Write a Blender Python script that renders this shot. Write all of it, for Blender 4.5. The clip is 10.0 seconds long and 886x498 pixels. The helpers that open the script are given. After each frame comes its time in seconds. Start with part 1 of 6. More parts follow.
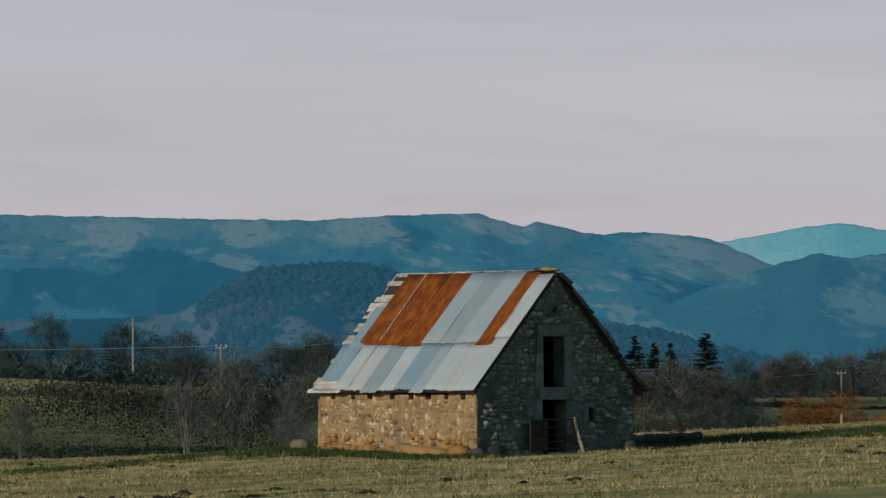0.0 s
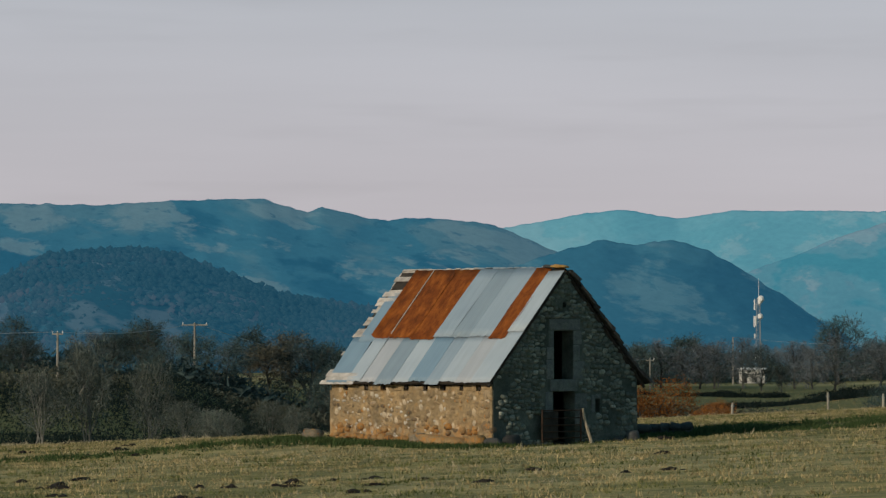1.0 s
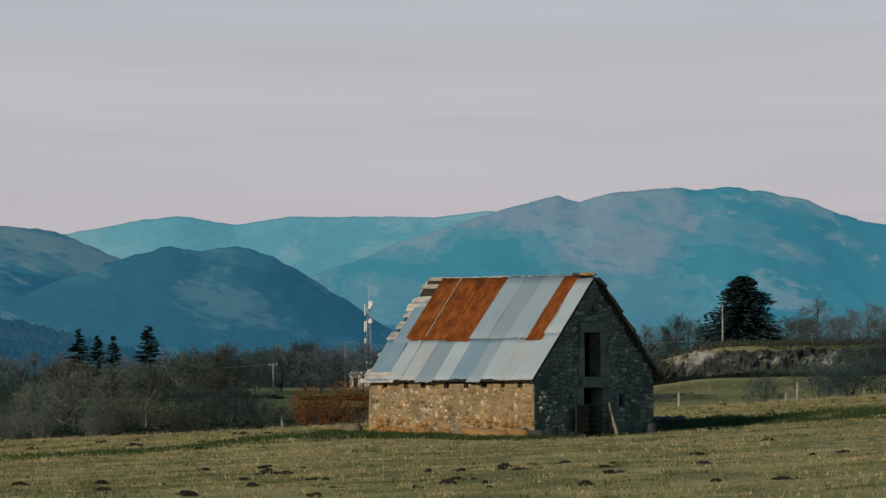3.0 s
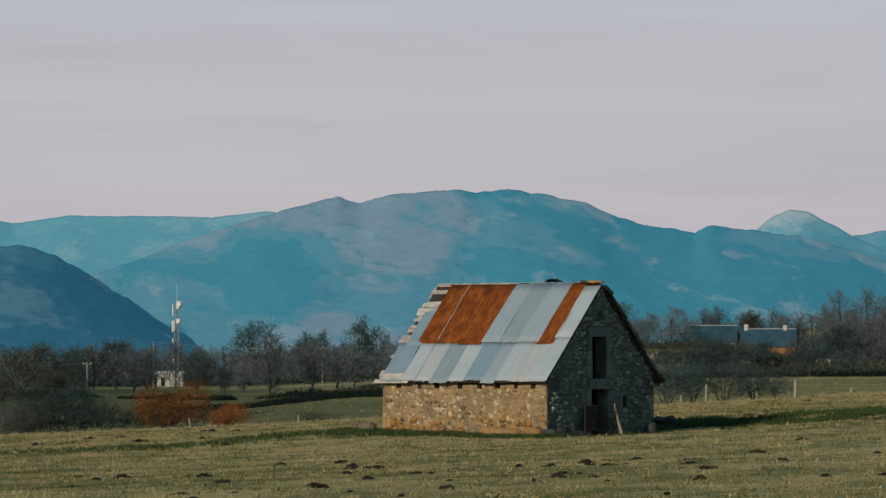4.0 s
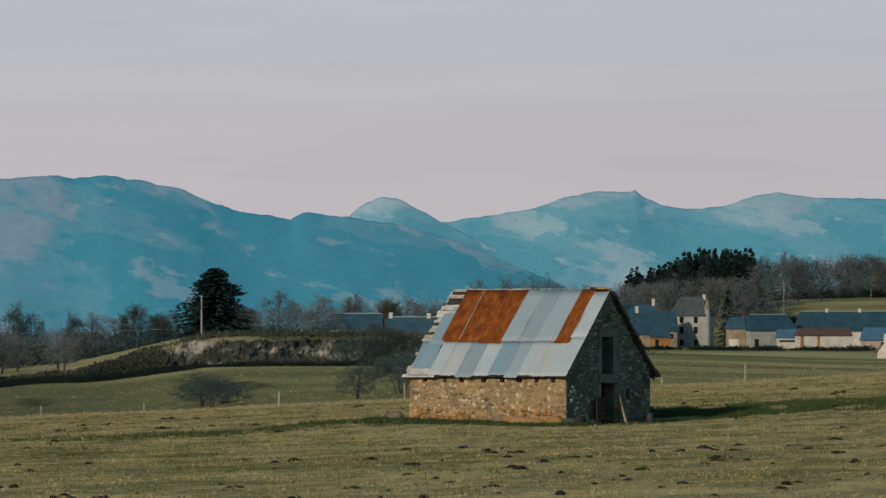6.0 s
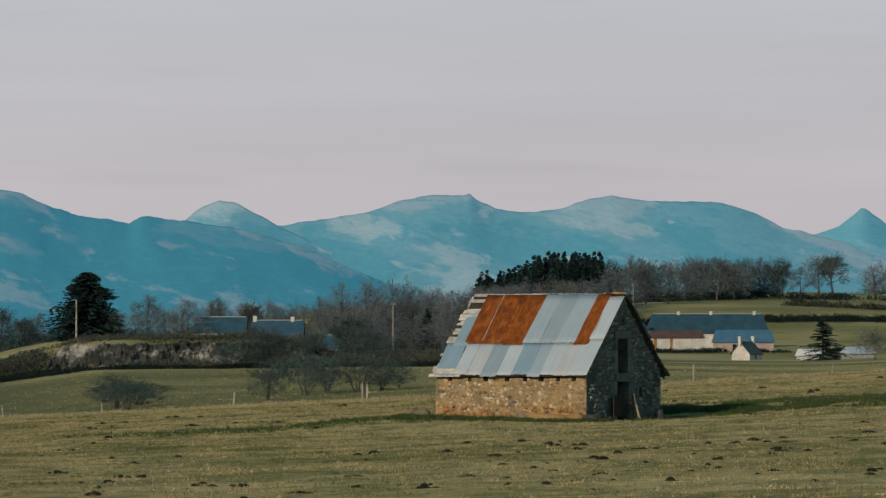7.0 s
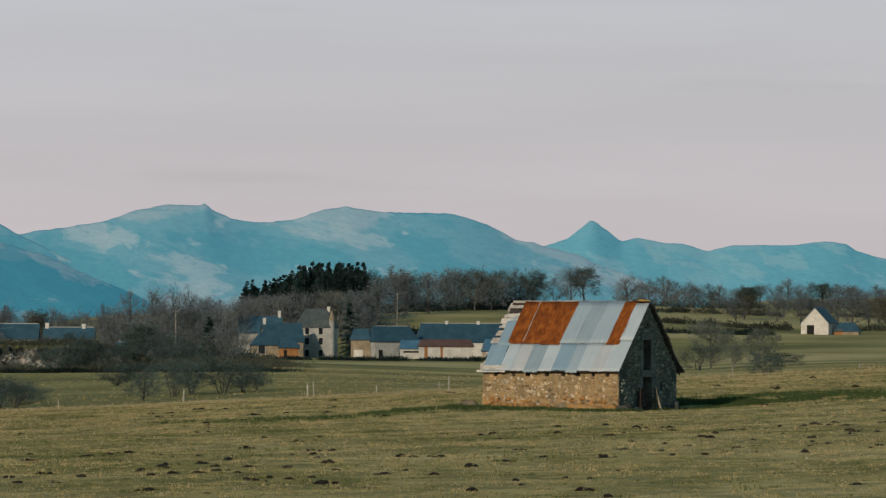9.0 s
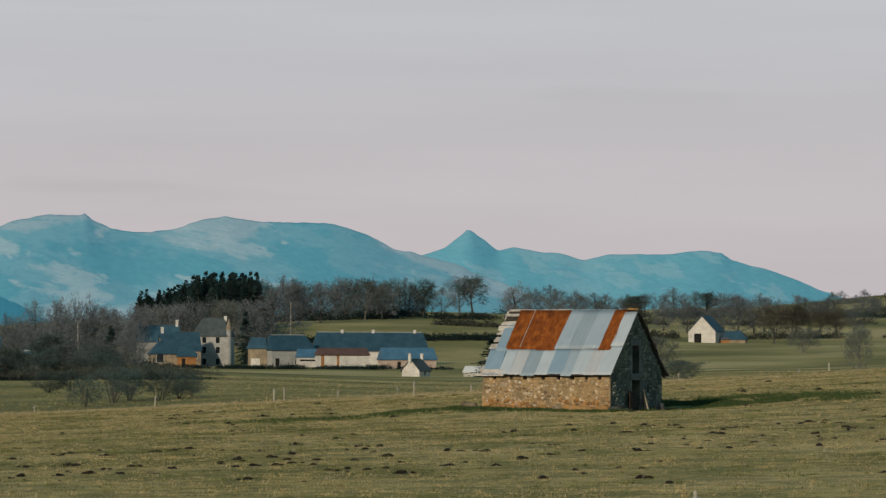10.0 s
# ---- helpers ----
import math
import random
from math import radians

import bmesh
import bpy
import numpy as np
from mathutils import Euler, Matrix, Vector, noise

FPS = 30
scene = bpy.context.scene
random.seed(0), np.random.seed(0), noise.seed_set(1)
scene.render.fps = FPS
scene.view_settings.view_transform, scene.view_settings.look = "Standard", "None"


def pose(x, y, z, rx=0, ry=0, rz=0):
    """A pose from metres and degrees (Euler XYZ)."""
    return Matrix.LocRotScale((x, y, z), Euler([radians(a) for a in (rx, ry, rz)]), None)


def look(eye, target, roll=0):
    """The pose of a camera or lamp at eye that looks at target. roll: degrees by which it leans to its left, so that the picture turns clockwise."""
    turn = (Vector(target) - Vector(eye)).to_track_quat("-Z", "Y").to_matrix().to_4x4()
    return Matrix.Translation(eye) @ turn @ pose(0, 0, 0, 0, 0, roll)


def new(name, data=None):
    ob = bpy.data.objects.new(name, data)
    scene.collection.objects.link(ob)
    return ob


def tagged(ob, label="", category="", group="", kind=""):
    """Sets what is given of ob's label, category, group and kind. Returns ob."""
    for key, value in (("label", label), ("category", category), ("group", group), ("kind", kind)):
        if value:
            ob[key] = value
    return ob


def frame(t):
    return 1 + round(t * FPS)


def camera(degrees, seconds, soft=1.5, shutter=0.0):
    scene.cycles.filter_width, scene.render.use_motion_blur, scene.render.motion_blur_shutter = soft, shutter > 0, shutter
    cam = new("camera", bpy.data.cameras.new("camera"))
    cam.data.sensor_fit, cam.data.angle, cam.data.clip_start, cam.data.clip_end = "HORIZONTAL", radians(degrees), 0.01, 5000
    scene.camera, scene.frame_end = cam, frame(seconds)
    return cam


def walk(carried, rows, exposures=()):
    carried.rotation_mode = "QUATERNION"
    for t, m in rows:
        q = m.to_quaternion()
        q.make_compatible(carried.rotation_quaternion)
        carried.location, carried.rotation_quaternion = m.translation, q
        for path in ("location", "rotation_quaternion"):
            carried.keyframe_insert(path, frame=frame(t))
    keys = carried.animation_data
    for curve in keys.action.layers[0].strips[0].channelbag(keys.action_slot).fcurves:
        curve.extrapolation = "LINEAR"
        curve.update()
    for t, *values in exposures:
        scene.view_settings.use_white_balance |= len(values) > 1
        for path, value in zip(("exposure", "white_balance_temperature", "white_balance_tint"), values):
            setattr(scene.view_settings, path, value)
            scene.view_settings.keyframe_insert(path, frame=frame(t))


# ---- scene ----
cam = camera(10.1964, 10.0, 1.35)
# seconds, eye, heading, pitch and roll in degrees
ROWS = [
    (0.0, 122.092, -93.776, 2.419, -52.8672, 1.4702, -0.241),
    (0.5, 122.283, -98.762, 2.595, -51.5069, 1.3418, -0.25),
    (1.0, 122.396, -104.025, 2.691, -50.2167, 1.2861, -0.0995),
    (1.5, 122.45, -109.569, 2.665, -48.8571, 1.2954, -0.1114),
    (2.0, 122.465, -115.396, 2.574, -47.4598, 1.3065, -0.0661),
    (2.5, 122.463, -121.512, 2.451, -46.1659, 1.349, 0.0697),
    (2.7, 122.462, -124.039, 2.493, -45.6308, 1.3467, -0.2406),
    (3.8, 122.518, -138.781, 2.614, -42.5959, 1.3185, -0.0178),
    (4.0, 122.551, -141.616, 2.653, -42.078, 1.3228, -0.067),
    (4.5, 122.679, -148.914, 3.019, -40.7623, 1.2659, 0.0807),
    (5.0, 122.892, -156.517, 3.187, -39.463, 1.218, -0.0543),
    (5.5, 123.208, -164.428, 3.251, -38.2012, 1.1432, 0.0898),
    (6.0, 123.648, -172.65, 3.173, -37.0408, 1.1443, 0.0772),
    (7.5, 125.918, -199.215, 2.949, -34.0728, 1.2083, -0.0969),
    (8.0, 127.059, -208.714, 2.68, -33.2022, 1.2424, -0.0846),
    (8.5, 128.425, -218.542, 2.577, -32.3674, 1.2612, 0.1669),
    (9.0, 130.038, -228.701, 2.449, -31.6605, 1.3018, 0.2436),
    (9.5, 131.917, -239.194, 2.239, -31.013, 1.3422, 0.3253),
    (10.0, 134.083, -250.025, 2.152, -30.1439, 1.4129, 0.1524),
]


def aimed(x, y, z, heading, pitch, roll):
    a, b = radians(heading), radians(pitch)
    way = Vector((math.sin(a) * math.cos(b), math.cos(a) * math.cos(b), math.sin(b)))
    return look((x, y, z), Vector((x, y, z)) + way * 100, roll)


walk(cam, [(row[0], aimed(*row[1:])) for row in ROWS],
     exposures=((0.0, -0.08, 6230, 10), (5.0, -0.08, 6230, 10), (8.0, 0.0, 6380, 10), (10.0, 0.02, 6420, 10)))

# ---------------------------------------------------------------- light
SUN_AZ, SUN_EL = radians(180), radians(22)

world = bpy.data.worlds.new("sky")
scene.world = world
world.use_nodes = True
wt = world.node_tree
wt.nodes.clear()


def wnode(kind, **kw):
    n = wt.nodes.new(kind)
    for k, v in kw.items():
        n.inputs[k].default_value = v
    return n


sky = wnode("ShaderNodeTexSky")
sky.sky_type = "NISHITA"
sky.sun_disc = False
sky.sun_elevation, sky.sun_rotation = SUN_EL, SUN_AZ
sky.dust_density, sky.ozone_density, sky.air_density = 2.0, 1.0, 1.2
coord = wnode("ShaderNodeTexCoord")
split = wnode("ShaderNodeSeparateXYZ")
wt.links.new(coord.outputs["Generated"], split.inputs[0])
# high thin cloud: pale at the horizon, bluer and darker overhead
ramp = wnode("ShaderNodeValToRGB")
cr = ramp.color_ramp
cr.elements[0].position, cr.elements[0].color = 0.0, (0.585, 0.525, 0.54, 1)
cr.elements[1].position, cr.elements[1].color = 1.0, (0.035, 0.13, 0.175, 1)
for pos, col in ((0.028, (0.575, 0.53, 0.545, 1)), (0.07, (0.54, 0.54, 0.57, 1)), (0.25, (0.17, 0.335, 0.395, 1)), (0.5, (0.07, 0.205, 0.26, 1))):
    e = cr.elements.new(pos)
    e.color = col
wt.links.new(split.outputs["Z"], ramp.inputs[0])
stretch = wnode("ShaderNodeMapping")
stretch.inputs["Scale"].default_value = (5, 5, 60)
wt.links.new(coord.outputs["Generated"], stretch.inputs[0])
streak = wnode("ShaderNodeTexNoise", Scale=1.0, Detail=4.0, Roughness=0.55)
wt.links.new(stretch.outputs[0], streak.inputs["Vector"])
tone = wnode("ShaderNodeMapRange")
tone.inputs["From Min"].default_value, tone.inputs["From Max"].default_value = 0.3, 0.7
tone.inputs["To Min"].default_value, tone.inputs["To Max"].default_value = 0.95, 1.05
wt.links.new(streak.outputs["Fac"], tone.inputs["Value"])
veil = wnode("ShaderNodeMix")
veil.data_type, veil.blend_type = "RGBA", "MULTIPLY"
veil.inputs[0].default_value = 1.0
wt.links.new(ramp.outputs[0], veil.inputs[6])
wt.links.new(tone.outputs[0], veil.inputs[7])
wisp_map = wnode("ShaderNodeMapping")
wisp_map.inputs["Scale"].default_value = (13, 13, 120)
wisp_map.inputs["Location"].default_value = (3.1, 0.4, 0.0)
wt.links.new(coord.outputs["Generated"], wisp_map.inputs[0])
wisp = wnode("ShaderNodeTexNoise", Scale=1.0, Detail=3.0, Roughness=0.5)
wt.links.new(wisp_map.outputs[0], wisp.inputs["Vector"])
wisp_tone = wnode("ShaderNodeMapRange")
for key, val in zip(("From Min", "From Max", "To Min", "To Max"), (0.60, 0.72, 1.0, 0.95)):
    wisp_tone.inputs[key].default_value = val
wt.links.new(wisp.outputs["Fac"], wisp_tone.inputs["Value"])
cloudy = wnode("ShaderNodeMix")
cloudy.data_type, cloudy.blend_type = "RGBA", "MULTIPLY"
cloudy.inputs[0].default_value = 1.0
wt.links.new(veil.outputs[2], cloudy.inputs[6])
wt.links.new(wisp_tone.outputs[0], cloudy.inputs[7])
dim = wnode("ShaderNodeMix")
dim.data_type, dim.blend_type = "RGBA", "MULTIPLY"
dim.inputs[0].default_value = 1.0
dim.inputs[7].default_value = (0.07, 0.07, 0.07, 1)
wt.links.new(sky.outputs[0], dim.inputs[6])
both = wnode("ShaderNodeMix")
both.data_type = "RGBA"
both.inputs[0].default_value = 0.9
wt.links.new(dim.outputs[2], both.inputs[6])
wt.links.new(cloudy.outputs[2], both.inputs[7])
bg = wnode("ShaderNodeBackground", Strength=1.0)
wt.links.new(both.outputs[2], bg.inputs[0])
wt.links.new(bg.outputs[0], wnode("ShaderNodeOutputWorld").inputs[0])

sun_data = bpy.data.lights.new("sun", "SUN")
sun_data.energy, sun_data.angle, sun_data.color = 2.7, radians(0.8), (1.0, 0.81, 0.58)
sun = new("sun", sun_data)
sun.matrix_basis = look((math.sin(SUN_AZ) * math.cos(SUN_EL) * 50, math.cos(SUN_AZ) * math.cos(SUN_EL) * 50, math.sin(SUN_EL) * 50), (0, 0, 0))

# ---------------------------------------------------------------- materials


class Mat:
    """A node material with a few short-hands."""

    def __init__(self, name, rough=0.85, metal=0.0, spec=0.3):
        self.m = bpy.data.materials.new(name)
        self.m.use_nodes = True
        self.t = self.m.node_tree
        self.b = self.t.nodes["Principled BSDF"]
        self.b.inputs["Roughness"].default_value = rough
        self.b.inputs["Metallic"].default_value = metal
        self.b.inputs["Specular IOR Level"].default_value = spec
        self.pos = self.node("ShaderNodeNewGeometry").outputs["Position"]

    def node(self, kind, **kw):
        n = self.t.nodes.new(kind)
        for k, v in kw.items():
            n.inputs[k].default_value = v
        return n

    def link(self, a, b):
        self.t.links.new(a, b)

    def noise(self, scale, detail=4.0, rough=0.6, stretch=(1, 1, 1), turn=0.0, vec=None):
        mp = self.node("ShaderNodeMapping")
        mp.inputs["Scale"].default_value = stretch
        mp.inputs["Rotation"].default_value = (0, 0, turn)
        self.link(vec or self.pos, mp.inputs[0])
        n = self.node("ShaderNodeTexNoise", Scale=scale, Detail=detail, Roughness=rough)
        self.link(mp.outputs[0], n.inputs["Vector"])
        return n.outputs["Fac"]

    def ramp(self, fac, *stops):
        r = self.node("ShaderNodeValToRGB")
        e = r.color_ramp.elements
        e[0].position, e[0].color = stops[0][0], (*stops[0][1], 1)
        e[1].position, e[1].color = stops[-1][0], (*stops[-1][1], 1)
        for p, c in stops[1:-1]:
            e.new(p).color = (*c, 1)
        self.link(fac, r.inputs[0])
        return r.outputs[0]

    def value(self, fac, a0, a1, b0, b1):
        r = self.node("ShaderNodeMapRange")
        for k, v in zip(("From Min", "From Max", "To Min", "To Max"), (a0, a1, b0, b1)):
            r.inputs[k].default_value = v
        self.link(fac, r.inputs["Value"])
        return r.outputs[0]

    def mix(self, fac, a, b, how="MIX"):
        n = self.node("ShaderNodeMix")
        n.data_type, n.blend_type = "RGBA", how
        for s, v in ((0, fac), (6, a), (7, b)):
            if isinstance(v, (int, float)):
                n.inputs[s].default_value = v
            elif isinstance(v, tuple):
                n.inputs[s].default_value = (*v, 1)
            else:
                self.link(v, n.inputs[s])
        return n.outputs[2]

    def random(self, island=False):
        if island:
            return self.node("ShaderNodeNewGeometry").outputs["Random Per Island"]
        return self.node("ShaderNodeObjectInfo").outputs["Random"]

    def color(self, c):
        if isinstance(c, tuple):
            self.b.inputs["Base Color"].default_value = (*c, 1)
        else:
            self.link(c, self.b.inputs["Base Color"])
        return self

    def bump(self, fac, strength=0.5, dist=0.02):
        n = self.node("ShaderNodeBump", Strength=strength, Distance=dist)
        self.link(fac, n.inputs["Height"])
        self.link(n.outputs[0], self.b.inputs["Normal"])
        return self


def varied(name, dark, light, scale, fine=None, rough=0.85, metal=0.0, spread=0.0, island=False, bump=0.3, dist=0.02):
    """Two scales of noise between two colours, and a change from piece to piece."""
    m = Mat(name, rough, metal)
    big = m.ramp(m.noise(scale), (0.32, dark), (0.68, light))
    small = m.noise(fine or scale * 7, 5)
    col = m.mix(0.7, big, m.ramp(small, (0.3, (0.62, 0.62, 0.62)), (0.7, (1.25, 1.25, 1.25))), "MULTIPLY")
    if spread:
        col = m.mix(1.0, col, m.ramp(m.random(island), (0.0, (1 - spread,) * 3), (1.0, (1 + spread,) * 3)), "MULTIPLY")
    m.color(col).bump(small, bump, dist)
    return m.m

# ---------------------------------------------------------------- building helpers


def mesh_ob(name, bm, material, smooth=False):
    me = bpy.data.meshes.new(name)
    bm.to_mesh(me)
    bm.free()
    for mm in (material if isinstance(material, (list, tuple)) else [material]):
        me.materials.append(mm)
    if smooth:
        for f in me.polygons:
            f.use_smooth = True
    return new(name, me)


def from_lists(name, verts, faces, material, smooth=False):
    me = bpy.data.meshes.new(name)
    me.from_pydata(verts, [], faces)
    for mm in (material if isinstance(material, (list, tuple)) else [material]):
        me.materials.append(mm)
    if smooth:
        me.polygons.foreach_set("use_smooth", [True] * len(me.polygons))
    return new(name, me)


def part(name, bm, material, parent, label="", smooth=False):
    ob = mesh_ob(name, bm, material, smooth)
    ob.parent = parent
    return tagged(ob, label)


def thing(name, label, category, m=None, group="", kind=""):
    ob = new(name)
    ob.empty_display_size = 0.2
    if m is not None:
        ob.matrix_basis = m
    return tagged(ob, label, category, group, kind)


def box(bm, x0, x1, y0, y1, z0, z1, bevel=0.0, m=None):
    r = bmesh.ops.create_cube(bm, size=1)
    vs = r["verts"]
    for v in vs:
        v.co = Vector(((x0 + x1) / 2 + v.co.x * (x1 - x0), (y0 + y1) / 2 + v.co.y * (y1 - y0), (z0 + z1) / 2 + v.co.z * (z1 - z0)))
    if bevel:
        es = list({e for v in vs for e in v.link_edges})
        g = bmesh.ops.bevel(bm, geom=es, offset=bevel, segments=1, affect="EDGES")
        vs = list({v for f in g["faces"] for v in f.verts} | {v for v in vs if v.is_valid})
    if m is not None:
        bmesh.ops.transform(bm, matrix=m, verts=vs)
    return vs


def rod(bm, a, b, r0, r1=None, sides=6):
    """A tapered round bar from a to b."""
    a, b = Vector(a), Vector(b)
    r1 = r0 if r1 is None else r1
    d = b - a
    q = d.to_track_quat("Z", "Y").to_matrix().to_4x4()
    res = bmesh.ops.create_cone(bm, cap_ends=True, segments=sides, radius1=r0, radius2=max(r1, 1e-4), depth=d.length)
    bmesh.ops.transform(bm, matrix=Matrix.Translation((a + b) / 2) @ q, verts=res["verts"])
    return res["verts"]


def smoothstep(a, b, x):
    u = min(1.0, max(0.0, (x - a) / (b - a)))
    return u * u * (3 - 2 * u)

# ---------------------------------------------------------------- ground
QX, QY = 124.0, -160.0
AZ_KNOTS = (-60.0, -54.0, -50.0, -48.0, -44.0, -42.0, -40.0, -36.0, -32.0, -28.0, -24.0)
R_KNOTS = (360.0, 450.0, 560.0, 660.0, 760.0, 1000.0, 1220.0, 1400.0, 1550.0, 1800.0, 2300.0)
LAND = [
    (-3.5, -7.0, -3.0, 2.6, 2.4, 0.0, -0.6, -1.0, -1.0, -2.0, -4.0),
    (-3.4, -7.0, -3.2, 2.6, 2.4, 0.0, -0.6, -1.0, -1.0, -2.0, -4.0),
    (-3.4, -7.2, -5.0, 0.9, 0.6, -1.0, -1.0, -1.0, -1.0, -2.0, -4.0),
    (-3.2, -6.6, -6.9, -5.8, -4.0, -2.5, -1.7, -1.0, -1.0, -1.0, -4.0)]
LAND += [
    (-2.8, -5.6, -6.0, -5.4, -5.0, -2.8, -1.8, -1.0, 0.0, 1.0, -2.0),
    (-2.4, -4.6, -4.6, -3.8, -2.6, -1.6, -0.7, 0.0, 1.0, 3.0, 0.0),
    (-1.6, -3.0, -2.2, -1.0, 0.0, 1.0, 2.1, 3.0, 4.0, 6.0, 2.0)]
LAND += [
    (-0.4, -1.6, -0.9, -0.1, 0.4, 1.6, 2.5, 3.3, 16.0, 20.0, 10.0),
    (0.2, -1.6, -1.4, -1.0, -0.7, 0.3, 0.8, 5.4, 17.5, 25.0, 18.0),
    (1.6, 0.9, 0.9, 1.2, 1.6, 2.8, 3.2, 8.5, 12.0, 22.0, 33.0),
    (2.3, 2.8, 3.2, 3.6, 4.0, 5.0, 7.8, 10.0, 13.0, 22.0, 44.0)]
LAND = np.array(LAND)
# the pasture round the barn: a gentle tilt that rolls over behind it
FIELD = (-0.031, 0.0286, 0.0323, 0.000032, 0.000242, 0.000068)


def pasture(x, y):
    x, y = min(70.0, max(-125.0, x)), min(110.0, max(-130.0, y))
    a, b, c, d, e, f = FIELD
    return a + b * x + c * y + d * x * x + e * x * y + f * y * y


def faraway(x, y):
    az = math.degrees(math.atan2(x - QX, y - QY))
    r = math.hypot(x - QX, y - QY)
    az = min(-24.0, max(-60.0, az))
    i = max(1, min(len(AZ_KNOTS) - 1, sum(k < az for k in AZ_KNOTS)))
    u = (az - AZ_KNOTS[i - 1]) / (AZ_KNOTS[i] - AZ_KNOTS[i - 1])
    u = u * u * (3 - 2 * u)
    row = LAND[i - 1] * (1 - u) + LAND[i] * u
    return float(np.interp(r, R_KNOTS, row))


def bank(x, y):
    """The steep old quarry bank beyond the low meadow: how far up it stands there."""
    az = math.degrees(math.atan2(x - QX, y - QY))
    r = math.hypot(x - QX, y - QY)
    edge = 822 + 16 * noise.noise(Vector((az * 0.9, 0, 3)))
    along = smoothstep(-42.4, -40.2, az) * (1 - smoothstep(-38.4, -36.9, az))
    return 4.8 * along * smoothstep(edge - 10, edge + 4, r) * (1 - smoothstep(1000, 1500, r))


def land(x, y):
    r = math.hypot(x - QX, y - QY)
    w = smoothstep(338, 392, r)
    z = 0.0
    if w < 1:
        z += (1 - w) * pasture(x, y)
    if w > 0:
        z += w * (faraway(x, y) + bank(x, y))
    flat = smoothstep(80, 120, x) * smoothstep(40, -20, y) if w < 1 else 0
    z = z * (1 - flat) + flat * -1.9
    # the barn stands on a levelled terrace cut into the slope
    if -24 < x < 16 and -16 < y < 24:
        off = math.hypot(max(-8.4 - x, 0, x), max(-y, 0, y - 6.25))
        pad = 1 - smoothstep(1.2, 9.0, off)
        z = z * (1 - pad) + pad * (-0.15 - 0.019 * min(2.0, max(-10.0, x)))
    return z


def ground_z(x, y):
    """Ground height with its small unevenness."""
    p = Vector((x * 0.07, y * 0.07, 0))
    q = Vector((x * 0.6, y * 0.6, 5))
    return land(x, y) + 0.09 * noise.noise(p) + 0.045 * noise.noise(q)

# ---------------------------------------------------------------- mountains


def far_material(name, wood, slope, moor, field, scale, bearing=-41, bare=0.0, split=None):
    """Distant hillside: woods, rough slopes, heather moor and pale meadows, with miles of haze put into colour and
    glow.
    split: bearing past which the flank is all wood; bare: how much of it is open ground."""
    m = Mat(name, 1.0, 0.0, 0.0)
    turn = radians(bearing)
    # across the view, up the slope, and away from the viewer
    axes = m.node("ShaderNodeMapping")
    axes.vector_type = "TEXTURE"
    axes.inputs["Rotation"].default_value = (0, radians(14), -turn)
    axes.inputs["Scale"].default_value = (1.0, 5.0, 0.46)
    m.link(m.pos, axes.inputs[0])
    warp = m.node("ShaderNodeTexNoise", Scale=scale * 2.2, Detail=4.0)
    m.link(axes.outputs[0], warp.inputs["Vector"])
    bent = m.node("ShaderNodeVectorMath")
    bent.operation = "MULTIPLY_ADD"
    m.link(warp.outputs["Color"], bent.inputs[0])
    bent.inputs[1].default_value = (0.22 / scale, 0.22 / scale, 0.10 / scale)
    m.link(axes.outputs[0], bent.inputs[2])
    vec = bent.outputs[0]
    tall = m.node("ShaderNodeSeparateXYZ")
    m.link(m.pos, tall.inputs[0])

    def plus(p, q):
        n = m.node("ShaderNodeMath")
        n.operation = "ADD"
        m.link(p, n.inputs[0])
        m.link(q, n.inputs[1])
        return n.outputs[0]

    cover = m.noise(scale * 1.5, 5, 0.55, vec=vec)
    cover = plus(cover, m.value(tall.outputs["Z"], 55, 112, -0.05 + bare, 0.05 + bare))
    if split is not None:
        along = m.node("ShaderNodeVectorMath")
        along.operation = "DOT_PRODUCT"
        along.inputs[1].default_value = (math.cos(radians(split)), -math.sin(radians(split)), 1.1)
        m.link(m.pos, along.inputs[0])
        edge = plus(along.outputs["Value"], m.value(m.noise(scale * 4, 4, 0.6, vec=vec), 0, 1, -130, 130))
        cover = plus(cover, m.value(edge, 60, 130, 0.03, -0.16))
    col = m.ramp(cover, (0.445, wood), (0.475, slope), (0.53, slope), (0.575, moor))
    meadow = m.noise(scale * 3.4, 6, 0.62, vec=vec)
    if bare:
        meadow = plus(meadow, m.value(cover, 0.4, 0.6, -0.04, 0.05))
    col = m.mix(m.value(meadow, 0.55, 0.60, 0, 0.7), col, field)
    # coppices and hedges, then single trees
    clump = m.noise(scale * 11, 6, 0.68, vec=vec)
    col = m.mix(m.value(clump, 0.575, 0.63, 0, 0.6), col, wood)
    fine = m.noise(scale * 34, 6, 0.7, vec=vec)
    col = m.mix(0.6, col, m.ramp(fine, (0.3, (0.82, 0.85, 0.88)), (0.7, (1.15, 1.13, 1.10))), "MULTIPLY")
    # haze: the blue tones fill the base colour and also glow by themselves
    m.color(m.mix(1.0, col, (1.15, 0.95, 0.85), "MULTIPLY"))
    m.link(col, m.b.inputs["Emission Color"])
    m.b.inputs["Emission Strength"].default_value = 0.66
    return m.m


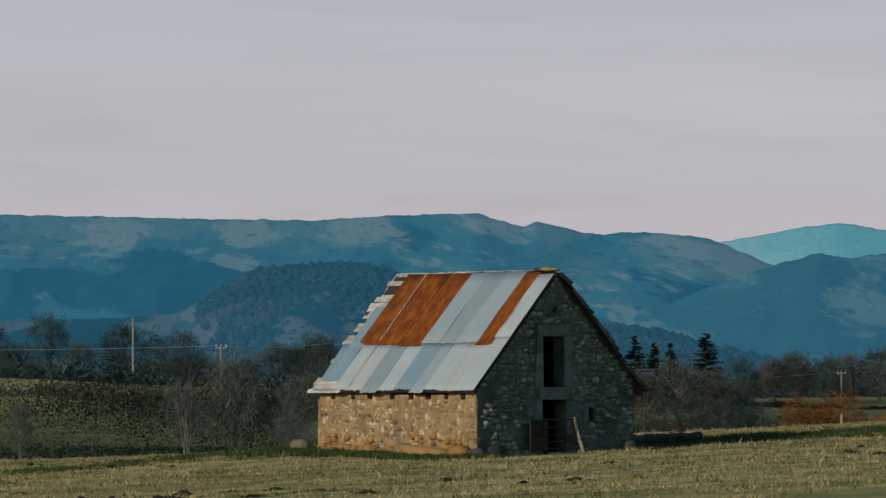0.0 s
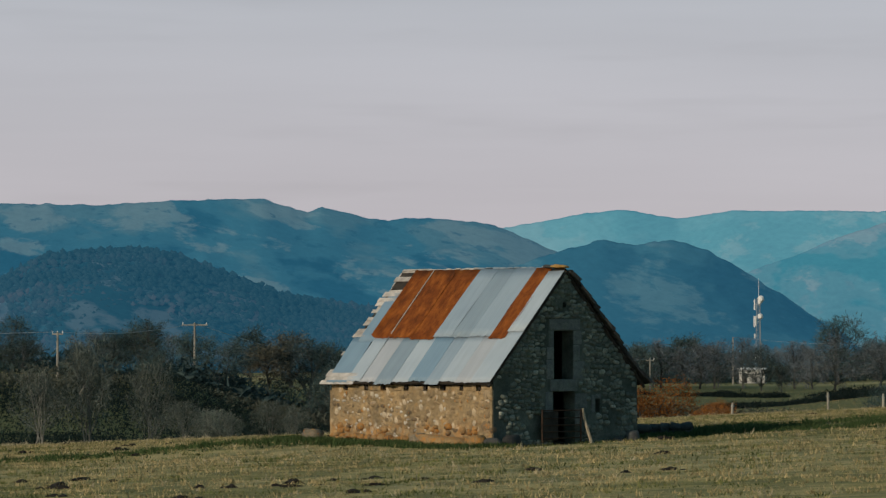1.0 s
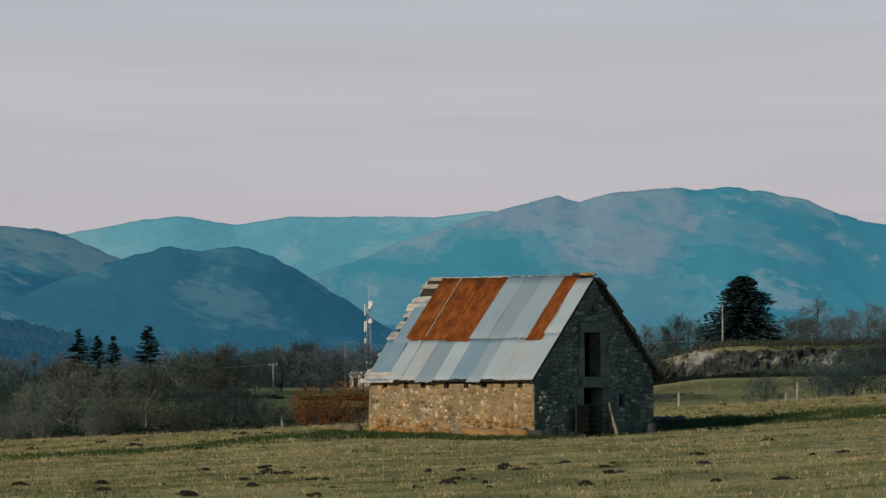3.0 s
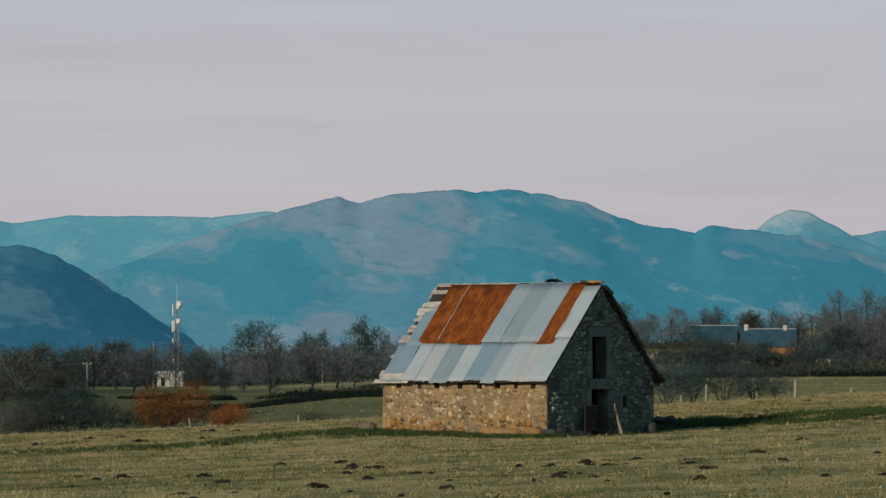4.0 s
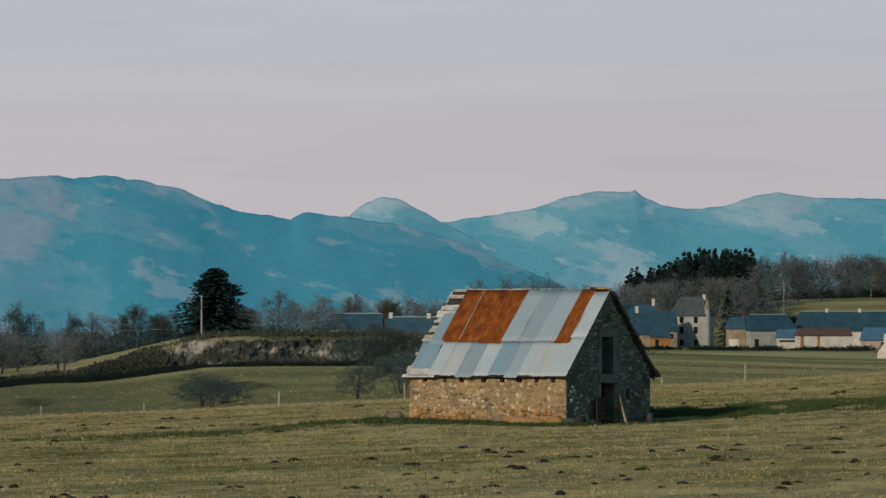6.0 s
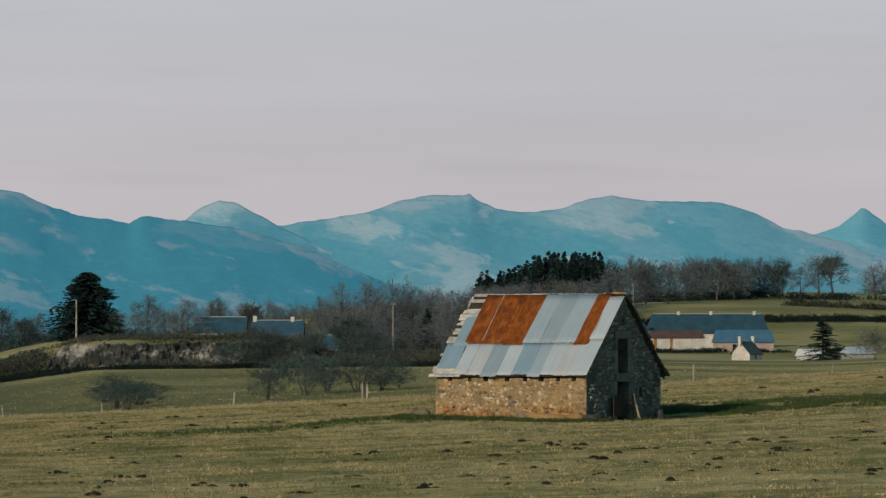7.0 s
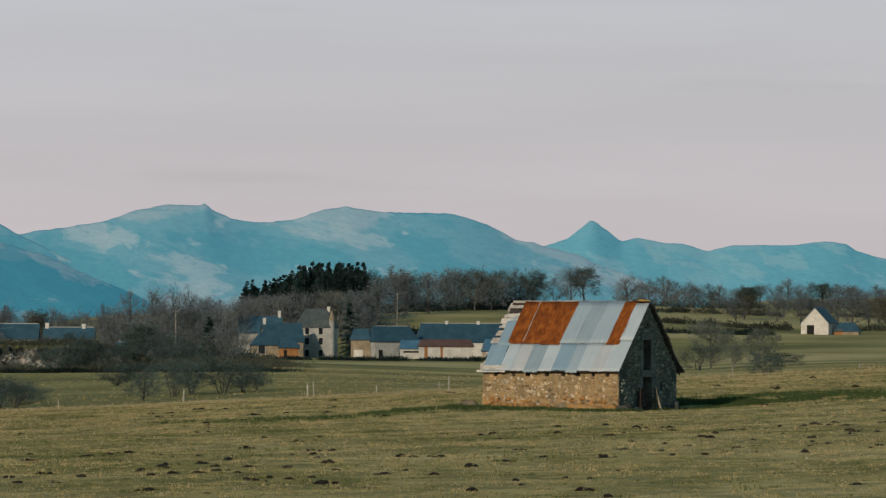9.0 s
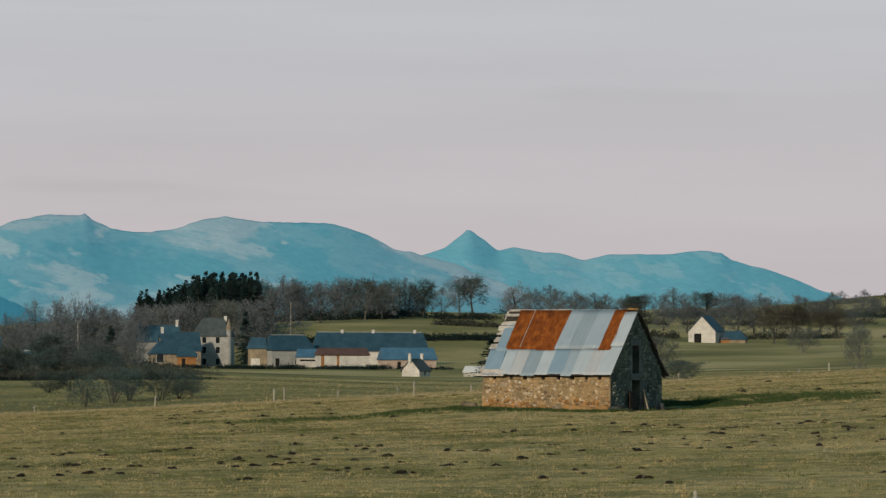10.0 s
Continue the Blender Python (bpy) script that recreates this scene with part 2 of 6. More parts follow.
def ridge(name, knots, radius, material, foot, seed, base=-8.0, crest=1.0, relief=9.0, label=""):
    """A mountain range about the barn as centre: knots of bearing and summit height, the front slope running down to the radius foot."""
    az = np.array([k[0] for k in knots])
    hh = np.array([k[1] for k in knots])
    steps = np.arange(az[0], az[-1] + 1e-6, 0.045)
    rows = [-0.22, -0.1] + [(k / 34) ** 1.25 for k in range(35)]
    verts, faces = [], []
    line = []
    for a in steps:
            i = int(np.clip(np.searchsorted(az, a), 1, len(az) - 1))
            s = (a - az[i - 1]) / (az[i] - az[i - 1])
            s = 0.75 * s + 0.25 * s * s * (3 - 2 * s)
            line.append(hh[i - 1] * (1 - s) + hh[i] * s)
    line = np.array(line)
    for u in rows:
        # lower down the summits melt into one another
        width = int(max(0.0, u) * 30) + 1
        kernel = np.hanning(2 * width + 1)
        soft = np.convolve(np.pad(line, width, "edge"), kernel / kernel.sum(), "valid")
        for a, h in zip(steps, soft):
            rough = noise.fractal(Vector((a * 5.0, seed, 0)), 1.0, 2.1, 4) + 0.35 * noise.fractal(Vector((a * 24.0, seed, 4)), 0.8, 2.1, 3)
            h = float(h) + crest * rough * max(0.0, 1 - 9 * abs(u))
            wob = noise.noise(Vector((a * 0.8, u * 1.5, seed)))
            r = radius + (foot - radius) * u + 60 * wob * max(u, 0)
            if u < 0:
                z = h + (base - h) * (-u / 0.22) ** 0.8
            else:
                body = (1 - u) ** 1.25
                gully = abs(noise.fractal(Vector((a * 0.55, u * 2.6, seed + 9)), 0.9, 2.0, 4)) - 0.25
                z = base + (h - base) * body - relief * gully * math.sin(min(1.0, u * 1.6 + 0.02) * math.pi) * (0.15 + u)
            t = radians(a)
            verts.append((r * math.sin(t), r * math.cos(t), z))
    n = len(steps)
    for j in range(len(rows) - 1):
        for i in range(n - 1):
            faces.append((j * n + i, j * n + i + 1, (j + 1) * n + i + 1, (j + 1) * n + i))
    return tagged(from_lists(name, verts, faces, material, True), label, "mountain", kind="structure")


# haze by palette: bluer and paler colours for the more distant ranges
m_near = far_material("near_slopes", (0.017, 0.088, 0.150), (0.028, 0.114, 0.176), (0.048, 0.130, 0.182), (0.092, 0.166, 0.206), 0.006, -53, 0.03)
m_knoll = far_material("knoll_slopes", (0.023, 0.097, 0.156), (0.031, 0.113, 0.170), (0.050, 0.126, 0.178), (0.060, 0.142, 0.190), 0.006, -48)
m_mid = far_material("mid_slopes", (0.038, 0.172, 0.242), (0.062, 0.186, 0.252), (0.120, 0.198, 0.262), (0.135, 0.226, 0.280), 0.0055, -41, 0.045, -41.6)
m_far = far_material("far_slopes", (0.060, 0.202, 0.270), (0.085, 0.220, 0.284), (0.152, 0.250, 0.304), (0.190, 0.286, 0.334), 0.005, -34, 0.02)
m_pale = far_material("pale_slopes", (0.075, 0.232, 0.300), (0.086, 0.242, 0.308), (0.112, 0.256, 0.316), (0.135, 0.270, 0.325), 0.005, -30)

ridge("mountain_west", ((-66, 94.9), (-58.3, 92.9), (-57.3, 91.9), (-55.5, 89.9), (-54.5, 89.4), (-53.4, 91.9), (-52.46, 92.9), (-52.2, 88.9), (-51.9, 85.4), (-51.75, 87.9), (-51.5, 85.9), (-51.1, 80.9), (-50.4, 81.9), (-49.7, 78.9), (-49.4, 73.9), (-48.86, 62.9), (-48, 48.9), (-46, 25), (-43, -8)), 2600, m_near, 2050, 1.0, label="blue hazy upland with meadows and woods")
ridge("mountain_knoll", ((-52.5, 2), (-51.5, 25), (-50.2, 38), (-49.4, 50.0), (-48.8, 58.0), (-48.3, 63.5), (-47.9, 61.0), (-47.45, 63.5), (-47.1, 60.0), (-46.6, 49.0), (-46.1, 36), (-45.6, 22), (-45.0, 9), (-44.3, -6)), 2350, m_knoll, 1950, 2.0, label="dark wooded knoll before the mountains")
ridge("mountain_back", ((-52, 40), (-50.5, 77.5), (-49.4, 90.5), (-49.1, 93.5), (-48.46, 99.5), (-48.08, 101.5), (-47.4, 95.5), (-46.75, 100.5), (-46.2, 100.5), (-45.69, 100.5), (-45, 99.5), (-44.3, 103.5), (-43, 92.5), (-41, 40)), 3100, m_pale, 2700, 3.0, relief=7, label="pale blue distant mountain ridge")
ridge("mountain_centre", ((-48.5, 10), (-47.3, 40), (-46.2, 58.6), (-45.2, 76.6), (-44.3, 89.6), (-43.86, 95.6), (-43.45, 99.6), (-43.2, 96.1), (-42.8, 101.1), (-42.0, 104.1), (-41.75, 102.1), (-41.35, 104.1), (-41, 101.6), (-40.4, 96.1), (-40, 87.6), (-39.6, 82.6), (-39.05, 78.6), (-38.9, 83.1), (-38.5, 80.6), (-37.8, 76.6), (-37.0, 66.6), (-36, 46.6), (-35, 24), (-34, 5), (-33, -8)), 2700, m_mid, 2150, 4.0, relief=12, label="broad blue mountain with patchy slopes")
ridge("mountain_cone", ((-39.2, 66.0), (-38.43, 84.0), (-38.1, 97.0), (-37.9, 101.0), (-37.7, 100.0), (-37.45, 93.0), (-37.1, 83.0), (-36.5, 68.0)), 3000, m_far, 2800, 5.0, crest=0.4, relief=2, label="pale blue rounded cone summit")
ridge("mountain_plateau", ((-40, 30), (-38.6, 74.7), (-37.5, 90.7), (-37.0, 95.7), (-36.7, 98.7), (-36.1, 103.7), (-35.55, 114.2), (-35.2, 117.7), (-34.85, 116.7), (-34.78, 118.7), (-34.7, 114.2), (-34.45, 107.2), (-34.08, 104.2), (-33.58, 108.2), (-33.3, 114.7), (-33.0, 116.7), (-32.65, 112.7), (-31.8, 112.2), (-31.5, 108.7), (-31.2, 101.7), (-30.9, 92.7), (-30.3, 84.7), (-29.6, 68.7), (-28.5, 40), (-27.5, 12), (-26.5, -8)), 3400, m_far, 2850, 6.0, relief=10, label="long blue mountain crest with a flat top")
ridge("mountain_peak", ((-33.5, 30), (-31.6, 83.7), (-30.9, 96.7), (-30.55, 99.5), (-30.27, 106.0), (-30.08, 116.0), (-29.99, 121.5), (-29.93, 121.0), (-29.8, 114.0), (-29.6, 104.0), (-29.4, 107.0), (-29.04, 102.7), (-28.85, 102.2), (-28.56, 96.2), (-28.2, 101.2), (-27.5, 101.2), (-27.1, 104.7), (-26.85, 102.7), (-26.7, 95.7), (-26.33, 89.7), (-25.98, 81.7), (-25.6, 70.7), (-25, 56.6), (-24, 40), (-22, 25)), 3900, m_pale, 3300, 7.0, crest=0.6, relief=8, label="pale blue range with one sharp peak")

# the wooded hill in front of the western upland, distance haze painted in as blue
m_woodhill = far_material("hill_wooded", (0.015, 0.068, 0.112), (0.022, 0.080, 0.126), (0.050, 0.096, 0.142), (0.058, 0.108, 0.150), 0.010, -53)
HILL = ((-62, 22), (-60, 25), (-58.4, 26), (-57.0, 27), (-56.2, 29), (-55.75, 38), (-55.3, 46.5), (-54.7, 49), (-54.1, 50), (-53.6, 47), (-53.0, 40), (-52.3, 31), (-51.4, 26), (-50.3, 22), (-49.4, 14), (-47.6, 0))
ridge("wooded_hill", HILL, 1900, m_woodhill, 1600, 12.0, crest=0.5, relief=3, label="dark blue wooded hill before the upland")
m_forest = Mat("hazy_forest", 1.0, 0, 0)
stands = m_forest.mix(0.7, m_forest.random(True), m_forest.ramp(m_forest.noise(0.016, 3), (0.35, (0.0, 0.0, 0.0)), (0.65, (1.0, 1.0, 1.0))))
# the forest's haze is a blue emission over an almost black base
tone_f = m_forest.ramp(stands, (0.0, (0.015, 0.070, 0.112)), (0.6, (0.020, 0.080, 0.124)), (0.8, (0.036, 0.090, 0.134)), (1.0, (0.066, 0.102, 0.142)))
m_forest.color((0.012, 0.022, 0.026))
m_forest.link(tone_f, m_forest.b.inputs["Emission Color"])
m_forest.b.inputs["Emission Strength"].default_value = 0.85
fr = random.Random(77)
verts, faces = [], []
for _ in range(9500):
    a = fr.uniform(-59.5, -48.6)
    u = fr.random() ** 1.3
    h = float(np.interp(a, [k[0] for k in HILL], [k[1] for k in HILL]))
    if h < 6 or a < -56 or (u > 0.25 and noise.noise(Vector((a * 0.9, u * 3, 4))) > 0.22):
        continue
    z = -8 + (h + 8) * (1 - u) ** 1.25 - 1.5
    r = 1900 - 300 * u - 6
    x, y = r * math.sin(radians(a)), r * math.cos(radians(a))
    tall, wide = fr.uniform(1.6, 4.2), fr.uniform(0.9, 1.9)
    o = len(verts)
    k = True
    for q in range(5):
        an = 1.2566 * q + fr.random()
        verts.append((x + wide * math.cos(an), y + wide * math.sin(an), z + (tall * 0.45 if k else 0) + fr.uniform(-0.6, 0.6)))
    verts.append((x + fr.uniform(-0.8, 0.8), y, z + tall * 0.8))
    verts.append((x, y, z - 0.5))
    for q in range(5):
        faces.append((o + q, o + (q + 1) % 5, o + 5))
        faces.append((o + (q + 1) % 5, o + q, o + 6))
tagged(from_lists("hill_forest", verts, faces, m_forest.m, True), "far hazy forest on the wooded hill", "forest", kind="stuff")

# ---------------------------------------------------------------- barn
rng = random.Random(7)


def stone_material(name, spread_dark, mid, pale, lichen=0.0, moss=0.0):
    m = Mat(name, 0.92)
    r = m.random()
    base = m.ramp(r, (0.0, spread_dark), (0.45, mid), (0.8, mid), (1.0, pale))
    grain = m.noise(22, 6, 0.7)
    blot = m.noise(3.2, 4)
    col = m.mix(0.8, base, m.ramp(grain, (0.28, (0.45, 0.45, 0.45)), (0.72, (1.45, 1.4, 1.35))), "MULTIPLY")
    col = m.mix(0.7, col, m.ramp(blot, (0.35, (0.65, 0.66, 0.68)), (0.65, (1.2, 1.17, 1.1))), "MULTIPLY")
    if lichen:
        spots = m.value(m.noise(5.5, 5, 0.7), 0.60 - 0.08 * lichen, 0.66, 0, 0.85)
        col = m.mix(spots, col, (0.46, 0.19, 0.028))
    if moss:
        col = m.mix(m.value(m.noise(2.4, 5, 0.7), 0.50, 0.64, 0, moss), col, (0.045, 0.06, 0.022))
    m.color(col).bump(grain, 0.6, 0.03)
    return m.m


def rubble_material(name, gap, dull, warm, pale):
    """Rough pointed rubble: small stones showing through the mortar."""
    m = Mat(name, 0.95)
    cell = m.node("ShaderNodeTexVoronoi", Scale=5.2, Randomness=1.0)
    cell.feature = "F1"
    warp = m.mix(0.09, m.pos, m.node("ShaderNodeTexNoise", Scale=6.0).outputs["Color"])
    m.link(warp, cell.inputs["Vector"])
    tone = m.node("ShaderNodeSeparateColor")
    m.link(cell.outputs["Color"], tone.inputs[0])
    stone = m.ramp(tone.outputs[0], (0.0, dull), (0.45, warm), (0.8, warm), (0.93, pale))
    joint = m.value(cell.outputs["Distance"], 0.40, 0.60, 0, 0.9)
    col = m.mix(joint, stone, gap)
    col = m.mix(0.7, col, m.ramp(m.noise(1.1, 5), (0.35, (0.58, 0.60, 0.62)), (0.65, (1.28, 1.22, 1.12))), "MULTIPLY")
    col = m.mix(0.8, col, m.ramp(m.noise(30, 5, 0.7), (0.3, (0.5, 0.5, 0.5)), (0.7, (1.4, 1.38, 1.33))), "MULTIPLY")
    col = m.mix(m.value(m.noise(2.2, 6, 0.7), 0.58, 0.68, 0, 0.6), col, (0.36, 0.19, 0.05))
    # lichen crusts grow on the lower courses
    low = m.node("ShaderNodeSeparateXYZ")
    m.link(m.pos, low.inputs[0])
    crust = m.node("ShaderNodeMath")
    crust.operation = "MULTIPLY"
    m.link(m.value(low.outputs["Z"], 0.85, 0.35, 0, 0.5), crust.inputs[0])
    m.link(m.value(m.noise(1.6, 6, 0.72), 0.48, 0.60, 0, 1), crust.inputs[1])
    m.color(m.mix(crust.outputs[0], col, (0.44, 0.205, 0.045)))
    m.bump(m.value(cell.outputs["Distance"], 0.1, 0.65, 1, 0), 1.0, 0.05)
    return m.m


# one masonry: sun gold tinted into the front, cool dark shade into the gable
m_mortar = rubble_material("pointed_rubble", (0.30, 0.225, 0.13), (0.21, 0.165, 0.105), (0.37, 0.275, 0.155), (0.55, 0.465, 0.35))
m_mortar_gable = varied("shade_tinted_joints", (0.045, 0.058, 0.050), (0.135, 0.155, 0.132), 1.1, 14, 0.95, bump=0.8, dist=0.04)
m_stone_front = stone_material("sun_tinted_fieldstone", (0.13, 0.10, 0.066), (0.30, 0.225, 0.132), (0.52, 0.43, 0.30), 0.35)
m_stone_pale = stone_material("whitish_fieldstone", (0.36, 0.33, 0.28), (0.52, 0.48, 0.41), (0.68, 0.65, 0.58))
m_stone_base = stone_material("lichened_footing_stone", (0.13, 0.10, 0.065), (0.29, 0.195, 0.095), (0.44, 0.30, 0.15), 1.8)
m_stone_gable = stone_material("shade_tinted_rubble", (0.095, 0.112, 0.10), (0.215, 0.24, 0.21), (0.38, 0.40, 0.35), 0.0, 0.5)
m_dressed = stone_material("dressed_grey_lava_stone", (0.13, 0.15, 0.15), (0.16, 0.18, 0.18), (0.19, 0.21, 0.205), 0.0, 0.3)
m_old_wood = varied("silvered_wood", (0.34, 0.31, 0.28), (0.60, 0.56, 0.52), 3, 45, 0.9, spread=0.25, bump=0.6, dist=0.01)
m_dark_wood = varied("tarred_wood", (0.02, 0.018, 0.016), (0.06, 0.05, 0.04), 3, 40, 0.9)
m_slab = varied("roof_slabs", (0.03, 0.032, 0.034), (0.085, 0.085, 0.08), 2, 20, 0.9, spread=0.35, bump=0.7, dist=0.03)
m_gate = varied("rusty_gate_iron", (0.03, 0.022, 0.018), (0.09, 0.05, 0.03), 4, 40, 0.7, metal=0.4)
m_stake = varied("weathered_stake", (0.30, 0.24, 0.17), (0.5, 0.42, 0.31), 5, 50, 0.9, bump=0.6)


def zinc_material(name, tint, rust):
    """Galvanised sheet with streaks down the slope; rust from none to all over."""
    m = Mat(name, 0.55, 0.0, 0.5)
    streak = m.noise(1.0, 5, 0.6, (6.5, 0.5, 0.5))
    cloud = m.noise(0.9, 4)
    col = m.ramp(streak, (0.25, tuple(c * 0.90 for c in tint)), (0.55, tint), (0.8, tuple(min(1, c * 1.07) for c in tint)))
    col = m.mix(0.6, col, m.ramp(cloud, (0.3, (0.86, 0.88, 0.9)), (0.7, (1.08, 1.07, 1.05))), "MULTIPLY")
    spot = m.noise(7, 6, 0.7)
    red = m.ramp(m.noise(1.7, 7, 0.72, (1.6, 0.9, 0.9)), (0.26, (0.055, 0.022, 0.010)), (0.46, (0.165, 0.048, 0.012)), (0.6, (0.27, 0.085, 0.017)), (0.74, (0.40, 0.17, 0.05)))
    red = m.mix(0.6, red, m.ramp(spot, (0.3, (0.7, 0.7, 0.7)), (0.7, (1.25, 1.2, 1.15))), "MULTIPLY")
    if rust >= 1:
        bare = m.value(m.noise(2.6, 6, 0.75, (1.6, 0.5, 0.5)), 0.70, 0.74, 0, 0.75)
        col = m.mix(bare, red, (0.42, 0.33, 0.24))
    elif rust > 0:
        col = m.mix(m.value(spot, 0.62, 0.72, 0, rust), col, red)
    m.color(col).bump(cloud, 0.25, 0.03)
    m.b.inputs["Roughness"].default_value = 0.75 if rust >= 1 else 0.5
    m.b.inputs["Specular IOR Level"].default_value = 0.08 if rust >= 1 else 0.5
    return m.m


m_zinc = zinc_material("galvanised_sheet", (0.285, 0.355, 0.425), 0.0)
m_zinc_blue = zinc_material("dull_blue_grey_sheet", (0.20, 0.295, 0.385), 0.0)
m_zinc_white = zinc_material("pale_sheet", (0.385, 0.445, 0.505), 0.03)
m_zinc_pink = zinc_material("pale_sheet_with_rust_bloom", (0.40, 0.425, 0.465), 0.12)
m_zinc_dark = zinc_material("grey_sheet", (0.235, 0.30, 0.36), 0.04)
m_rust = zinc_material("rusted_sheet", (0.45, 0.42, 0.4), 1.0)

BX0, BX1, BY0, BY1 = -8.4, 0.0, 0.0, 6.25
EAVE_Y, EAVE_Z, RIDGE_Y, RIDGE_Z = -0.25, 1.95, 3.1, 5.70
barn = thing("barn", "small old fieldstone barn with a patched rusty tin roof", "barn")


def gable_top(y):
    """Height of the gable masonry under the roof at y."""
    if y < RIDGE_Y:
        return EAVE_Z - 0.10 + (y - EAVE_Y) * (RIDGE_Z - EAVE_Z) / (RIDGE_Y - EAVE_Y)
    return EAVE_Z - 0.08 + (6.62 - y) * (RIDGE_Z - EAVE_Z) / (6.62 - RIDGE_Y)


def rough_block(bm, x0, x1, y0, y1, z0, z1, cuts=3, amp=0.015, seed=0):
    vs0 = set(bm.verts)
    box(bm, x0, x1, y0, y1, z0, z1)
    vs = [v for v in bm.verts if v not in vs0]
    es = list({e for v in vs for e in v.link_edges})
    bmesh.ops.subdivide_edges(bm, edges=es, cuts=cuts, use_grid_fill=True)
    for v in bm.verts:
        if v not in vs0:
            p = v.co * 2.3 + Vector((seed, 0, 0))
            v.co += Vector((noise.noise(p), noise.noise(p + Vector((9, 0, 0))), noise.noise(p + Vector((0, 9, 0))))) * amp * 2


# long front wall and its back, with the rafter notches left open along the top
bm = bmesh.new()
rough_block(bm, BX0 - 0.03, BX1 - 0.02, BY0 - 0.04, BY0 + 0.6, -0.4, 1.70, 14, 0.012)
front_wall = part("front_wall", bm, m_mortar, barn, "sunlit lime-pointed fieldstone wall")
bm = bmesh.new()
rough_block(bm, BX0, BX1, BY1 - 0.6, BY1, -0.4, 1.85, 6)
part("back_wall", bm, m_mortar_gable, barn)


def gable_outline(holes):
    """The gable masonry as strips between the openings: y0, y1, z0, z1 of each hole."""
    bm = bmesh.new()
    ys = sorted({BY0 + 0.002, RIDGE_Y, BY1 - 0.002, *[h[0] for h in holes], *[h[1] for h in holes]})
    for a, b in zip(ys, ys[1:]):
        mid = (a + b) / 2
        spans, z = [], -0.4
        for h in sorted((h for h in holes if h[0] < mid < h[1]), key=lambda h: h[2]):
            spans.append((z, h[2]))
            z = h[3]
        spans.append((z, None))
        for z0, z1 in spans:
            if z1 is not None and z1 - z0 < 0.01:
                continue
            ta, tb = (gable_top(a), gable_top(b)) if z1 is None else (z1, z1)
            co = [(y, zz) for y, zz in ((a, z0), (b, z0), (b, tb), (a, ta))]
            f = [bm.verts.new((0.0, y, zz)) for y, zz in co]
            g = [bm.verts.new((-0.55, y, zz)) for y, zz in co]
            bm.faces.new(f)
            bm.faces.new(g[::-1])
            for i in range(4):
                j = (i + 1) % 4
                bm.faces.new((f[j], f[i], g[i], g[j]))
    bmesh.ops.recalc_face_normals(bm, faces=bm.faces)
    return bm


UP_DOOR, LOW_DOOR, SLIT = (2.60, 3.42, 2.07, 3.66), (2.56, 3.50, -0.4, 1.67), (4.40, 4.60, 0.98, 1.42)
NICHE = (2.98, 3.14, 4.42, 4.60)
gable_wall = part("gable_wall", gable_outline((UP_DOOR, LOW_DOOR, SLIT, NICHE)), m_mortar_gable, barn, "rubble gable with two openings, its masonry coloured for shade")
bm = gable_outline(())
bmesh.ops.transform(bm, matrix=Matrix.Translation((BX0 + 0.55, 0, 0)), verts=bm.verts)
part("far_gable_wall", bm, m_mortar_gable, barn)
bm = bmesh.new()
box(bm, BX0 + 0.56, BX1 - 0.56, BY0 + 0.61, BY1 - 0.61, -0.45, 0.02)
part("earth_floor", bm, m_dark_wood, barn)
bm = bmesh.new()
box(bm, BX0 + 0.56, BX1 - 0.9, BY0 + 0.61, BY1 - 0.61, 1.80, 1.92)
part("hay_loft_floor", bm, m_dark_wood, barn)


def dressed(name, y0, y1, z0, z1, proud=0.03, label=""):
    bm = bmesh.new()
    box(bm, -0.45, proud, y0, y1, z0, z1, 0.018)
    for v in bm.verts:
        p = v.co * 5
        v.co += Vector((noise.noise(p), noise.noise(p + Vector((5, 0, 0))), noise.noise(p + Vector((0, 5, 0))))) * 0.014
    return part(name, bm, m_dressed, barn, label)


dressed("lintel", 2.38, 3.72, 3.67, 4.03, 0.035, "long dressed lintel stone")
dressed("lintel", 2.42, 3.60, 1.68, 2.06, 0.04, "thick dressed stone slab between the openings")
for y0, y1, z0, z1 in ((2.28, 2.59, 2.72, 3.12), (2.36, 2.59, 3.13, 3.66), (2.26, 2.59, 2.07, 2.71), (3.43, 3.95, 2.07, 2.66), (3.43, 3.72, 2.67, 3.2), (3.43, 3.80, 3.21, 3.66), (3.51, 4.05, 1.12, 1.60), (3.51, 3.78, 0.55, 1.11), (2.22, 2.55, 0.9, 1.66), (4.22, 4.39, 0.98, 1.55), (4.39, 4.64, 1.43, 1.58)):
    dressed("jamb_stone", y0 + 0.004, y1, z0 + 0.004, z1, 0.015 + 0.02 * rng.random())

# the stones: a few lumpy shapes shared by all


def lump(seed, sides=7):
    r = random.Random(seed)
    verts, faces = [], []
    for ring, (rad, x) in enumerate(((1.0, -0.5), (1.0, 0.12), (0.74, 0.42))):
        for k in range(sides):
            a = 2 * math.pi * (k + 0.25 * r.random()) / sides
            q = rad * (0.88 + 0.18 * r.random())
            c, s = math.cos(a), math.sin(a)
            e = (abs(c) ** 3.0 + abs(s) ** 3.0) ** (-1 / 3.0)
            verts.append((x + 0.08 * r.uniform(-1, 1) * (ring > 0), 0.5 * q * e * c, 0.5 * q * e * s))
    verts.append((0.5, 0, 0))
    for ring in range(2):
        for k in range(sides):
            j = (k + 1) % sides
            faces.append((ring * sides + k, ring * sides + j, (ring + 1) * sides + j, (ring + 1) * sides + k))
    for k in range(sides):
        faces.append((2 * sides + k, 2 * sides + (k + 1) % sides, 3 * sides))
    return verts, faces


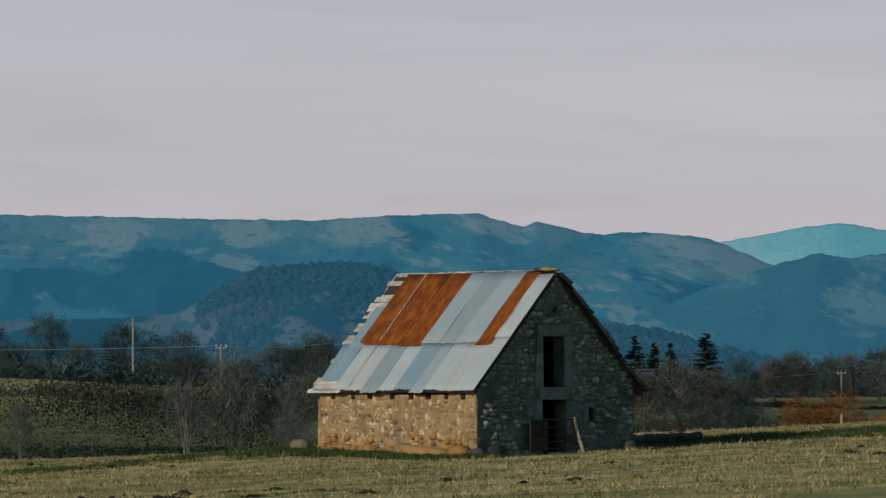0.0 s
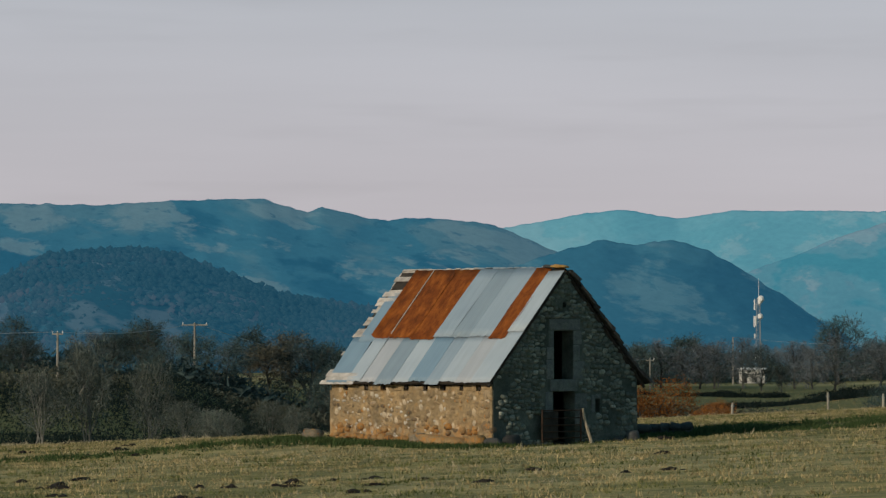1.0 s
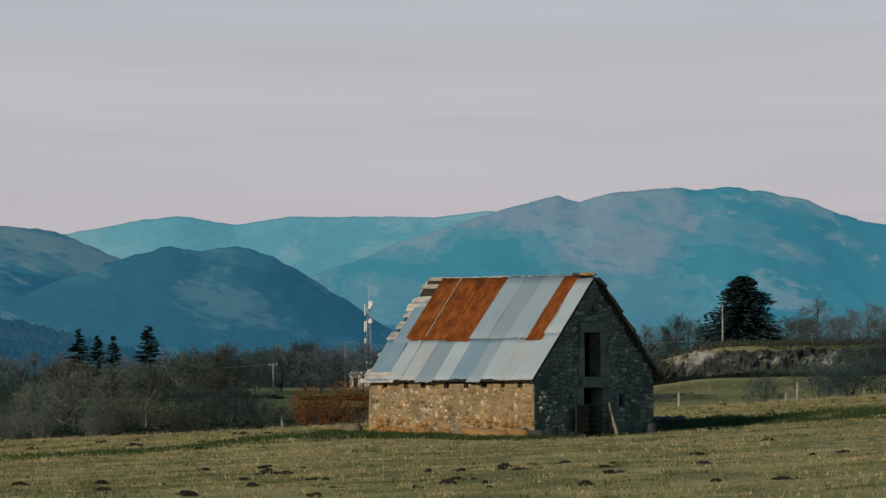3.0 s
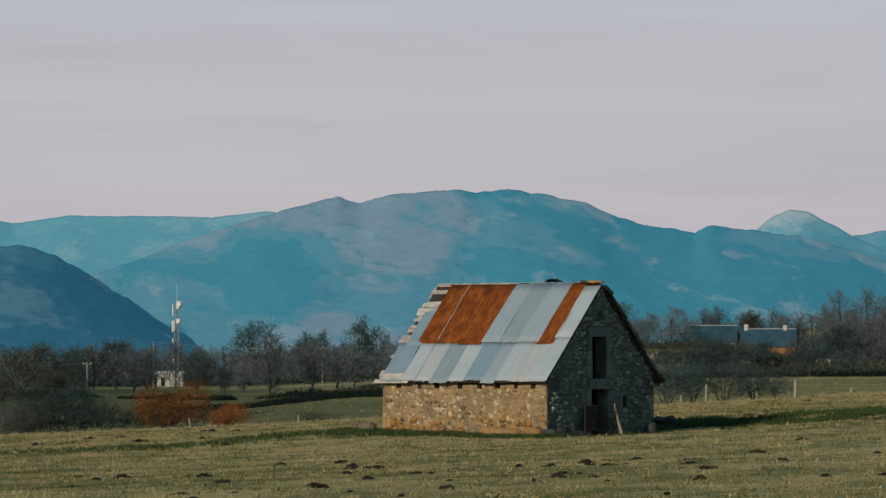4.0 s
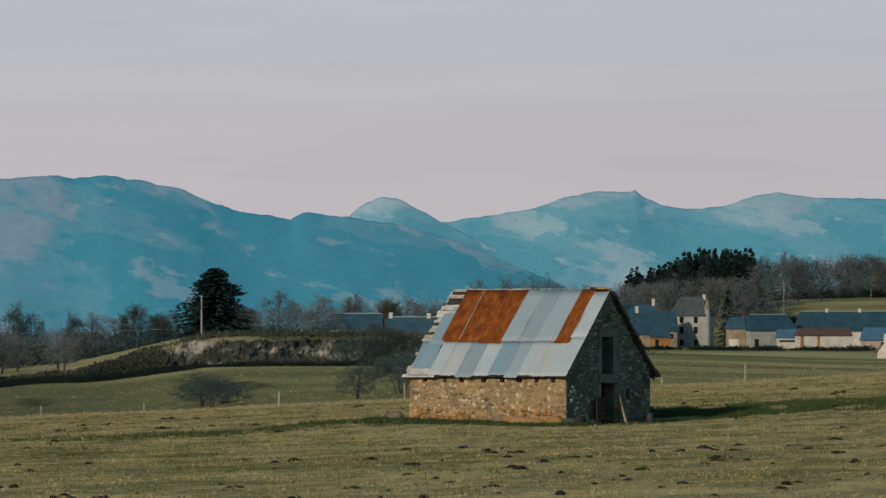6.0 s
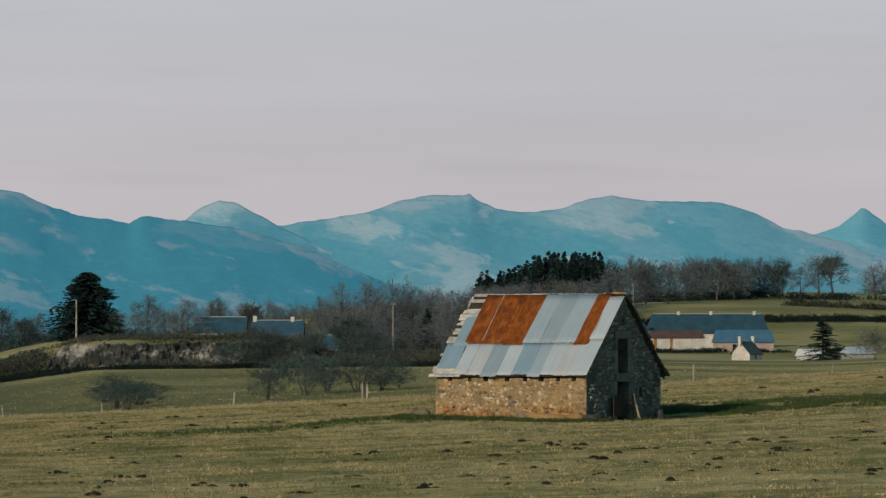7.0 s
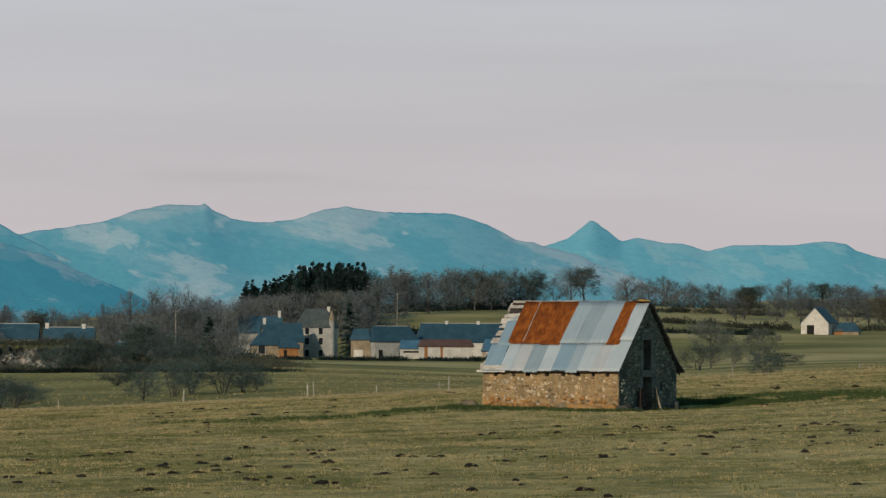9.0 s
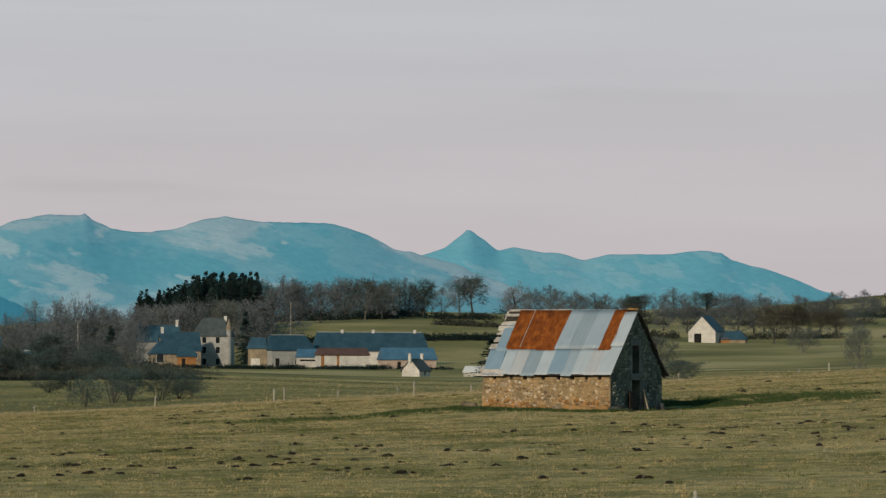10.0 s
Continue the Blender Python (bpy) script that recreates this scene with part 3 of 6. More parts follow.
LUMPS = [lump(k, 7 + k % 3) for k in range(12)]


def lump_meshes(material):
    out = []
    for k, (v, f) in enumerate(LUMPS):
        me = bpy.data.meshes.new("stone")
        me.from_pydata(v, [], f)
        me.materials.append(material)
        me.polygons.foreach_set("use_smooth", [True] * len(me.polygons))
        out.append(me)
    return out


def lay_stones(parent, meshes, place, inside, length, top, course=(0.13, 0.26), wide=(0.16, 0.42), keep=1.0, proud=(0.02, 0.06), limit=300, rest_material=None, seed=1):
    """Courses of stones on a wall face: place(s, z, out) gives the point at s along the face."""
    r = random.Random(seed)
    laid, z = [], -0.12
    while z < top:
        h = r.uniform(*course)
        s = -0.02 - r.random() * 0.1
        while s < length:
            w = r.uniform(*wide) * (0.8 + 0.4 * (h / course[1]))
            sc, zc = s + w / 2, z + h / 2 + r.uniform(-0.05, 0.05)
            if inside(sc, zc, w, h) and r.random() < keep:
                laid.append((sc, zc, w * r.uniform(0.96, 1.1), h * r.uniform(0.95, 1.18), r.uniform(*proud), r.randrange(12), r.uniform(-18, 18)))
            s += w * 0.98
        z += h * 0.96
    r.shuffle(laid)
    for sc, zc, w, h, out, k, tilt in laid[:limit]:
        ob = new("stone", meshes[k])
        ob.parent = parent
        ob.matrix_basis = place(sc, zc, out - 0.08) @ pose(0, 0, 0, tilt) @ Matrix.Diagonal((0.2, w, h, 1))
    if laid[limit:]:
        verts, faces = [], []
        for sc, zc, w, h, out, k, tilt in laid[limit:]:
            m = place(sc, zc, out - 0.08) @ pose(0, 0, 0, tilt) @ Matrix.Diagonal((0.2, w, h, 1))
            o = len(verts)
            verts += [tuple(m @ Vector(v)) for v in LUMPS[k][0]]
            faces += [tuple(i + o for i in f) for f in LUMPS[k][1]]
        ob = from_lists("rubble_infill", verts, faces, rest_material, True)
        ob.parent = parent
        tagged(ob, kind="stuff")


def gable_face(s, z, out):
    return pose(out, s, z)


def front_face(s, z, out):
    return pose(BX0 + s, BY0 - 0.04 - out, z, 0, 0, -90)


def hits(s, z, w, h, hole, pad=0.02):
    return hole[0] - pad < s + w / 2 and hole[1] + pad > s - w / 2 and hole[2] - pad < z + h / 2 and hole[3] + pad > z - h / 2


DRESS = (UP_DOOR, LOW_DOOR, SLIT, NICHE, (2.38, 3.72, 3.67, 4.03), (2.42, 3.6, 1.68, 2.06), (2.26, 3.75, 2.07, 3.66), (3.5, 3.95, 0.55, 1.6), (2.22, 2.55, 0.9, 1.66), (4.22, 4.64, 0.98, 1.58))


def on_gable(s, z, w, h):
    if z + h * 0.4 > gable_top(s) - 0.05 or s - w * 0.4 < 0.0 or s + w * 0.4 > BY1:
        return False
    # the lower half is pointed over, with bare patches
    if z < 2.2 and noise.noise(Vector((s * 1.1, z * 1.1, 3))) > 0.06 + 0.2 * z / 2.2:
        return False
    return not any(hits(s, z, w * 0.8, h * 0.8, d) for d in DRESS)


def on_front(s, z, w, h):
    return s + w * 0.4 < 8.4 and s - w * 0.4 > 0 and z + h / 2 < 1.72


def on_front_west(s, z, w, h):
    return on_front(s, z, w, h) and s < 6.0


# under the eaves: blocks of masonry between the old rafter feet
x, blocks = BX0 + 0.02, []
while x < BX1 - 0.1:
    w = rng.uniform(0.66, 0.98)
    blocks.append((x, min(x + w, BX1)))
    x += w + rng.uniform(0.15, 0.24)
for a, b in blocks:
    bm = bmesh.new()
    rough_block(bm, a, b - 0.03, -0.03, 0.55, 1.70, 1.90 + rng.uniform(-0.05, 0.04), 3, 0.02, a)
    part("wall_head_block", bm, m_mortar, barn)
    if b < BX1 - 0.2:
        bm = bmesh.new()
        box(bm, b + 0.03, b + 0.13, -0.02, 3.0, 1.74, 1.86)
        part("rafter_foot", bm, m_dark_wood, barn)

# ------------------------------------------------ roof
SLOPE = math.atan2(RIDGE_Z - EAVE_Z, RIDGE_Y - EAVE_Y)
RUN = math.hypot(RIDGE_Z - EAVE_Z, RIDGE_Y - EAVE_Y)


def on_roof(x, v, lift=0.0):
    """A point of the front roof: x along the ridge, v from the eave (0) to the ridge (1)."""
    sag = -0.03 * math.sin(math.pi * (x + 8.1) / 8.3) * v
    n = Vector((0, -math.sin(SLOPE), math.cos(SLOPE)))
    return Vector((x, EAVE_Y + v * (RIDGE_Y - EAVE_Y), EAVE_Z + v * (RIDGE_Z - EAVE_Z) + sag)) + n * lift


roof = thing("roof", "", "")
roof.parent = barn


def sheet(x0, x1, v0, v1, skew0, skew1, material, lift, label="", curl=0.0, seed=0):
    """One corrugated sheet; skew moves its upper edge along the ridge."""
    n = max(6, int((x1 - x0) / 0.1) * 6)
    rows = 7
    verts, faces = [], []
    r = random.Random(seed)
    ph = r.random() * 6
    drop = r.uniform(-0.012, 0.012)
    for j in range(rows + 1):
        v = v0 + (v1 - v0) * j / rows
        for i in range(n + 1):
            u = i / n
            top = skew0 * (1 - u) + skew1 * u
            x = x0 + (x1 - x0) * u + top * j / rows
            wave = 0.0035 * math.sin(2 * math.pi * (x0 + (x1 - x0) * u) / 0.1 + ph)
            warp = 0.012 * noise.noise(Vector((x * 1.1, v * 4, seed)))
            edge = curl * max(0, 1 - u * 4) ** 2 * (1 - j / rows * 0.7)
            rag = (0.010 * noise.noise(Vector((x * 6, seed, 1))) + drop) if j == 0 else 0
            verts.append(tuple(on_roof(x, v + rag, lift + wave + warp + edge)))
    for j in range(rows):
        for i in range(n):
            a = j * (n + 1) + i
            faces.append((a, a + 1, a + n + 2, a + n + 1))
    ob = from_lists("roof_sheet", verts, faces, material, True)
    md = ob.modifiers.new("gauge", "SOLIDIFY")
    md.thickness, md.offset = 0.006, 1
    ob.parent = roof
    return tagged(ob, label)


# lower row, from the far end to the gable
LOWER = ((-8.34, -7.25, m_zinc_blue, 0.16), (-7.28, -6.55, m_zinc_white, 0.05), (-6.58, -5.72, m_zinc_pink, 0.05), (-5.75, -4.85, m_zinc_dark, 0.05), (-4.88, -4.02, m_zinc_white, 0.04), (-4.05, -3.10, m_zinc_blue, 0.05), (-3.13, -2.42, m_zinc, 0.02), (-2.45, -1.62, m_zinc_white, 0.03), (-1.65, -0.80, m_zinc_pink, 0.04))
for k, (a, b, mm, sk) in enumerate(LOWER):
    sheet(a, b, -0.012 + 0.006 * (k % 3), 0.402, -sk, -sk, mm, 0.045 + 0.012 * (k % 2), seed=k + 1)
# upper row
UPPER = ((-7.42, -6.50, -0.14, -0.05, m_rust, 0.075), (-6.55, -5.40, -0.06, 0.02, m_rust, 0.088), (-5.43, -4.23, 0.02, 0.12, m_rust, 0.076), (-4.27, -3.35, 0.09, 0.08, m_zinc, 0.090), (-3.38, -2.40, 0.07, 0.04, m_zinc_dark, 0.078), (-2.43, -1.36, 0.04, 0.02, m_zinc, 0.088), (-1.40, -0.56, 0.0, 0.02, m_rust, 0.080))
for k, (a, b, s0, s1, mm, li) in enumerate(UPPER):
    sheet(a, b, 0.383, 1.0, s0, s1, mm, li, "rust-red corrugated sheet" if mm is m_rust else "", curl=0.13 if k == 0 else 0.0, seed=k + 20)
# the two sheets along the gable verge and the blue-grey strip by the boards
sheet(-0.83, 0.16, -0.012, 0.46, -0.05, 0.0, m_zinc_white, 0.062, seed=40)
sheet(-0.66, 0.18, 0.44, 0.965, 0.02, 0.0, m_zinc_white, 0.086, seed=41)
sheet(-8.14, -7.28, 0.37, 0.80, -0.02, -0.1, m_zinc_blue, 0.055, seed=42)
# pale strip of batten between the rusty sheets
bm = bmesh.new()
p, q = on_roof(-6.55, 0.42, 0.11), on_roof(-6.60, 0.995, 0.11)
rod(bm, p, q, 0.02, 0.02, 4)
part("batten", bm, m_old_wood, roof, "bleached batten on the sheets")

# boards laid across under the sheets, their ends sticking out ragged at the far verge
v = -0.01
while v < 1.0:
    w = rng.uniform(0.030, 0.048)
    end = -8.36 - rng.choice((0.0, 0.03, 0.08, 0.2, 0.26, 0.3)) * (1.0 - 0.55 * v) - 0.05 * rng.random()
    if 0.55 < v < 0.66 and rng.random() < 0.35:
        end = -8.05
    bm = bmesh.new()
    box(bm, end, -6.9, 0, w * RUN * (0.80 if rng.random() < 0.2 else 0.97), 0, 0.028, 0.006)
    bmesh.ops.transform(bm, matrix=Matrix.Translation(on_roof(0, v, -0.03 + 0.018 * rng.random())) @ pose(0, 0, 0, math.degrees(SLOPE) + rng.uniform(-2, 0.5), 0, rng.uniform(-0.6, 0.6)), verts=bm.verts)
    part("board", bm, m_old_wood, roof)
    v += w

# solid deck below, and the slab-covered back slope
bm = bmesh.new()
for x in (-8.38, 0.02):
    for lift in (0.0, -0.07):
        for v in (0.0, 1.0):
            bm.verts.new(on_roof(x, v, lift))
bm.verts.ensure_lookup_table()
for f in ((0, 1, 5, 4), (2, 6, 7, 3), (0, 4, 6, 2), (1, 3, 7, 5), (0, 2, 3, 1), (4, 5, 7, 6)):
    bm.faces.new([bm.verts[i] for i in f])
bmesh.ops.recalc_face_normals(bm, faces=bm.faces)
part("roof_deck", bm, m_dark_wood, roof)
BACK_Y, BACK_Z = 6.54, 1.92
bang = math.atan2(RIDGE_Z - BACK_Z, BACK_Y - RIDGE_Y)
blen = math.hypot(RIDGE_Z - BACK_Z, BACK_Y - RIDGE_Y)
bm = bmesh.new()
box(bm, -8.4, 0.02, 0, blen, -0.08, 0.0)
bmesh.ops.transform(bm, matrix=Matrix.Translation((0, RIDGE_Y, RIDGE_Z)) @ pose(0, 0, 0, -math.degrees(bang)), verts=bm.verts)
part("back_roof_deck", bm, m_dark_wood, roof)
SLAB = []
for k in range(6):
    bm = bmesh.new()
    box(bm, -0.5, 0.5, 0, 0.52, 0, 0.055, 0.012)
    for vv in bm.verts:
        vv.co += Vector([rng.uniform(-0.025, 0.025) for _ in range(3)])
    me = bpy.data.meshes.new("slab")
    bm.to_mesh(me)
    bm.free()
    me.materials.append(m_slab)
    SLAB.append(me)
d = blen - 0.42
row = 0
while d > -0.1:
    x = 0.17 + rng.uniform(-0.04, 0.06)
    while x > -8.35:
        w = rng.uniform(0.45, 0.95)
        ob = new("slab", rng.choice(SLAB))
        ob.parent = roof
        ob.matrix_basis = Matrix.Translation((0, RIDGE_Y, RIDGE_Z)) @ pose(0, 0, 0, -math.degrees(bang)) @ pose(x - w / 2, d + rng.uniform(-0.03, 0.06), 0.015 + 0.02 * rng.random(), 4 + rng.uniform(-2, 3), 0, rng.uniform(-4, 4)) @ Matrix.Diagonal((w * 0.98, 1, rng.uniform(0.9, 1.7), 1))
        x -= w
    d -= 0.30
    row += 1
# barge timber under the slabs, seen dark along the gable
for (y0, z0, y1, z1) in ((EAVE_Y, EAVE_Z - 0.10, RIDGE_Y, RIDGE_Z - 0.10), (BACK_Y, BACK_Z - 0.12, RIDGE_Y, RIDGE_Z - 0.12)):
    bm = bmesh.new()
    a, b = Vector((0.02, y0, z0)), Vector((0.02, y1, z1))
    rod(bm, a, b, 0.06, 0.06, 4)
    part("verge_rafter", bm, m_dark_wood, roof)
# ridge: broken cap pieces and a lump of orange lichen by the gable
m_lichen = varied("orange_lichen_crust", (0.34, 0.17, 0.035), (0.58, 0.36, 0.13), 6, 30, 0.95, bump=0.8)
for k in range(26):
    x = -8.2 + k * 0.25 if k < 16 else -4.2 + (k - 16) * 0.36
    me = LUMPS[k % 12]
    ob = from_lists("ridge_piece", me[0], me[1], m_old_wood if k < 16 else m_zinc_dark, True)
    ob.parent = roof
    ob.matrix_basis = pose(x, RIDGE_Y + 0.03, RIDGE_Z + 0.05 + rng.uniform(-0.02, 0.015), rng.uniform(-20, 20), 0, rng.uniform(-20, 20)) @ Matrix.Diagonal((0.28, 0.16, rng.uniform(0.05, 0.09), 1))
for x, sx, sz, mm in ((-0.62, 0.5, 0.07, m_slab), (-0.24, 0.34, 0.085, m_lichen), (0.0, 0.26, 0.06, m_lichen), (-0.42, 0.22, 0.06, m_lichen)):
    ob = from_lists("ridge_stone", LUMPS[3][0], LUMPS[3][1], mm, True)
    ob.parent = roof
    ob.matrix_basis = pose(x, RIDGE_Y - 0.03, RIDGE_Z + 0.06, 0, 6, 10) @ Matrix.Diagonal((sx, 0.34, sz * 1.6, 1))
tagged(roof, "patchwork of galvanised and rusted corrugated sheets")

# gate of iron rails before the lower doorway
gate = thing("gate", "dark rusty iron rail gate across the lower doorway", "gate", pose(0.22, 2.85, 0.0))
for y in (-0.95, 0.72):
    bm = bmesh.new()
    rod(bm, (0, y, 0.02), (0, y, 1.08), 0.03, 0.03, 6)
    part("gate_stile", bm, m_gate, gate)
for z in (0.15, 0.36, 0.57, 0.80, 1.05):
    bm = bmesh.new()
    rod(bm, (0, -0.95, z), (0, 0.72, z + 0.01), 0.019, 0.019, 6)
    part("gate_rail", bm, m_gate, gate)
bm = bmesh.new()
box(bm, -0.03, -0.015, -0.93, -0.25, 0.08, 1.02)
part("gate_panel", bm, m_dark_wood, gate, "dark sheet behind the rails")
# leaning stake
stake = thing("stake", "pale weathered split wooden stake leaning by the doorway", "stake", pose(0.34, 3.96, -0.1))
bm = bmesh.new()
rod(bm, (0, 0, 0), (-0.1, -0.16, 0.62), 0.055, 0.05, 7)
rod(bm, (-0.1, -0.16, 0.6), (-0.19, -0.25, 1.22), 0.051, 0.036, 7)
for vv in bm.verts:
    vv.co += Vector([0.012 * noise.noise(vv.co * 9 + Vector((k * 7, 0, 0))) for k in range(3)])
part("shaft", bm, m_stake, stake)
tagged(stake)

# ---------------------------------------------------------------- trees
vr = random.Random(21)


def leaf_material(name, dark, light, spread=0.3, rough=0.9, cover=1.0):
    m = Mat(name, rough, 0, 0.15)
    col = m.mix(1.0, m.ramp(m.random(True), (0.0, dark), (1.0, light)), m.ramp(m.random(), (0, (1 - spread,) * 3), (1, (1 + spread,) * 3)), "MULTIPLY")
    m.color(m.mix(0.6, col, m.ramp(m.mix(0.5, m.noise(0.7, 3), m.noise(0.045, 4)), (0.36, (0.55, 0.6, 0.62)), (0.64, (1.35, 1.3, 1.22))), "MULTIPLY"))
    # a blade stands for a spray of twigs that lets some light by
    m.b.inputs["Alpha"].default_value = cover
    return m.m


m_bark = varied("grey_brown_bark", (0.030, 0.033, 0.034), (0.085, 0.085, 0.08), 0.8, 8, 0.95, spread=0.3)
m_pale_bark = varied("pale_bark", (0.10, 0.10, 0.09), (0.26, 0.25, 0.22), 0.8, 8, 0.95, spread=0.3)
m_twig = leaf_material("bare_twigs", (0.031, 0.059, 0.061), (0.082, 0.114, 0.110), cover=0.8)
# far trees: distance haze mixed into the twig colour, paler and bluer
m_hazy = leaf_material("haze_blue_twigs", (0.080, 0.106, 0.126), (0.180, 0.192, 0.210), cover=0.75)
m_twig_pale = leaf_material("pale_bare_twigs", (0.068, 0.088, 0.082), (0.162, 0.182, 0.160), cover=0.8)
m_twig_rust = leaf_material("twigs_with_last_brown_leaves", (0.050, 0.057, 0.048), (0.120, 0.108, 0.078), cover=0.8)
m_needle = leaf_material("dark_needles", (0.010, 0.028, 0.031), (0.026, 0.050, 0.048))
m_orange = leaf_material("orange_brown_leaves", (0.16, 0.056, 0.016), (0.40, 0.155, 0.034))
m_scrub = leaf_material("hedge_and_shade_scrub", (0.006, 0.014, 0.014), (0.016, 0.027, 0.024), 0.15)
m_scrub_brown = leaf_material("brown_thicket", (0.032, 0.041, 0.035), (0.092, 0.096, 0.074), cover=0.9)


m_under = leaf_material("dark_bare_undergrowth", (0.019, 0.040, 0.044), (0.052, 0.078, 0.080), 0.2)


class Strips:
    """Collects thin blades and tapered bars as plain lists."""

    def __init__(self):
        self.v, self.f = [], []

    def bar(self, a, b, r0, r1):
        d = (b - a).normalized()
        s = d.orthogonal().normalized()
        t = d.cross(s)
        o = len(self.v)
        for p, r in ((a, r0), (b, r1)):
            for k in range(3):
                an = 2.0944 * k
                self.v.append(tuple(p + (s * math.cos(an) + t * math.sin(an)) * r))
        for k in range(3):
            j = (k + 1) % 3
            self.f.append((o + k, o + j, o + 3 + j, o + 3 + k))

    def blade(self, a, d, side, w):
        o = len(self.v)
        self.v += [tuple(a - side * w), tuple(a + side * w), tuple(a + d)]
        self.f.append((o, o + 1, o + 2))

    def mesh(self, name, material):
        me = bpy.data.meshes.new(name)
        me.from_pydata(self.v, [], self.f)
        me.materials.append(material)
        return me


def rnd_dir(r):
    while True:
        v = Vector((r.uniform(-1, 1), r.uniform(-1, 1), r.uniform(-1, 1)))
        if 0.1 < v.length < 1:
            return v.normalized()


def broadleaf(name, seed, bark, twig, spread=0.33, low=0.2, twigs=2400, limbs=17, stems=1, leafy=0.0):
    """A bare winter tree one metre high: trunk with limbs, and a crown of fine twigs with a lobed outline."""
    r = random.Random(seed)
    wood, fine = Strips(), Strips()
    lobes = [(rnd_dir(r), r.uniform(0.7, 1.12)) for _ in range(9)]

    def shell(d):
        k = max(range(9), key=lambda i: lobes[i][0].dot(d))
        q = lobes[k][1] * r.uniform(0.8, 1.0)
        mid = (1 + low) / 2
        return Vector((d.x * spread * q, d.y * spread * q, mid + d.z * (1 - mid) * min(1.0, q)))

    def limb(a, b, rad0, rad1, bow):
        m = a.lerp(b, 0.5) + Vector((0, 0, -bow)) + rnd_dir(r) * 0.02
        wood.bar(a, m, rad0, (rad0 + rad1) / 2)
        wood.bar(m, b, (rad0 + rad1) / 2, rad1)
        return m

    ends = []
    for s in range(stems):
        foot = Vector((r.uniform(-0.05, 0.05), r.uniform(-0.05, 0.05), 0)) * (stems > 1)
        axis = [foot]
        lean = rnd_dir(r) * (0.05 if stems == 1 else 0.25)
        for k in range(1, 6):
            axis.append(foot + Vector((lean.x * k / 5, lean.y * k / 5, 0.17 * k)) + rnd_dir(r) * 0.014)
        thick = 0.021 if stems == 1 else 0.011
        for k in range(5):
            wood.bar(axis[k], axis[k + 1], thick * (1 - 0.17 * k), thick * (1 - 0.17 * (k + 1)))
        for _ in range(limbs // stems):
            d = rnd_dir(r)
            if d.z < -0.5:
                d.z *= -0.6
            tip = shell(d.normalized())
            u = min(4.6, max(0.6, (tip.z - 0.25 - 0.25 * r.random()) / 0.17))
            k = int(u)
            a = axis[k].lerp(axis[min(5, k + 1)], u - k)
            m = limb(a, tip, thick * 0.38, thick * 0.10, 0.03)
            ends.append((tip, d))
            for _ in range(5):
                b = (m if r.random() < 0.5 else a).lerp(tip, r.uniform(0.1, 0.9))
                e = b + (d * 0.5 + rnd_dir(r)).normalized() * r.uniform(0.07, 0.17) + Vector((0, 0, 0.03))
                if e.z < low * 0.8:
                    e.z = low * 0.8
                limb(b, e, thick * 0.15, thick * 0.06, -0.01)
                ends.append((e, (e - b).normalized()))
                ends.append((b.lerp(e, 0.5), (e - b).normalized()))
    per = max(1, twigs // len(ends))
    for p, d in ends:
        for _ in range(per):
            a = p + rnd_dir(r) * 0.045
            e = (d * 0.8 + rnd_dir(r) * 0.9 + Vector((0, 0, 0.3))).normalized() * r.uniform(0.03, 0.09)
            fine.blade(a, e, rnd_dir(r), r.uniform(0.003, 0.007))
            if leafy and r.random() < leafy:
                fine.blade(a + e * 0.5, rnd_dir(r) * 0.02, rnd_dir(r), 0.008)
    # fine outer twigs close the dome of the crown
    mid = Vector((0, 0, (1 + low) / 2))
    for _ in range(int(twigs * 0.9)):
        d = rnd_dir(r)
        if d.z < -0.8:
            d.z = -d.z
        a = mid.lerp(shell(d), r.uniform(0.45, 0.98) ** 0.8)
        fine.blade(a, (d * 0.7 + rnd_dir(r)).normalized() * r.uniform(0.03, 0.08), rnd_dir(r), r.uniform(0.0028, 0.0066))
    top = max(v[2] for v in fine.v)
    for s in (wood, fine):
        s.v = [(x, y, z / top) for x, y, z in s.v]
    return name, wood.mesh("trunk", bark), fine.mesh("crown", twig)


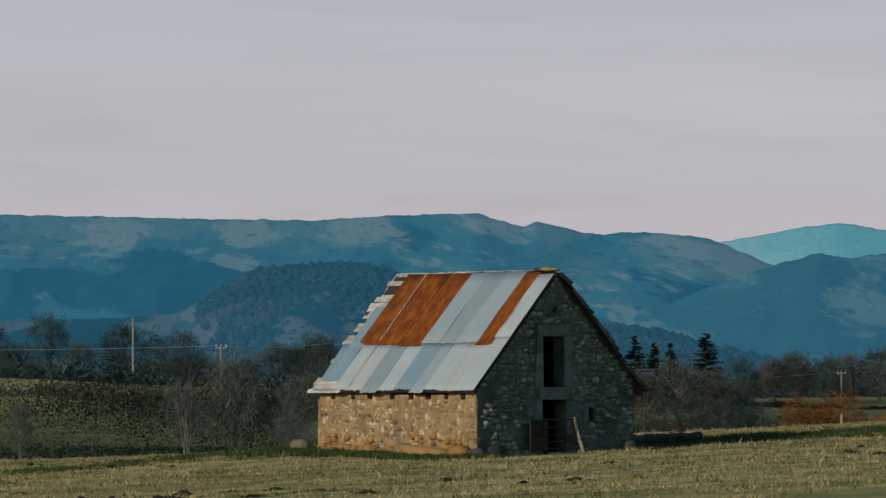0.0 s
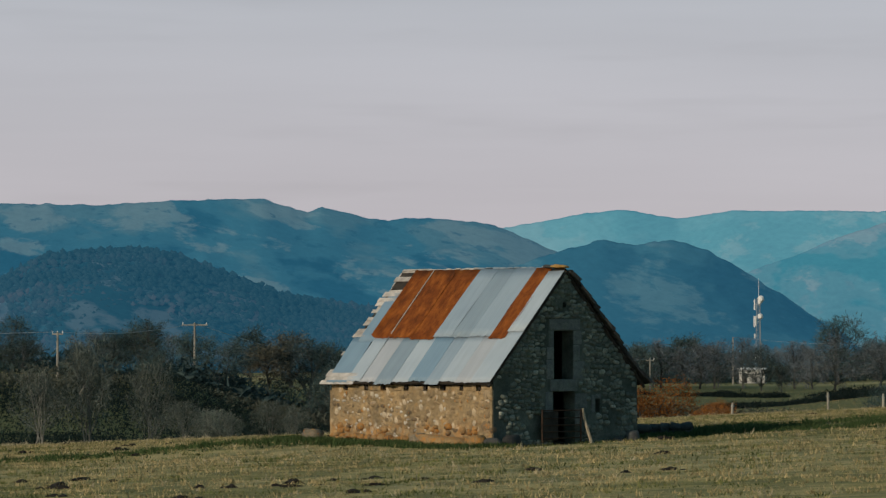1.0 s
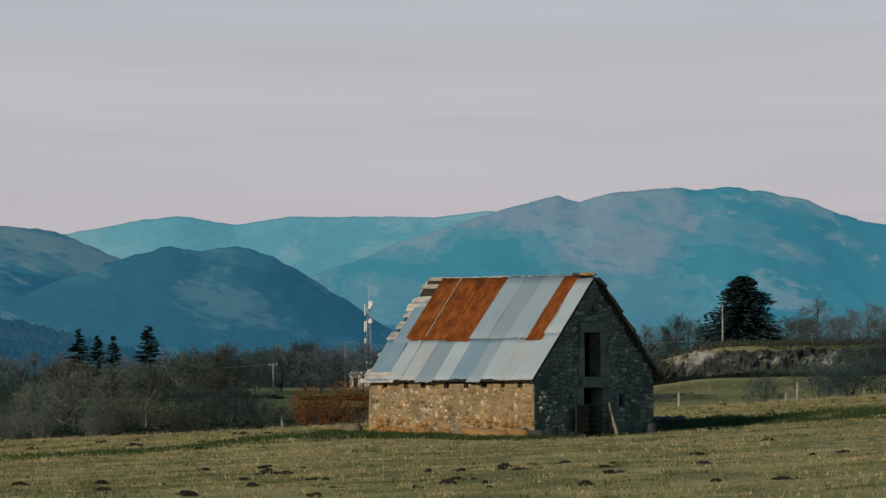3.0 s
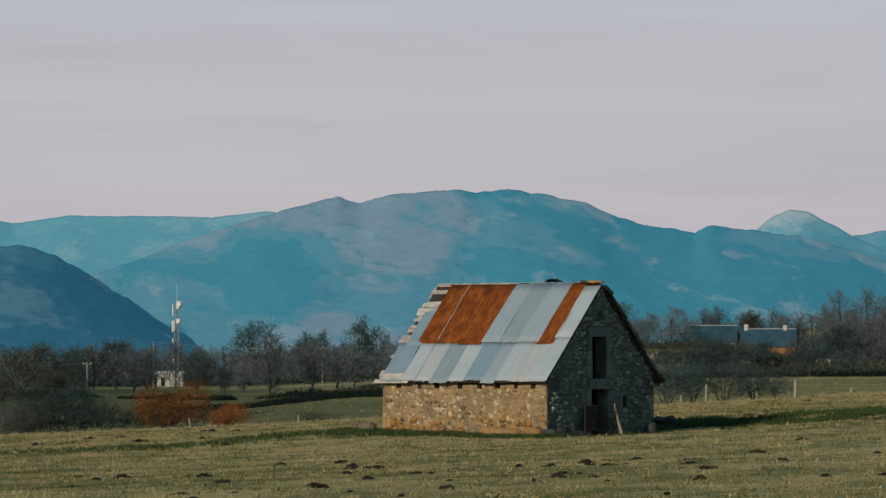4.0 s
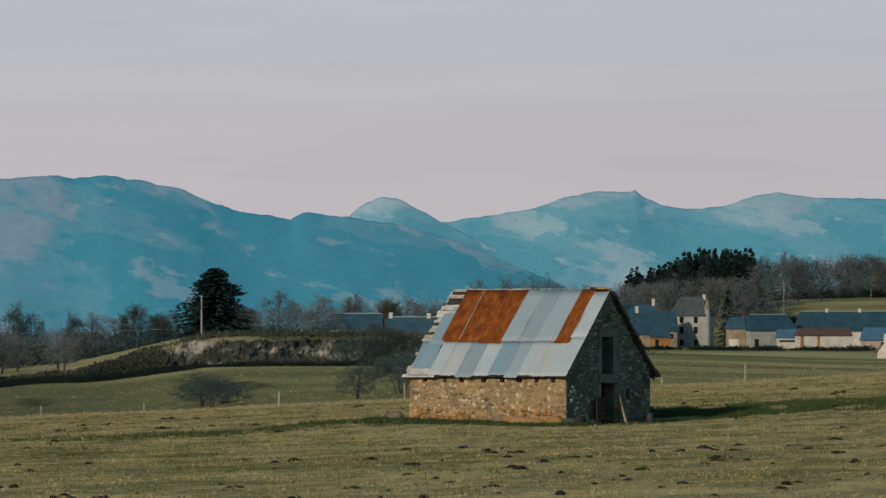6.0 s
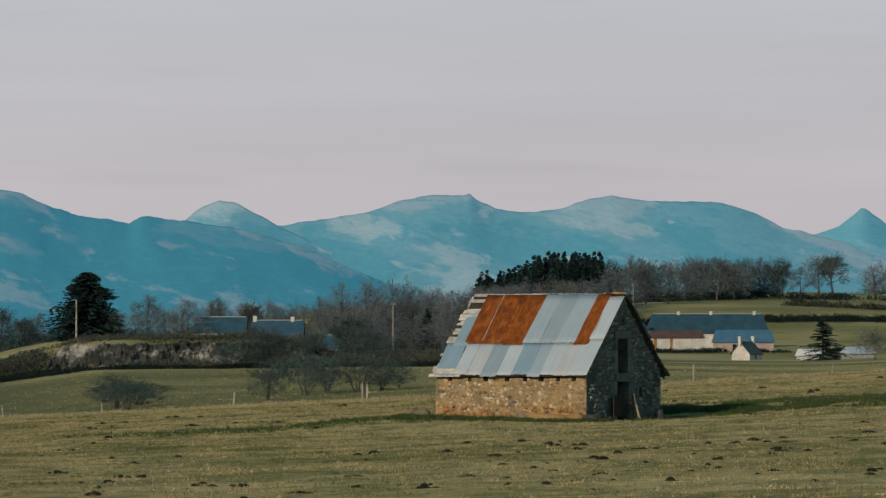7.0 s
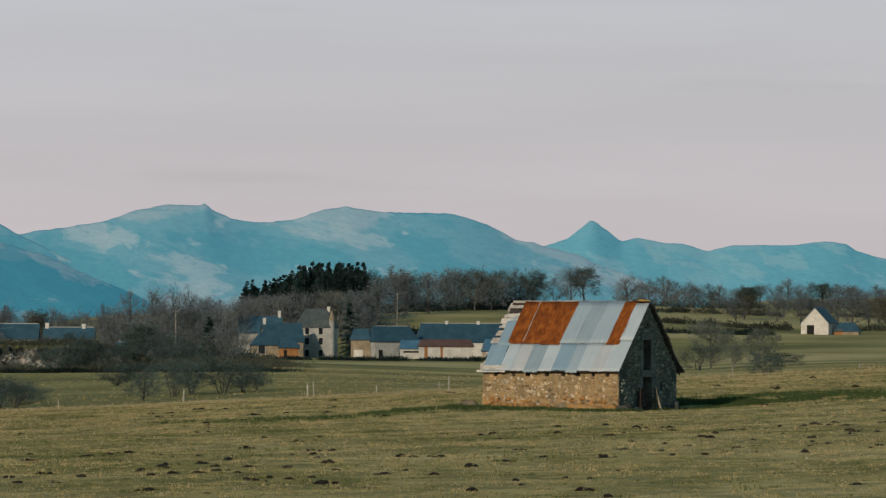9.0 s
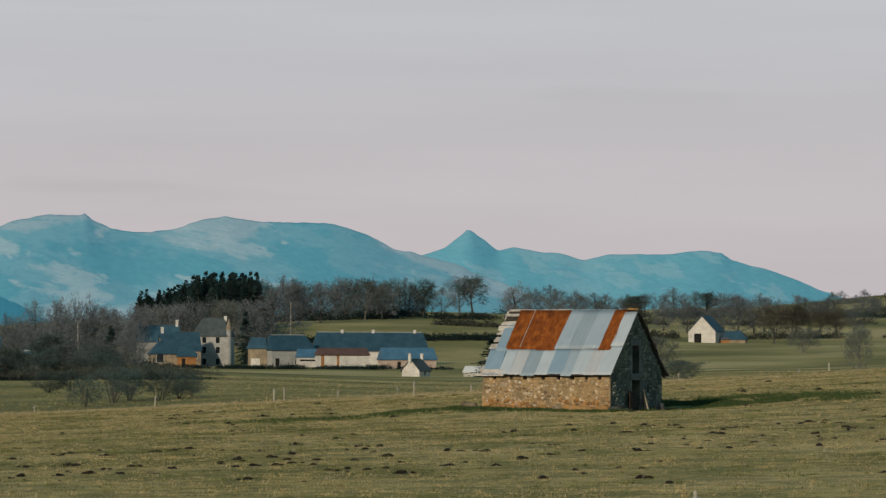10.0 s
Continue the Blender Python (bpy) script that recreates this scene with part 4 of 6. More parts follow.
def conifer(name, seed, spread=0.2, branches=330, bare=0.06, ragged=0.25, full=0.9):
    """A fir one metre high: boughs at all heights, hanging a little, thinning to a spire."""
    r = random.Random(seed)
    wood, fine = Strips(), Strips()
    wood.bar(Vector((0, 0, 0)), Vector((0, 0, 0.97)), 0.018, 0.002)
    for i in range(branches):
        u = r.random() ** 1.25
        an = r.uniform(0, 6.283)
        z = bare + (0.97 - bare) * u
        gap = 1 + ragged * 0.7 * noise.noise(Vector((math.cos(an) * 1.4, math.sin(an) * 1.4, z * 7 + seed)))
        reach = (spread * (1 - u) ** full * r.uniform(0.6, 1.12) + 0.008) * gap
        d = Vector((math.cos(an), math.sin(an), -0.30 + 0.75 * u)) * reach
        p = Vector((0, 0, z))
        side = Vector((-math.sin(an), math.cos(an), 0))
        for q in range(6):
            s = (q + 0.6) / 6
            base = p + d * s - Vector((0, 0, 0.10 * reach * s * s))
            for sg in (-1, 1):
                tip = (side * sg * r.uniform(0.3, 0.9) + d.normalized() * 0.8 + Vector((0, 0, r.uniform(-0.6, 0.3)))) * 0.052 * (1.25 - s * 0.5) * (1.1 - 0.55 * u)
                fine.blade(base, tip, Vector((0, 0, 1)) if r.random() < 0.5 else d.normalized(), 0.013)
        fine.blade(p, d * 1.06, side, 0.010)
    fine.blade(Vector((0, 0, 0.9)), Vector((0, 0, 0.1)), Vector((1, 0, 0)), 0.005)
    return name, wood.mesh("trunk", m_bark), fine.mesh("crown", m_needle)


def bush(name, seed, material, leaves=1500, size=0.03, wide=0.75):
    """A rounded leafy bush one metre high."""
    r = random.Random(seed)
    wood, fine = Strips(), Strips()
    lobes = [(Vector((r.uniform(-0.55, 0.55) * wide, r.uniform(-0.55, 0.55) * wide, r.uniform(0.3, 0.62))), r.uniform(0.22, 0.38)) for _ in range(11)]
    for c, s in lobes:
        wood.bar(Vector((c.x * 0.15, c.y * 0.15, 0)), c, 0.022, 0.006)
        for _ in range(leaves // len(lobes)):
            d = rnd_dir(r)
            p = c + d * s * r.uniform(0.55, 1.05)
            if p.z > 0.02:
                fine.blade(p, (d * 0.6 + rnd_dir(r)).normalized() * size * r.uniform(0.7, 1.6), rnd_dir(r), size * 0.45)
    top = max(v[2] for v in fine.v)
    for s in (wood, fine):
        s.v = [(x, y, z / top) for x, y, z in s.v]
    return name, wood.mesh("stem", m_bark), fine.mesh("foliage", material)


def plant(kind, x, y, top, wide, label, group, base_ratio, category="tree"):
    """Stand a copy of a kind at x, y so that it reaches the height top and spreads wide metres."""
    name, wood, fine = kind
    z = land(x, y) - 0.15
    h = max(1.2, top - z)
    if category == "tree":
        wide = min(wide * 1.15, 0.95 * h)
    ob = thing(name, label, category, pose(x, y, z, 0, 0, vr.uniform(0, 360)) @ Matrix.Diagonal((wide / (2 * base_ratio), wide / (2 * base_ratio), h, 1)), group)
    for nm, me in (("trunk" if "bush" not in name and "shrub" not in name else "stem", wood), ("crown" if "bush" not in name and "shrub" not in name else "foliage", fine)):
        o = new(nm, me)
        o.parent = ob
    return ob


OAKS = [broadleaf("bare_tree", 100 + k, m_bark, m_twig, 0.40, 0.06, 2500, 18) for k in range(4)]
ASHES = [broadleaf("bare_tree", 120 + k, m_bark, m_twig, 0.26, 0.26, 1700, 14) for k in range(3)]
PALES = [broadleaf("bare_tree", 140 + k, m_pale_bark, m_twig_pale, 0.42, 0.10, 2300, 18) for k in range(2)]
RUSTS = [broadleaf("bare_tree", 160 + k, m_bark, m_twig_rust, 0.30, 0.14, 1900, 16, leafy=0.3) for k in range(2)]
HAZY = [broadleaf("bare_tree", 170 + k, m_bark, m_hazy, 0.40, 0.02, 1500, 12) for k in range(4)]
THIN = [broadleaf("bare_shrub", 180 + k, m_pale_bark, m_twig_pale, 0.5, 0.05, 2200, 20, stems=5) for k in range(2)]
DARKS = [broadleaf("bare_shrub", 190 + k, m_bark, m_twig, 0.5, 0.04, 2000, 18, stems=5) for k in range(3)]
SPRUCE = [conifer("conifer", 200 + k, 0.20 + 0.02 * k, 170, 0.03) for k in range(4)]
BROAD_FIR = conifer("conifer", 230, 0.30, 1100, 0.02, 0.7, 0.62)
RATIO = {id(k): r for ks, r in ((OAKS, 0.36), (ASHES, 0.24), (PALES, 0.38), (RUSTS, 0.28), (HAZY, 0.36), (THIN, 0.5), (DARKS, 0.36), (SPRUCE, 0.15)) for k in ks}
RATIO[id(BROAD_FIR)] = 0.23


def stand(rows, kinds, label, group, category="tree"):
    for x, y, top, wide in rows:
        k = vr.choice(kinds)
        plant(k, x, y, top, wide, label, group, RATIO[id(k)], category)

stand((
    (-436, 263, 12.1, 5.6), (-430, 271, 10.4, 7.5), (-417, 271, 9.3, 8.9), (-441, 256, 10.7, 6.8), (-447, 315, 9.5, 8.8),
    (-464, 275, 7.9, 4.7), (-467, 288, 7.9, 4.8),
), OAKS, 'bare brown broadleaf tree on the dark bank', 'trees on the bank')
stand((
    (-350, 282, 3.0, 7.1), (-354, 292, 4.1, 6.5), (-359, 302, 4.1, 6.6), (-356, 305, 5.9, 7.3),
    (-338, 265, 1.6, 5.5),
), PALES, 'pale leafless tree in the hollow behind the pasture', 'trees in the hollow')
stand((
    (-475, 335, 8.5, 8.4), (-486, 353, 7.6, 9.5), (-497, 372, 9.2, 7.1), (-508, 389, 8.0, 8.2), (-504, 394, 6.2, 6.4),
), OAKS + RUSTS, 'dense bare brown tree beside the power poles', 'trees by the power poles')
stand((
    (-360, 315, 3.0, 5.9), (-358, 317, 1.5, 4.4), (-372, 288, 1.5, 4.4), (-579, 520, 7.6, 6.5), (-575, 524, 7.1, 6.5),
    (-582, 517, 6.3, 5.4),
), RUSTS + OAKS, 'bare tree with a few brown leaves in the hollow', 'trees in the hollow')
stand((
    (-501, 440, 6.5, 5.8), (-571, 513, 5.3, 5.4), (-589, 536, 6.0, 5.6), (-597, 557, 8.6, 9.1), (-601, 552, 6.6, 5.7),
    (-592, 561, 6.0, 4.6), (-549, 532, 5.8, 5.9), (-639, 640, 13.7, 11.2), (-676, 687, 8.4, 6.5), (-644, 662, 10.8, 5.7),
    (-607, 639, 14.6, 7.0), (-604, 642, 11.9, 5.6), (-768, 779, 7.4, 8.7), (-759, 788, 6.5, 8.7), (-755, 791, 8.4, 7.3),
    (-510, 500, 2.6, 2.7),
), OAKS + ASHES, 'bare grey tree at the edge of the low meadow', 'trees along the low meadow')
stand((
    (-601, 653, 12.2, 5.6), (-591, 661, 13.9, 6.2), (-593, 672, 11.5, 7.5), (-703, 776, 8.3, 7.8), (-699, 779, 6.9, 6.4),
    (-723, 760, 8.6, 7.1), (-639, 661, 10.9, 5.1), (-732, 753, 9.0, 7.1),
), ASHES + OAKS, 'tall thin bare tree along the low meadow', 'trees along the low meadow')
stand((
    (-542, 641, 12.3, 5.4), (-524, 629, 15.8, 7.0), (-540, 655, 12.4, 6.0), (-573, 704, 16.1, 8.9), (-587, 732, 15.8, 7.9),
    (-615, 773, 17.0, 8.2), (-609, 777, 16.1, 6.8), (-635, 821, 16.2, 8.5), (-631, 824, 16.9, 7.1),
), HAZY + RUSTS[:1], 'bare birch-like tree with rusty twig tips on the bank', 'trees above the quarry bank')
stand((
    (-562, 751, 20.4, 9.4), (-569, 770, 21.7, 10.2), (-608, 834, 23.9, 11.6), (-604, 837, 23.3, 10.2), (-614, 860, 20.7, 8.9),
    (-606, 805, 17.2, 8.5), (-641, 842, 16.3, 7.4), (-582, 821, 17.2, 8.5), (-664, 947, 21.3, 9.6), (-668, 944, 20.2, 8.0),
    (-688, 991, 21.9, 9.9), (-581, 822, 12.9, 5.7), (-525, 703, 11.9, 8.9), (-521, 706, 11.2, 7.6), (-532, 735, 10.8, 7.9),
    (-527, 738, 10.1, 6.5),
), HAZY + ASHES[:1], 'large bare tree among the village houses', 'trees round the village')
stand((
    (-712, 1035, 24.3, 13.7), (-706, 1038, 26.0, 11.9), (-700, 1043, 26.9, 13.7), (-694, 1046, 25.6, 10.2), (-658, 1012, 28.4, 20.1),
    (-652, 993, 22.3, 9.9),
), HAZY + PALES[:1], 'big bare round-crowned tree behind the village', 'trees behind the village')
stand((
    (-746, 1169, 34.4, 15.0), (-740, 1173, 33.5, 13.1), (-759, 1220, 36.2, 16.4), (-753, 1224, 36.3, 16.4), (-748, 1227, 34.4, 11.6),
    (-749, 1167, 32.5, 11.3), (-768, 1273, 33.0, 8.0), (-763, 1277, 32.6, 8.0),
), HAZY + PALES[:1], 'dense bare tree in the hilltop row', 'trees along the hilltop')
stand((
    (-796, 1338, 34.6, 9.2), (-791, 1342, 34.6, 8.2), (-785, 1345, 38.7, 12.3), (-781, 1348, 39.1, 11.3), (-743, 1313, 35.5, 17.9),
    (-786, 1404, 34.4, 8.4), (-781, 1408, 36.0, 10.5), (-773, 1413, 34.4, 12.6), (-765, 1418, 30.2, 16.8), (-754, 1425, 32.2, 14.7),
), HAZY + ASHES[:1], 'bare hilltop tree against the mountains', 'trees along the hilltop')
stand((
    (-770, 1390, 34.5, 10.5), (-761, 1395, 31.8, 18.9), (-753, 1400, 32.5, 10.5), (-744, 1406, 32.1, 14.7), (-731, 1413, 34.8, 18.8),
    (-721, 1420, 33.8, 13.1), (-711, 1429, 32.5, 11.6), (-705, 1433, 32.7, 11.6),
), HAZY + ASHES[:1], 'dense bare tree along the far field hedge', 'trees along the far hedge')
stand((
    (-623, 1253, 30.3, 15.3), (-577, 1187, 25.7, 13.7), (-594, 1235, 26.4, 9.4), (-608, 1285, 24.3, 11.6), (-603, 1288, 25.3, 9.7),
), HAZY + RUSTS[:1], 'bare brownish tree beyond the white barn', 'trees by the white barn')
stand((
    (-373, 695, 12.9, 9.6), (-364, 700, 10.9, 8.4), (-227, 512, 11.1, 4.8),
), PALES, "pale bare tree behind the pasture's edge", 'trees beyond the pasture')
stand((
    (-561, 466, 9.7, 5.2), (-559, 469, 8.5, 4.2), (-557, 471, 8.5, 4.0), (-552, 475, 10.2, 6.2),
), SPRUCE, 'slim dark spruce above the bare trees', 'spruces in the hollow')
stand((
    (-503, 583, 19.2, 14.5),
), [BROAD_FIR], 'broad dense dark evergreen on the bank', 'evergreens')
stand((
    (-478, 829, 11.0, 6.8), (-586, 819, 14.0, 4.6), (-654, 991, 20.0, 5.4),
), SPRUCE, 'dark fir tree beside the village', 'evergreens')
stand((
    (-115, 80, 0.5, 3.1), (-138, 100, -0.1, 2.6), (-141, 95, -1.2, 2.6), (-158, 83, 1.3, 2.3), (-137, 90, 0.4, 3.0),
    (-141, 95, -0.2, 3.1), (-132, 90, -0.3, 2.3),
), THIN, 'whitish leafless shrub just behind the pasture', 'pale shrubs', 'shrub')
stand((
    (-211, 263, 3.5, 6.6), (-215, 272, 3.1, 5.9), (-208, 269, 3.6, 6.2), (-210, 276, 2.4, 5.0), (-214, 285, 2.4, 4.2),
    (-203, 245, 1.9, 4.0), (-217, 236, 1.1, 6.4), (-215, 237, 0.4, 5.6), (-260, 290, -0.6, 6.9), (-264, 300, -0.8, 6.1),
    (-269, 333, 2.0, 5.5), (-267, 335, 2.8, 5.5),
), DARKS, 'dark leafless shrub in the low meadow', 'meadow shrubs', 'shrub')
stand((
    (-351, 650, 7.3, 8.0), (-345, 653, 7.3, 6.8), (-337, 658, 5.1, 9.1), (-189, 372, 4.6, 5.6), (-503, 1057, 16.1, 13.2),
    (-443, 793, 8.7, 10.5), (-346, 298, 1.5, 6.6), (-342, 301, 1.2, 5.8), (-340, 304, -0.6, 4.4), (-205, 223, 1.0, 5.1),
    (-387, 476, 2.1, 7.3), (-395, 496, 3.9, 8.4), (-389, 501, 3.0, 8.4), (-383, 507, 2.0, 6.5),
), DARKS + THIN, 'leafless shrub in the fields', 'field shrubs', 'shrub')
stand((
    (-272.4, 179.6, 6.1, 7.6), (-275.5, 176, 3.0, 6.0), (-268, 184, 3.6, 6.2),
), THIN, 'broad pale willow shrub standing in the dark hollow', 'willows', 'shrub')
# the conifer plantation on the rise behind the village
for k in range(96):
    u = vr.random()
    back = vr.uniform(0, 45)
    x, y = -756 + 34 * u + vr.uniform(-2, 2) - 0.52 * back, 1085 + 20 * u + 0.85 * back
    top = 27.5 + 6.0 * smoothstep(0.2, 0.5, u) + 0.03 * back + vr.uniform(-3.2, 1.0)
    kind = vr.choice(SPRUCE)
    plant(kind, x, y, top, vr.uniform(4.6, 7.0), "dark spruce in a dense plantation on the rise", "plantation spruces", 0.18)


def wood_belt(az0, az1, r0, r1, top0, top1, count, kinds, label, group, wide=(7, 11)):
    """A loose row of trees between two bearings, reaching to about the given heights."""
    for k in range(count):
        u = (k + vr.random()) / count
        a, d = radians(az0 + (az1 - az0) * u), r0 + (r1 - r0) * u + vr.uniform(-25, 25)
        kind = vr.choice(kinds)
        plant(kind, QX + d * math.sin(a), QY + d * math.cos(a), top0 + (top1 - top0) * u + vr.uniform(-2.2, 1.2), vr.uniform(*wide), label, group, RATIO[id(kind)])


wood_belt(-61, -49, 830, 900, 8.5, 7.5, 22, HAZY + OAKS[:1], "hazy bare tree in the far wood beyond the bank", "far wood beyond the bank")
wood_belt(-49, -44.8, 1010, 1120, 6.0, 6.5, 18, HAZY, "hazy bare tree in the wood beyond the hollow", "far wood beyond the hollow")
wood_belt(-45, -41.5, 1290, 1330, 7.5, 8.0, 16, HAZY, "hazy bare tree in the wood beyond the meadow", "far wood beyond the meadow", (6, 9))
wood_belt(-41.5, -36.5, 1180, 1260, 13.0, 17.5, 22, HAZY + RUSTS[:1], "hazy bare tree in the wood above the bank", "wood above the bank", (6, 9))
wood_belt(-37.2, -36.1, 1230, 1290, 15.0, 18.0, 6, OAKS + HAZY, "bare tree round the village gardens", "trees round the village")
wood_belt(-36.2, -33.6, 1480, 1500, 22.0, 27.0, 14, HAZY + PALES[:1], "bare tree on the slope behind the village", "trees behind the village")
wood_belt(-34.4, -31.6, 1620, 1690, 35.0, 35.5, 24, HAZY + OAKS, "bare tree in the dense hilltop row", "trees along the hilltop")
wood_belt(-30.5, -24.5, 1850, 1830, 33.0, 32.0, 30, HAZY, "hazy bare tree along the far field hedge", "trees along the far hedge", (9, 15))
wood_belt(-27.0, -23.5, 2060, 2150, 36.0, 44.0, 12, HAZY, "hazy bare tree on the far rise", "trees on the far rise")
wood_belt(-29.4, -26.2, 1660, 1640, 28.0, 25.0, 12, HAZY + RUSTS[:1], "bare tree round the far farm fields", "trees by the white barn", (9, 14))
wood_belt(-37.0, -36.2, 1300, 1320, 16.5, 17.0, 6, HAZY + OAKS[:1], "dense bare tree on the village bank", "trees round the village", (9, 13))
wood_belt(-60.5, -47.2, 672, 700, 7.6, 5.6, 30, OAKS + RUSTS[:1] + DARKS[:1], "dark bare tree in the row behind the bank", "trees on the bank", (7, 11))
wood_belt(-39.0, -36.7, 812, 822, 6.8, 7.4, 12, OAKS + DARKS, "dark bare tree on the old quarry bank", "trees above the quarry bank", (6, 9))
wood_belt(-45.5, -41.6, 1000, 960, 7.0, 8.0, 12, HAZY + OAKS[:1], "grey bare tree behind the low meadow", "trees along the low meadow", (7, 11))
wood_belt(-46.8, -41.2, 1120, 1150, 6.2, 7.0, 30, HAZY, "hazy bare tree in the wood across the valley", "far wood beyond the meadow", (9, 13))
stand((
    (-566, 704, 9.2, 6.5), (-556, 708, 8.6, 6.0), (-549, 716, 8.2, 5.5), (-541, 723, 9.0, 6.5), (-533, 726, 8.0, 5.5),
), HAZY + OAKS[:1], 'bare tree before the slate-roofed houses', 'trees above the quarry bank')

# the orange bush in the hollow, and the olive one left of it
ORANGE = bush("orange_bush", 300, m_orange, 8000, 0.022)
OLIVE = bush("brown_bush", 301, m_scrub_brown, 3600, 0.024)
plant(ORANGE, -314.5, 290.8, 1.1, 8.2, "rounded orange-brown leafy bush in the hollow behind the pasture", "", 0.5, "bush")
plant(ORANGE, -309, 295.5, -1.8, 6.0, "low orange-brown bush beside a larger one", "", 0.5, "bush")
plant(OLIVE, -300, 302, -3.0, 6.0, "dark green-brown bush beside the orange one", "", 0.5, "bush")
plant(OLIVE, -333, 272, -1.8, 8.0, "olive-brown thicket bush in the hollow", "", 0.5, "bush")
plant(OLIVE, -326, 280, -2.6, 7.0, "dark brown thicket bush in the hollow", "", 0.5, "bush")


def thicket(name, spots, material, count, size, label, seed):
    """Bramble and hedge growth over many spots (x, y, radius, height) as one mass of leaves."""
    r = np.random.RandomState(seed)
    spots = np.array(spots)
    pick = r.randint(0, len(spots), count)
    s = spots[pick]
    an, q = r.rand(count) * 6.283, np.sqrt(r.rand(count))
    x, y = s[:, 0] + np.cos(an) * q * s[:, 2], s[:, 1] + np.sin(an) * q * s[:, 2]
    ground = np.array([land(a, b) for a, b in zip(x, y)])
    z = ground + s[:, 3] * (1 - 0.75 * q ** 2) * r.rand(count) ** 0.6
    p = np.stack([x, y, z], 1)
    d = r.normal(size=(count, 3)) * size * 1.25
    e = r.normal(size=(count, 3)) * size * 0.28
    verts = np.stack([p - e, p + e, p + d], 1).reshape(-1, 3)
    me = bpy.data.meshes.new(name)
    me.vertices.add(count * 3)
    me.vertices.foreach_set("co", verts.ravel())
    me.loops.add(count * 3)
    me.loops.foreach_set("vertex_index", np.arange(count * 3))
    me.polygons.add(count)
    me.polygons.foreach_set("loop_start", np.arange(0, count * 3, 3))
    me.polygons.foreach_set("loop_total", np.full(count, 3))
    me.update()
    me.validate()
    me.materials.append(material)
    return tagged(new(name, me), label, "thicket", kind="stuff")


def polar(az, r):
    a = radians(az)
    return QX + r * math.sin(a), QY + r * math.cos(a)


def belt(az0, az1, r0, r1, n, radius, height, seed):
    """Spots strewn along a belt seen between two bearings."""
    q = random.Random(seed)
    out = []
    for k in range(n):
        u = q.random()
        x, y = polar(az0 + (az1 - az0) * u, r0 + (r1 - r0) * u + q.uniform(-1, 1) * radius)
        out.append((x, y, radius * q.uniform(0.6, 1.3), height * q.uniform(0.5, 1.25)))
    return out


# near-black scrub laid over the bank and hollow to stand for their shade
thicket("bramble_bank", belt(-62, -49.5, 430, 440, 60, 24, 0.6, 2) + belt(-50.5, -46.5, 510, 590, 40, 26, 0.7, 3) + belt(-50.5, -47, 600, 640, 30, 24, 0.6, 18) + belt(-51.5, -46, 630, 690, 60, 30, 0.6, 20), m_scrub, 120000, 0.20, "near-black scrub standing for the shade on the bank", 1)
thicket("brown_scrub", belt(-61, -49.5, 615, 640, 30, 7, 2.0, 4) + belt(-48.5, -44, 670, 720, 30, 12, 2.0, 5), m_scrub_brown, 26000, 0.3, "brown leafless scrub at the foot of the trees", 2)
# hedges of the low meadow, the quarry bank and the far fields
thicket("meadow_hedge", belt(-46.5, -41, 930, 850, 44, 3, 1.0, 6) + belt(-44.2, -40.6, 800, 790, 40, 5, 0.8, 61) + belt(-42.0, -36.0, 800, 800, 60, 4, 0.7, 7) + belt(-43.0, -41.0, 812, 814, 40, 11, 1.0, 22) + belt(-38.2, -36.3, 812, 814, 40, 11, 1.0, 23), m_scrub, 90000, 0.22, "dark hedge along the low meadow and bank", 3)
thicket("bank_growth", belt(-42.4, -40.6, 822, 822, 40, 7, 1.2, 8) + belt(-40.6, -36.2, 832, 830, 50, 6, 1.0, 24) + belt(-38.4, -36.2, 808, 808, 26, 6, 2.2, 25) + belt(-38.0, -35.4, 890, 930, 30, 10, 1.8, 9) + belt(-37, -35.2, 1060, 1090, 30, 10, 1.8, 19) + belt(-39.6, -36.6, 806, 808, 30, 4, 1.4, 21), m_scrub_brown, 90000, 0.24, "brown winter thicket along the quarry bank", 4)
thicket("village_hedge", belt(-36.2, -31.0, 1290, 1295, 50, 3, 1.1, 10) + belt(-34.0, -29.0, 1470, 1500, 150, 4, 2.0, 11) + belt(-34.5, -30, 1590, 1700, 60, 5, 2.4, 12), m_scrub, 46000, 0.36, "dark hedges round the village fields", 5)
thicket("far_hedge", belt(-31.5, -24.0, 1560, 1600, 50, 4, 2.2, 13) + belt(-30, -23, 1900, 2000, 50, 6, 3.5, 14) + belt(-26.5, -21, 2150, 2250, 60, 16, 4, 15) + belt(-31, -26, 1720, 1740, 30, 4, 2.2, 16), m_scrub_brown, 36000, 0.5, "far winter hedges across the fields", 6)


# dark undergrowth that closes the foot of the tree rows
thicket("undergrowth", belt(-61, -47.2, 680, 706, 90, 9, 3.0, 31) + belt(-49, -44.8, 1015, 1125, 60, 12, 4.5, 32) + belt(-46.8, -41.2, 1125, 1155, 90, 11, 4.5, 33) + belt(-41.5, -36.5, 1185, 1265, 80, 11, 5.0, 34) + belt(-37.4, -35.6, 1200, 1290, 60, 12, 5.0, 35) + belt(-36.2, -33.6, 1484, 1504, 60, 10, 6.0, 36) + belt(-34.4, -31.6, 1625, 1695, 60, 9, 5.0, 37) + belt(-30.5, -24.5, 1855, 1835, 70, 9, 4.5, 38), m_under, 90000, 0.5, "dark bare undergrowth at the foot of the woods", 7)


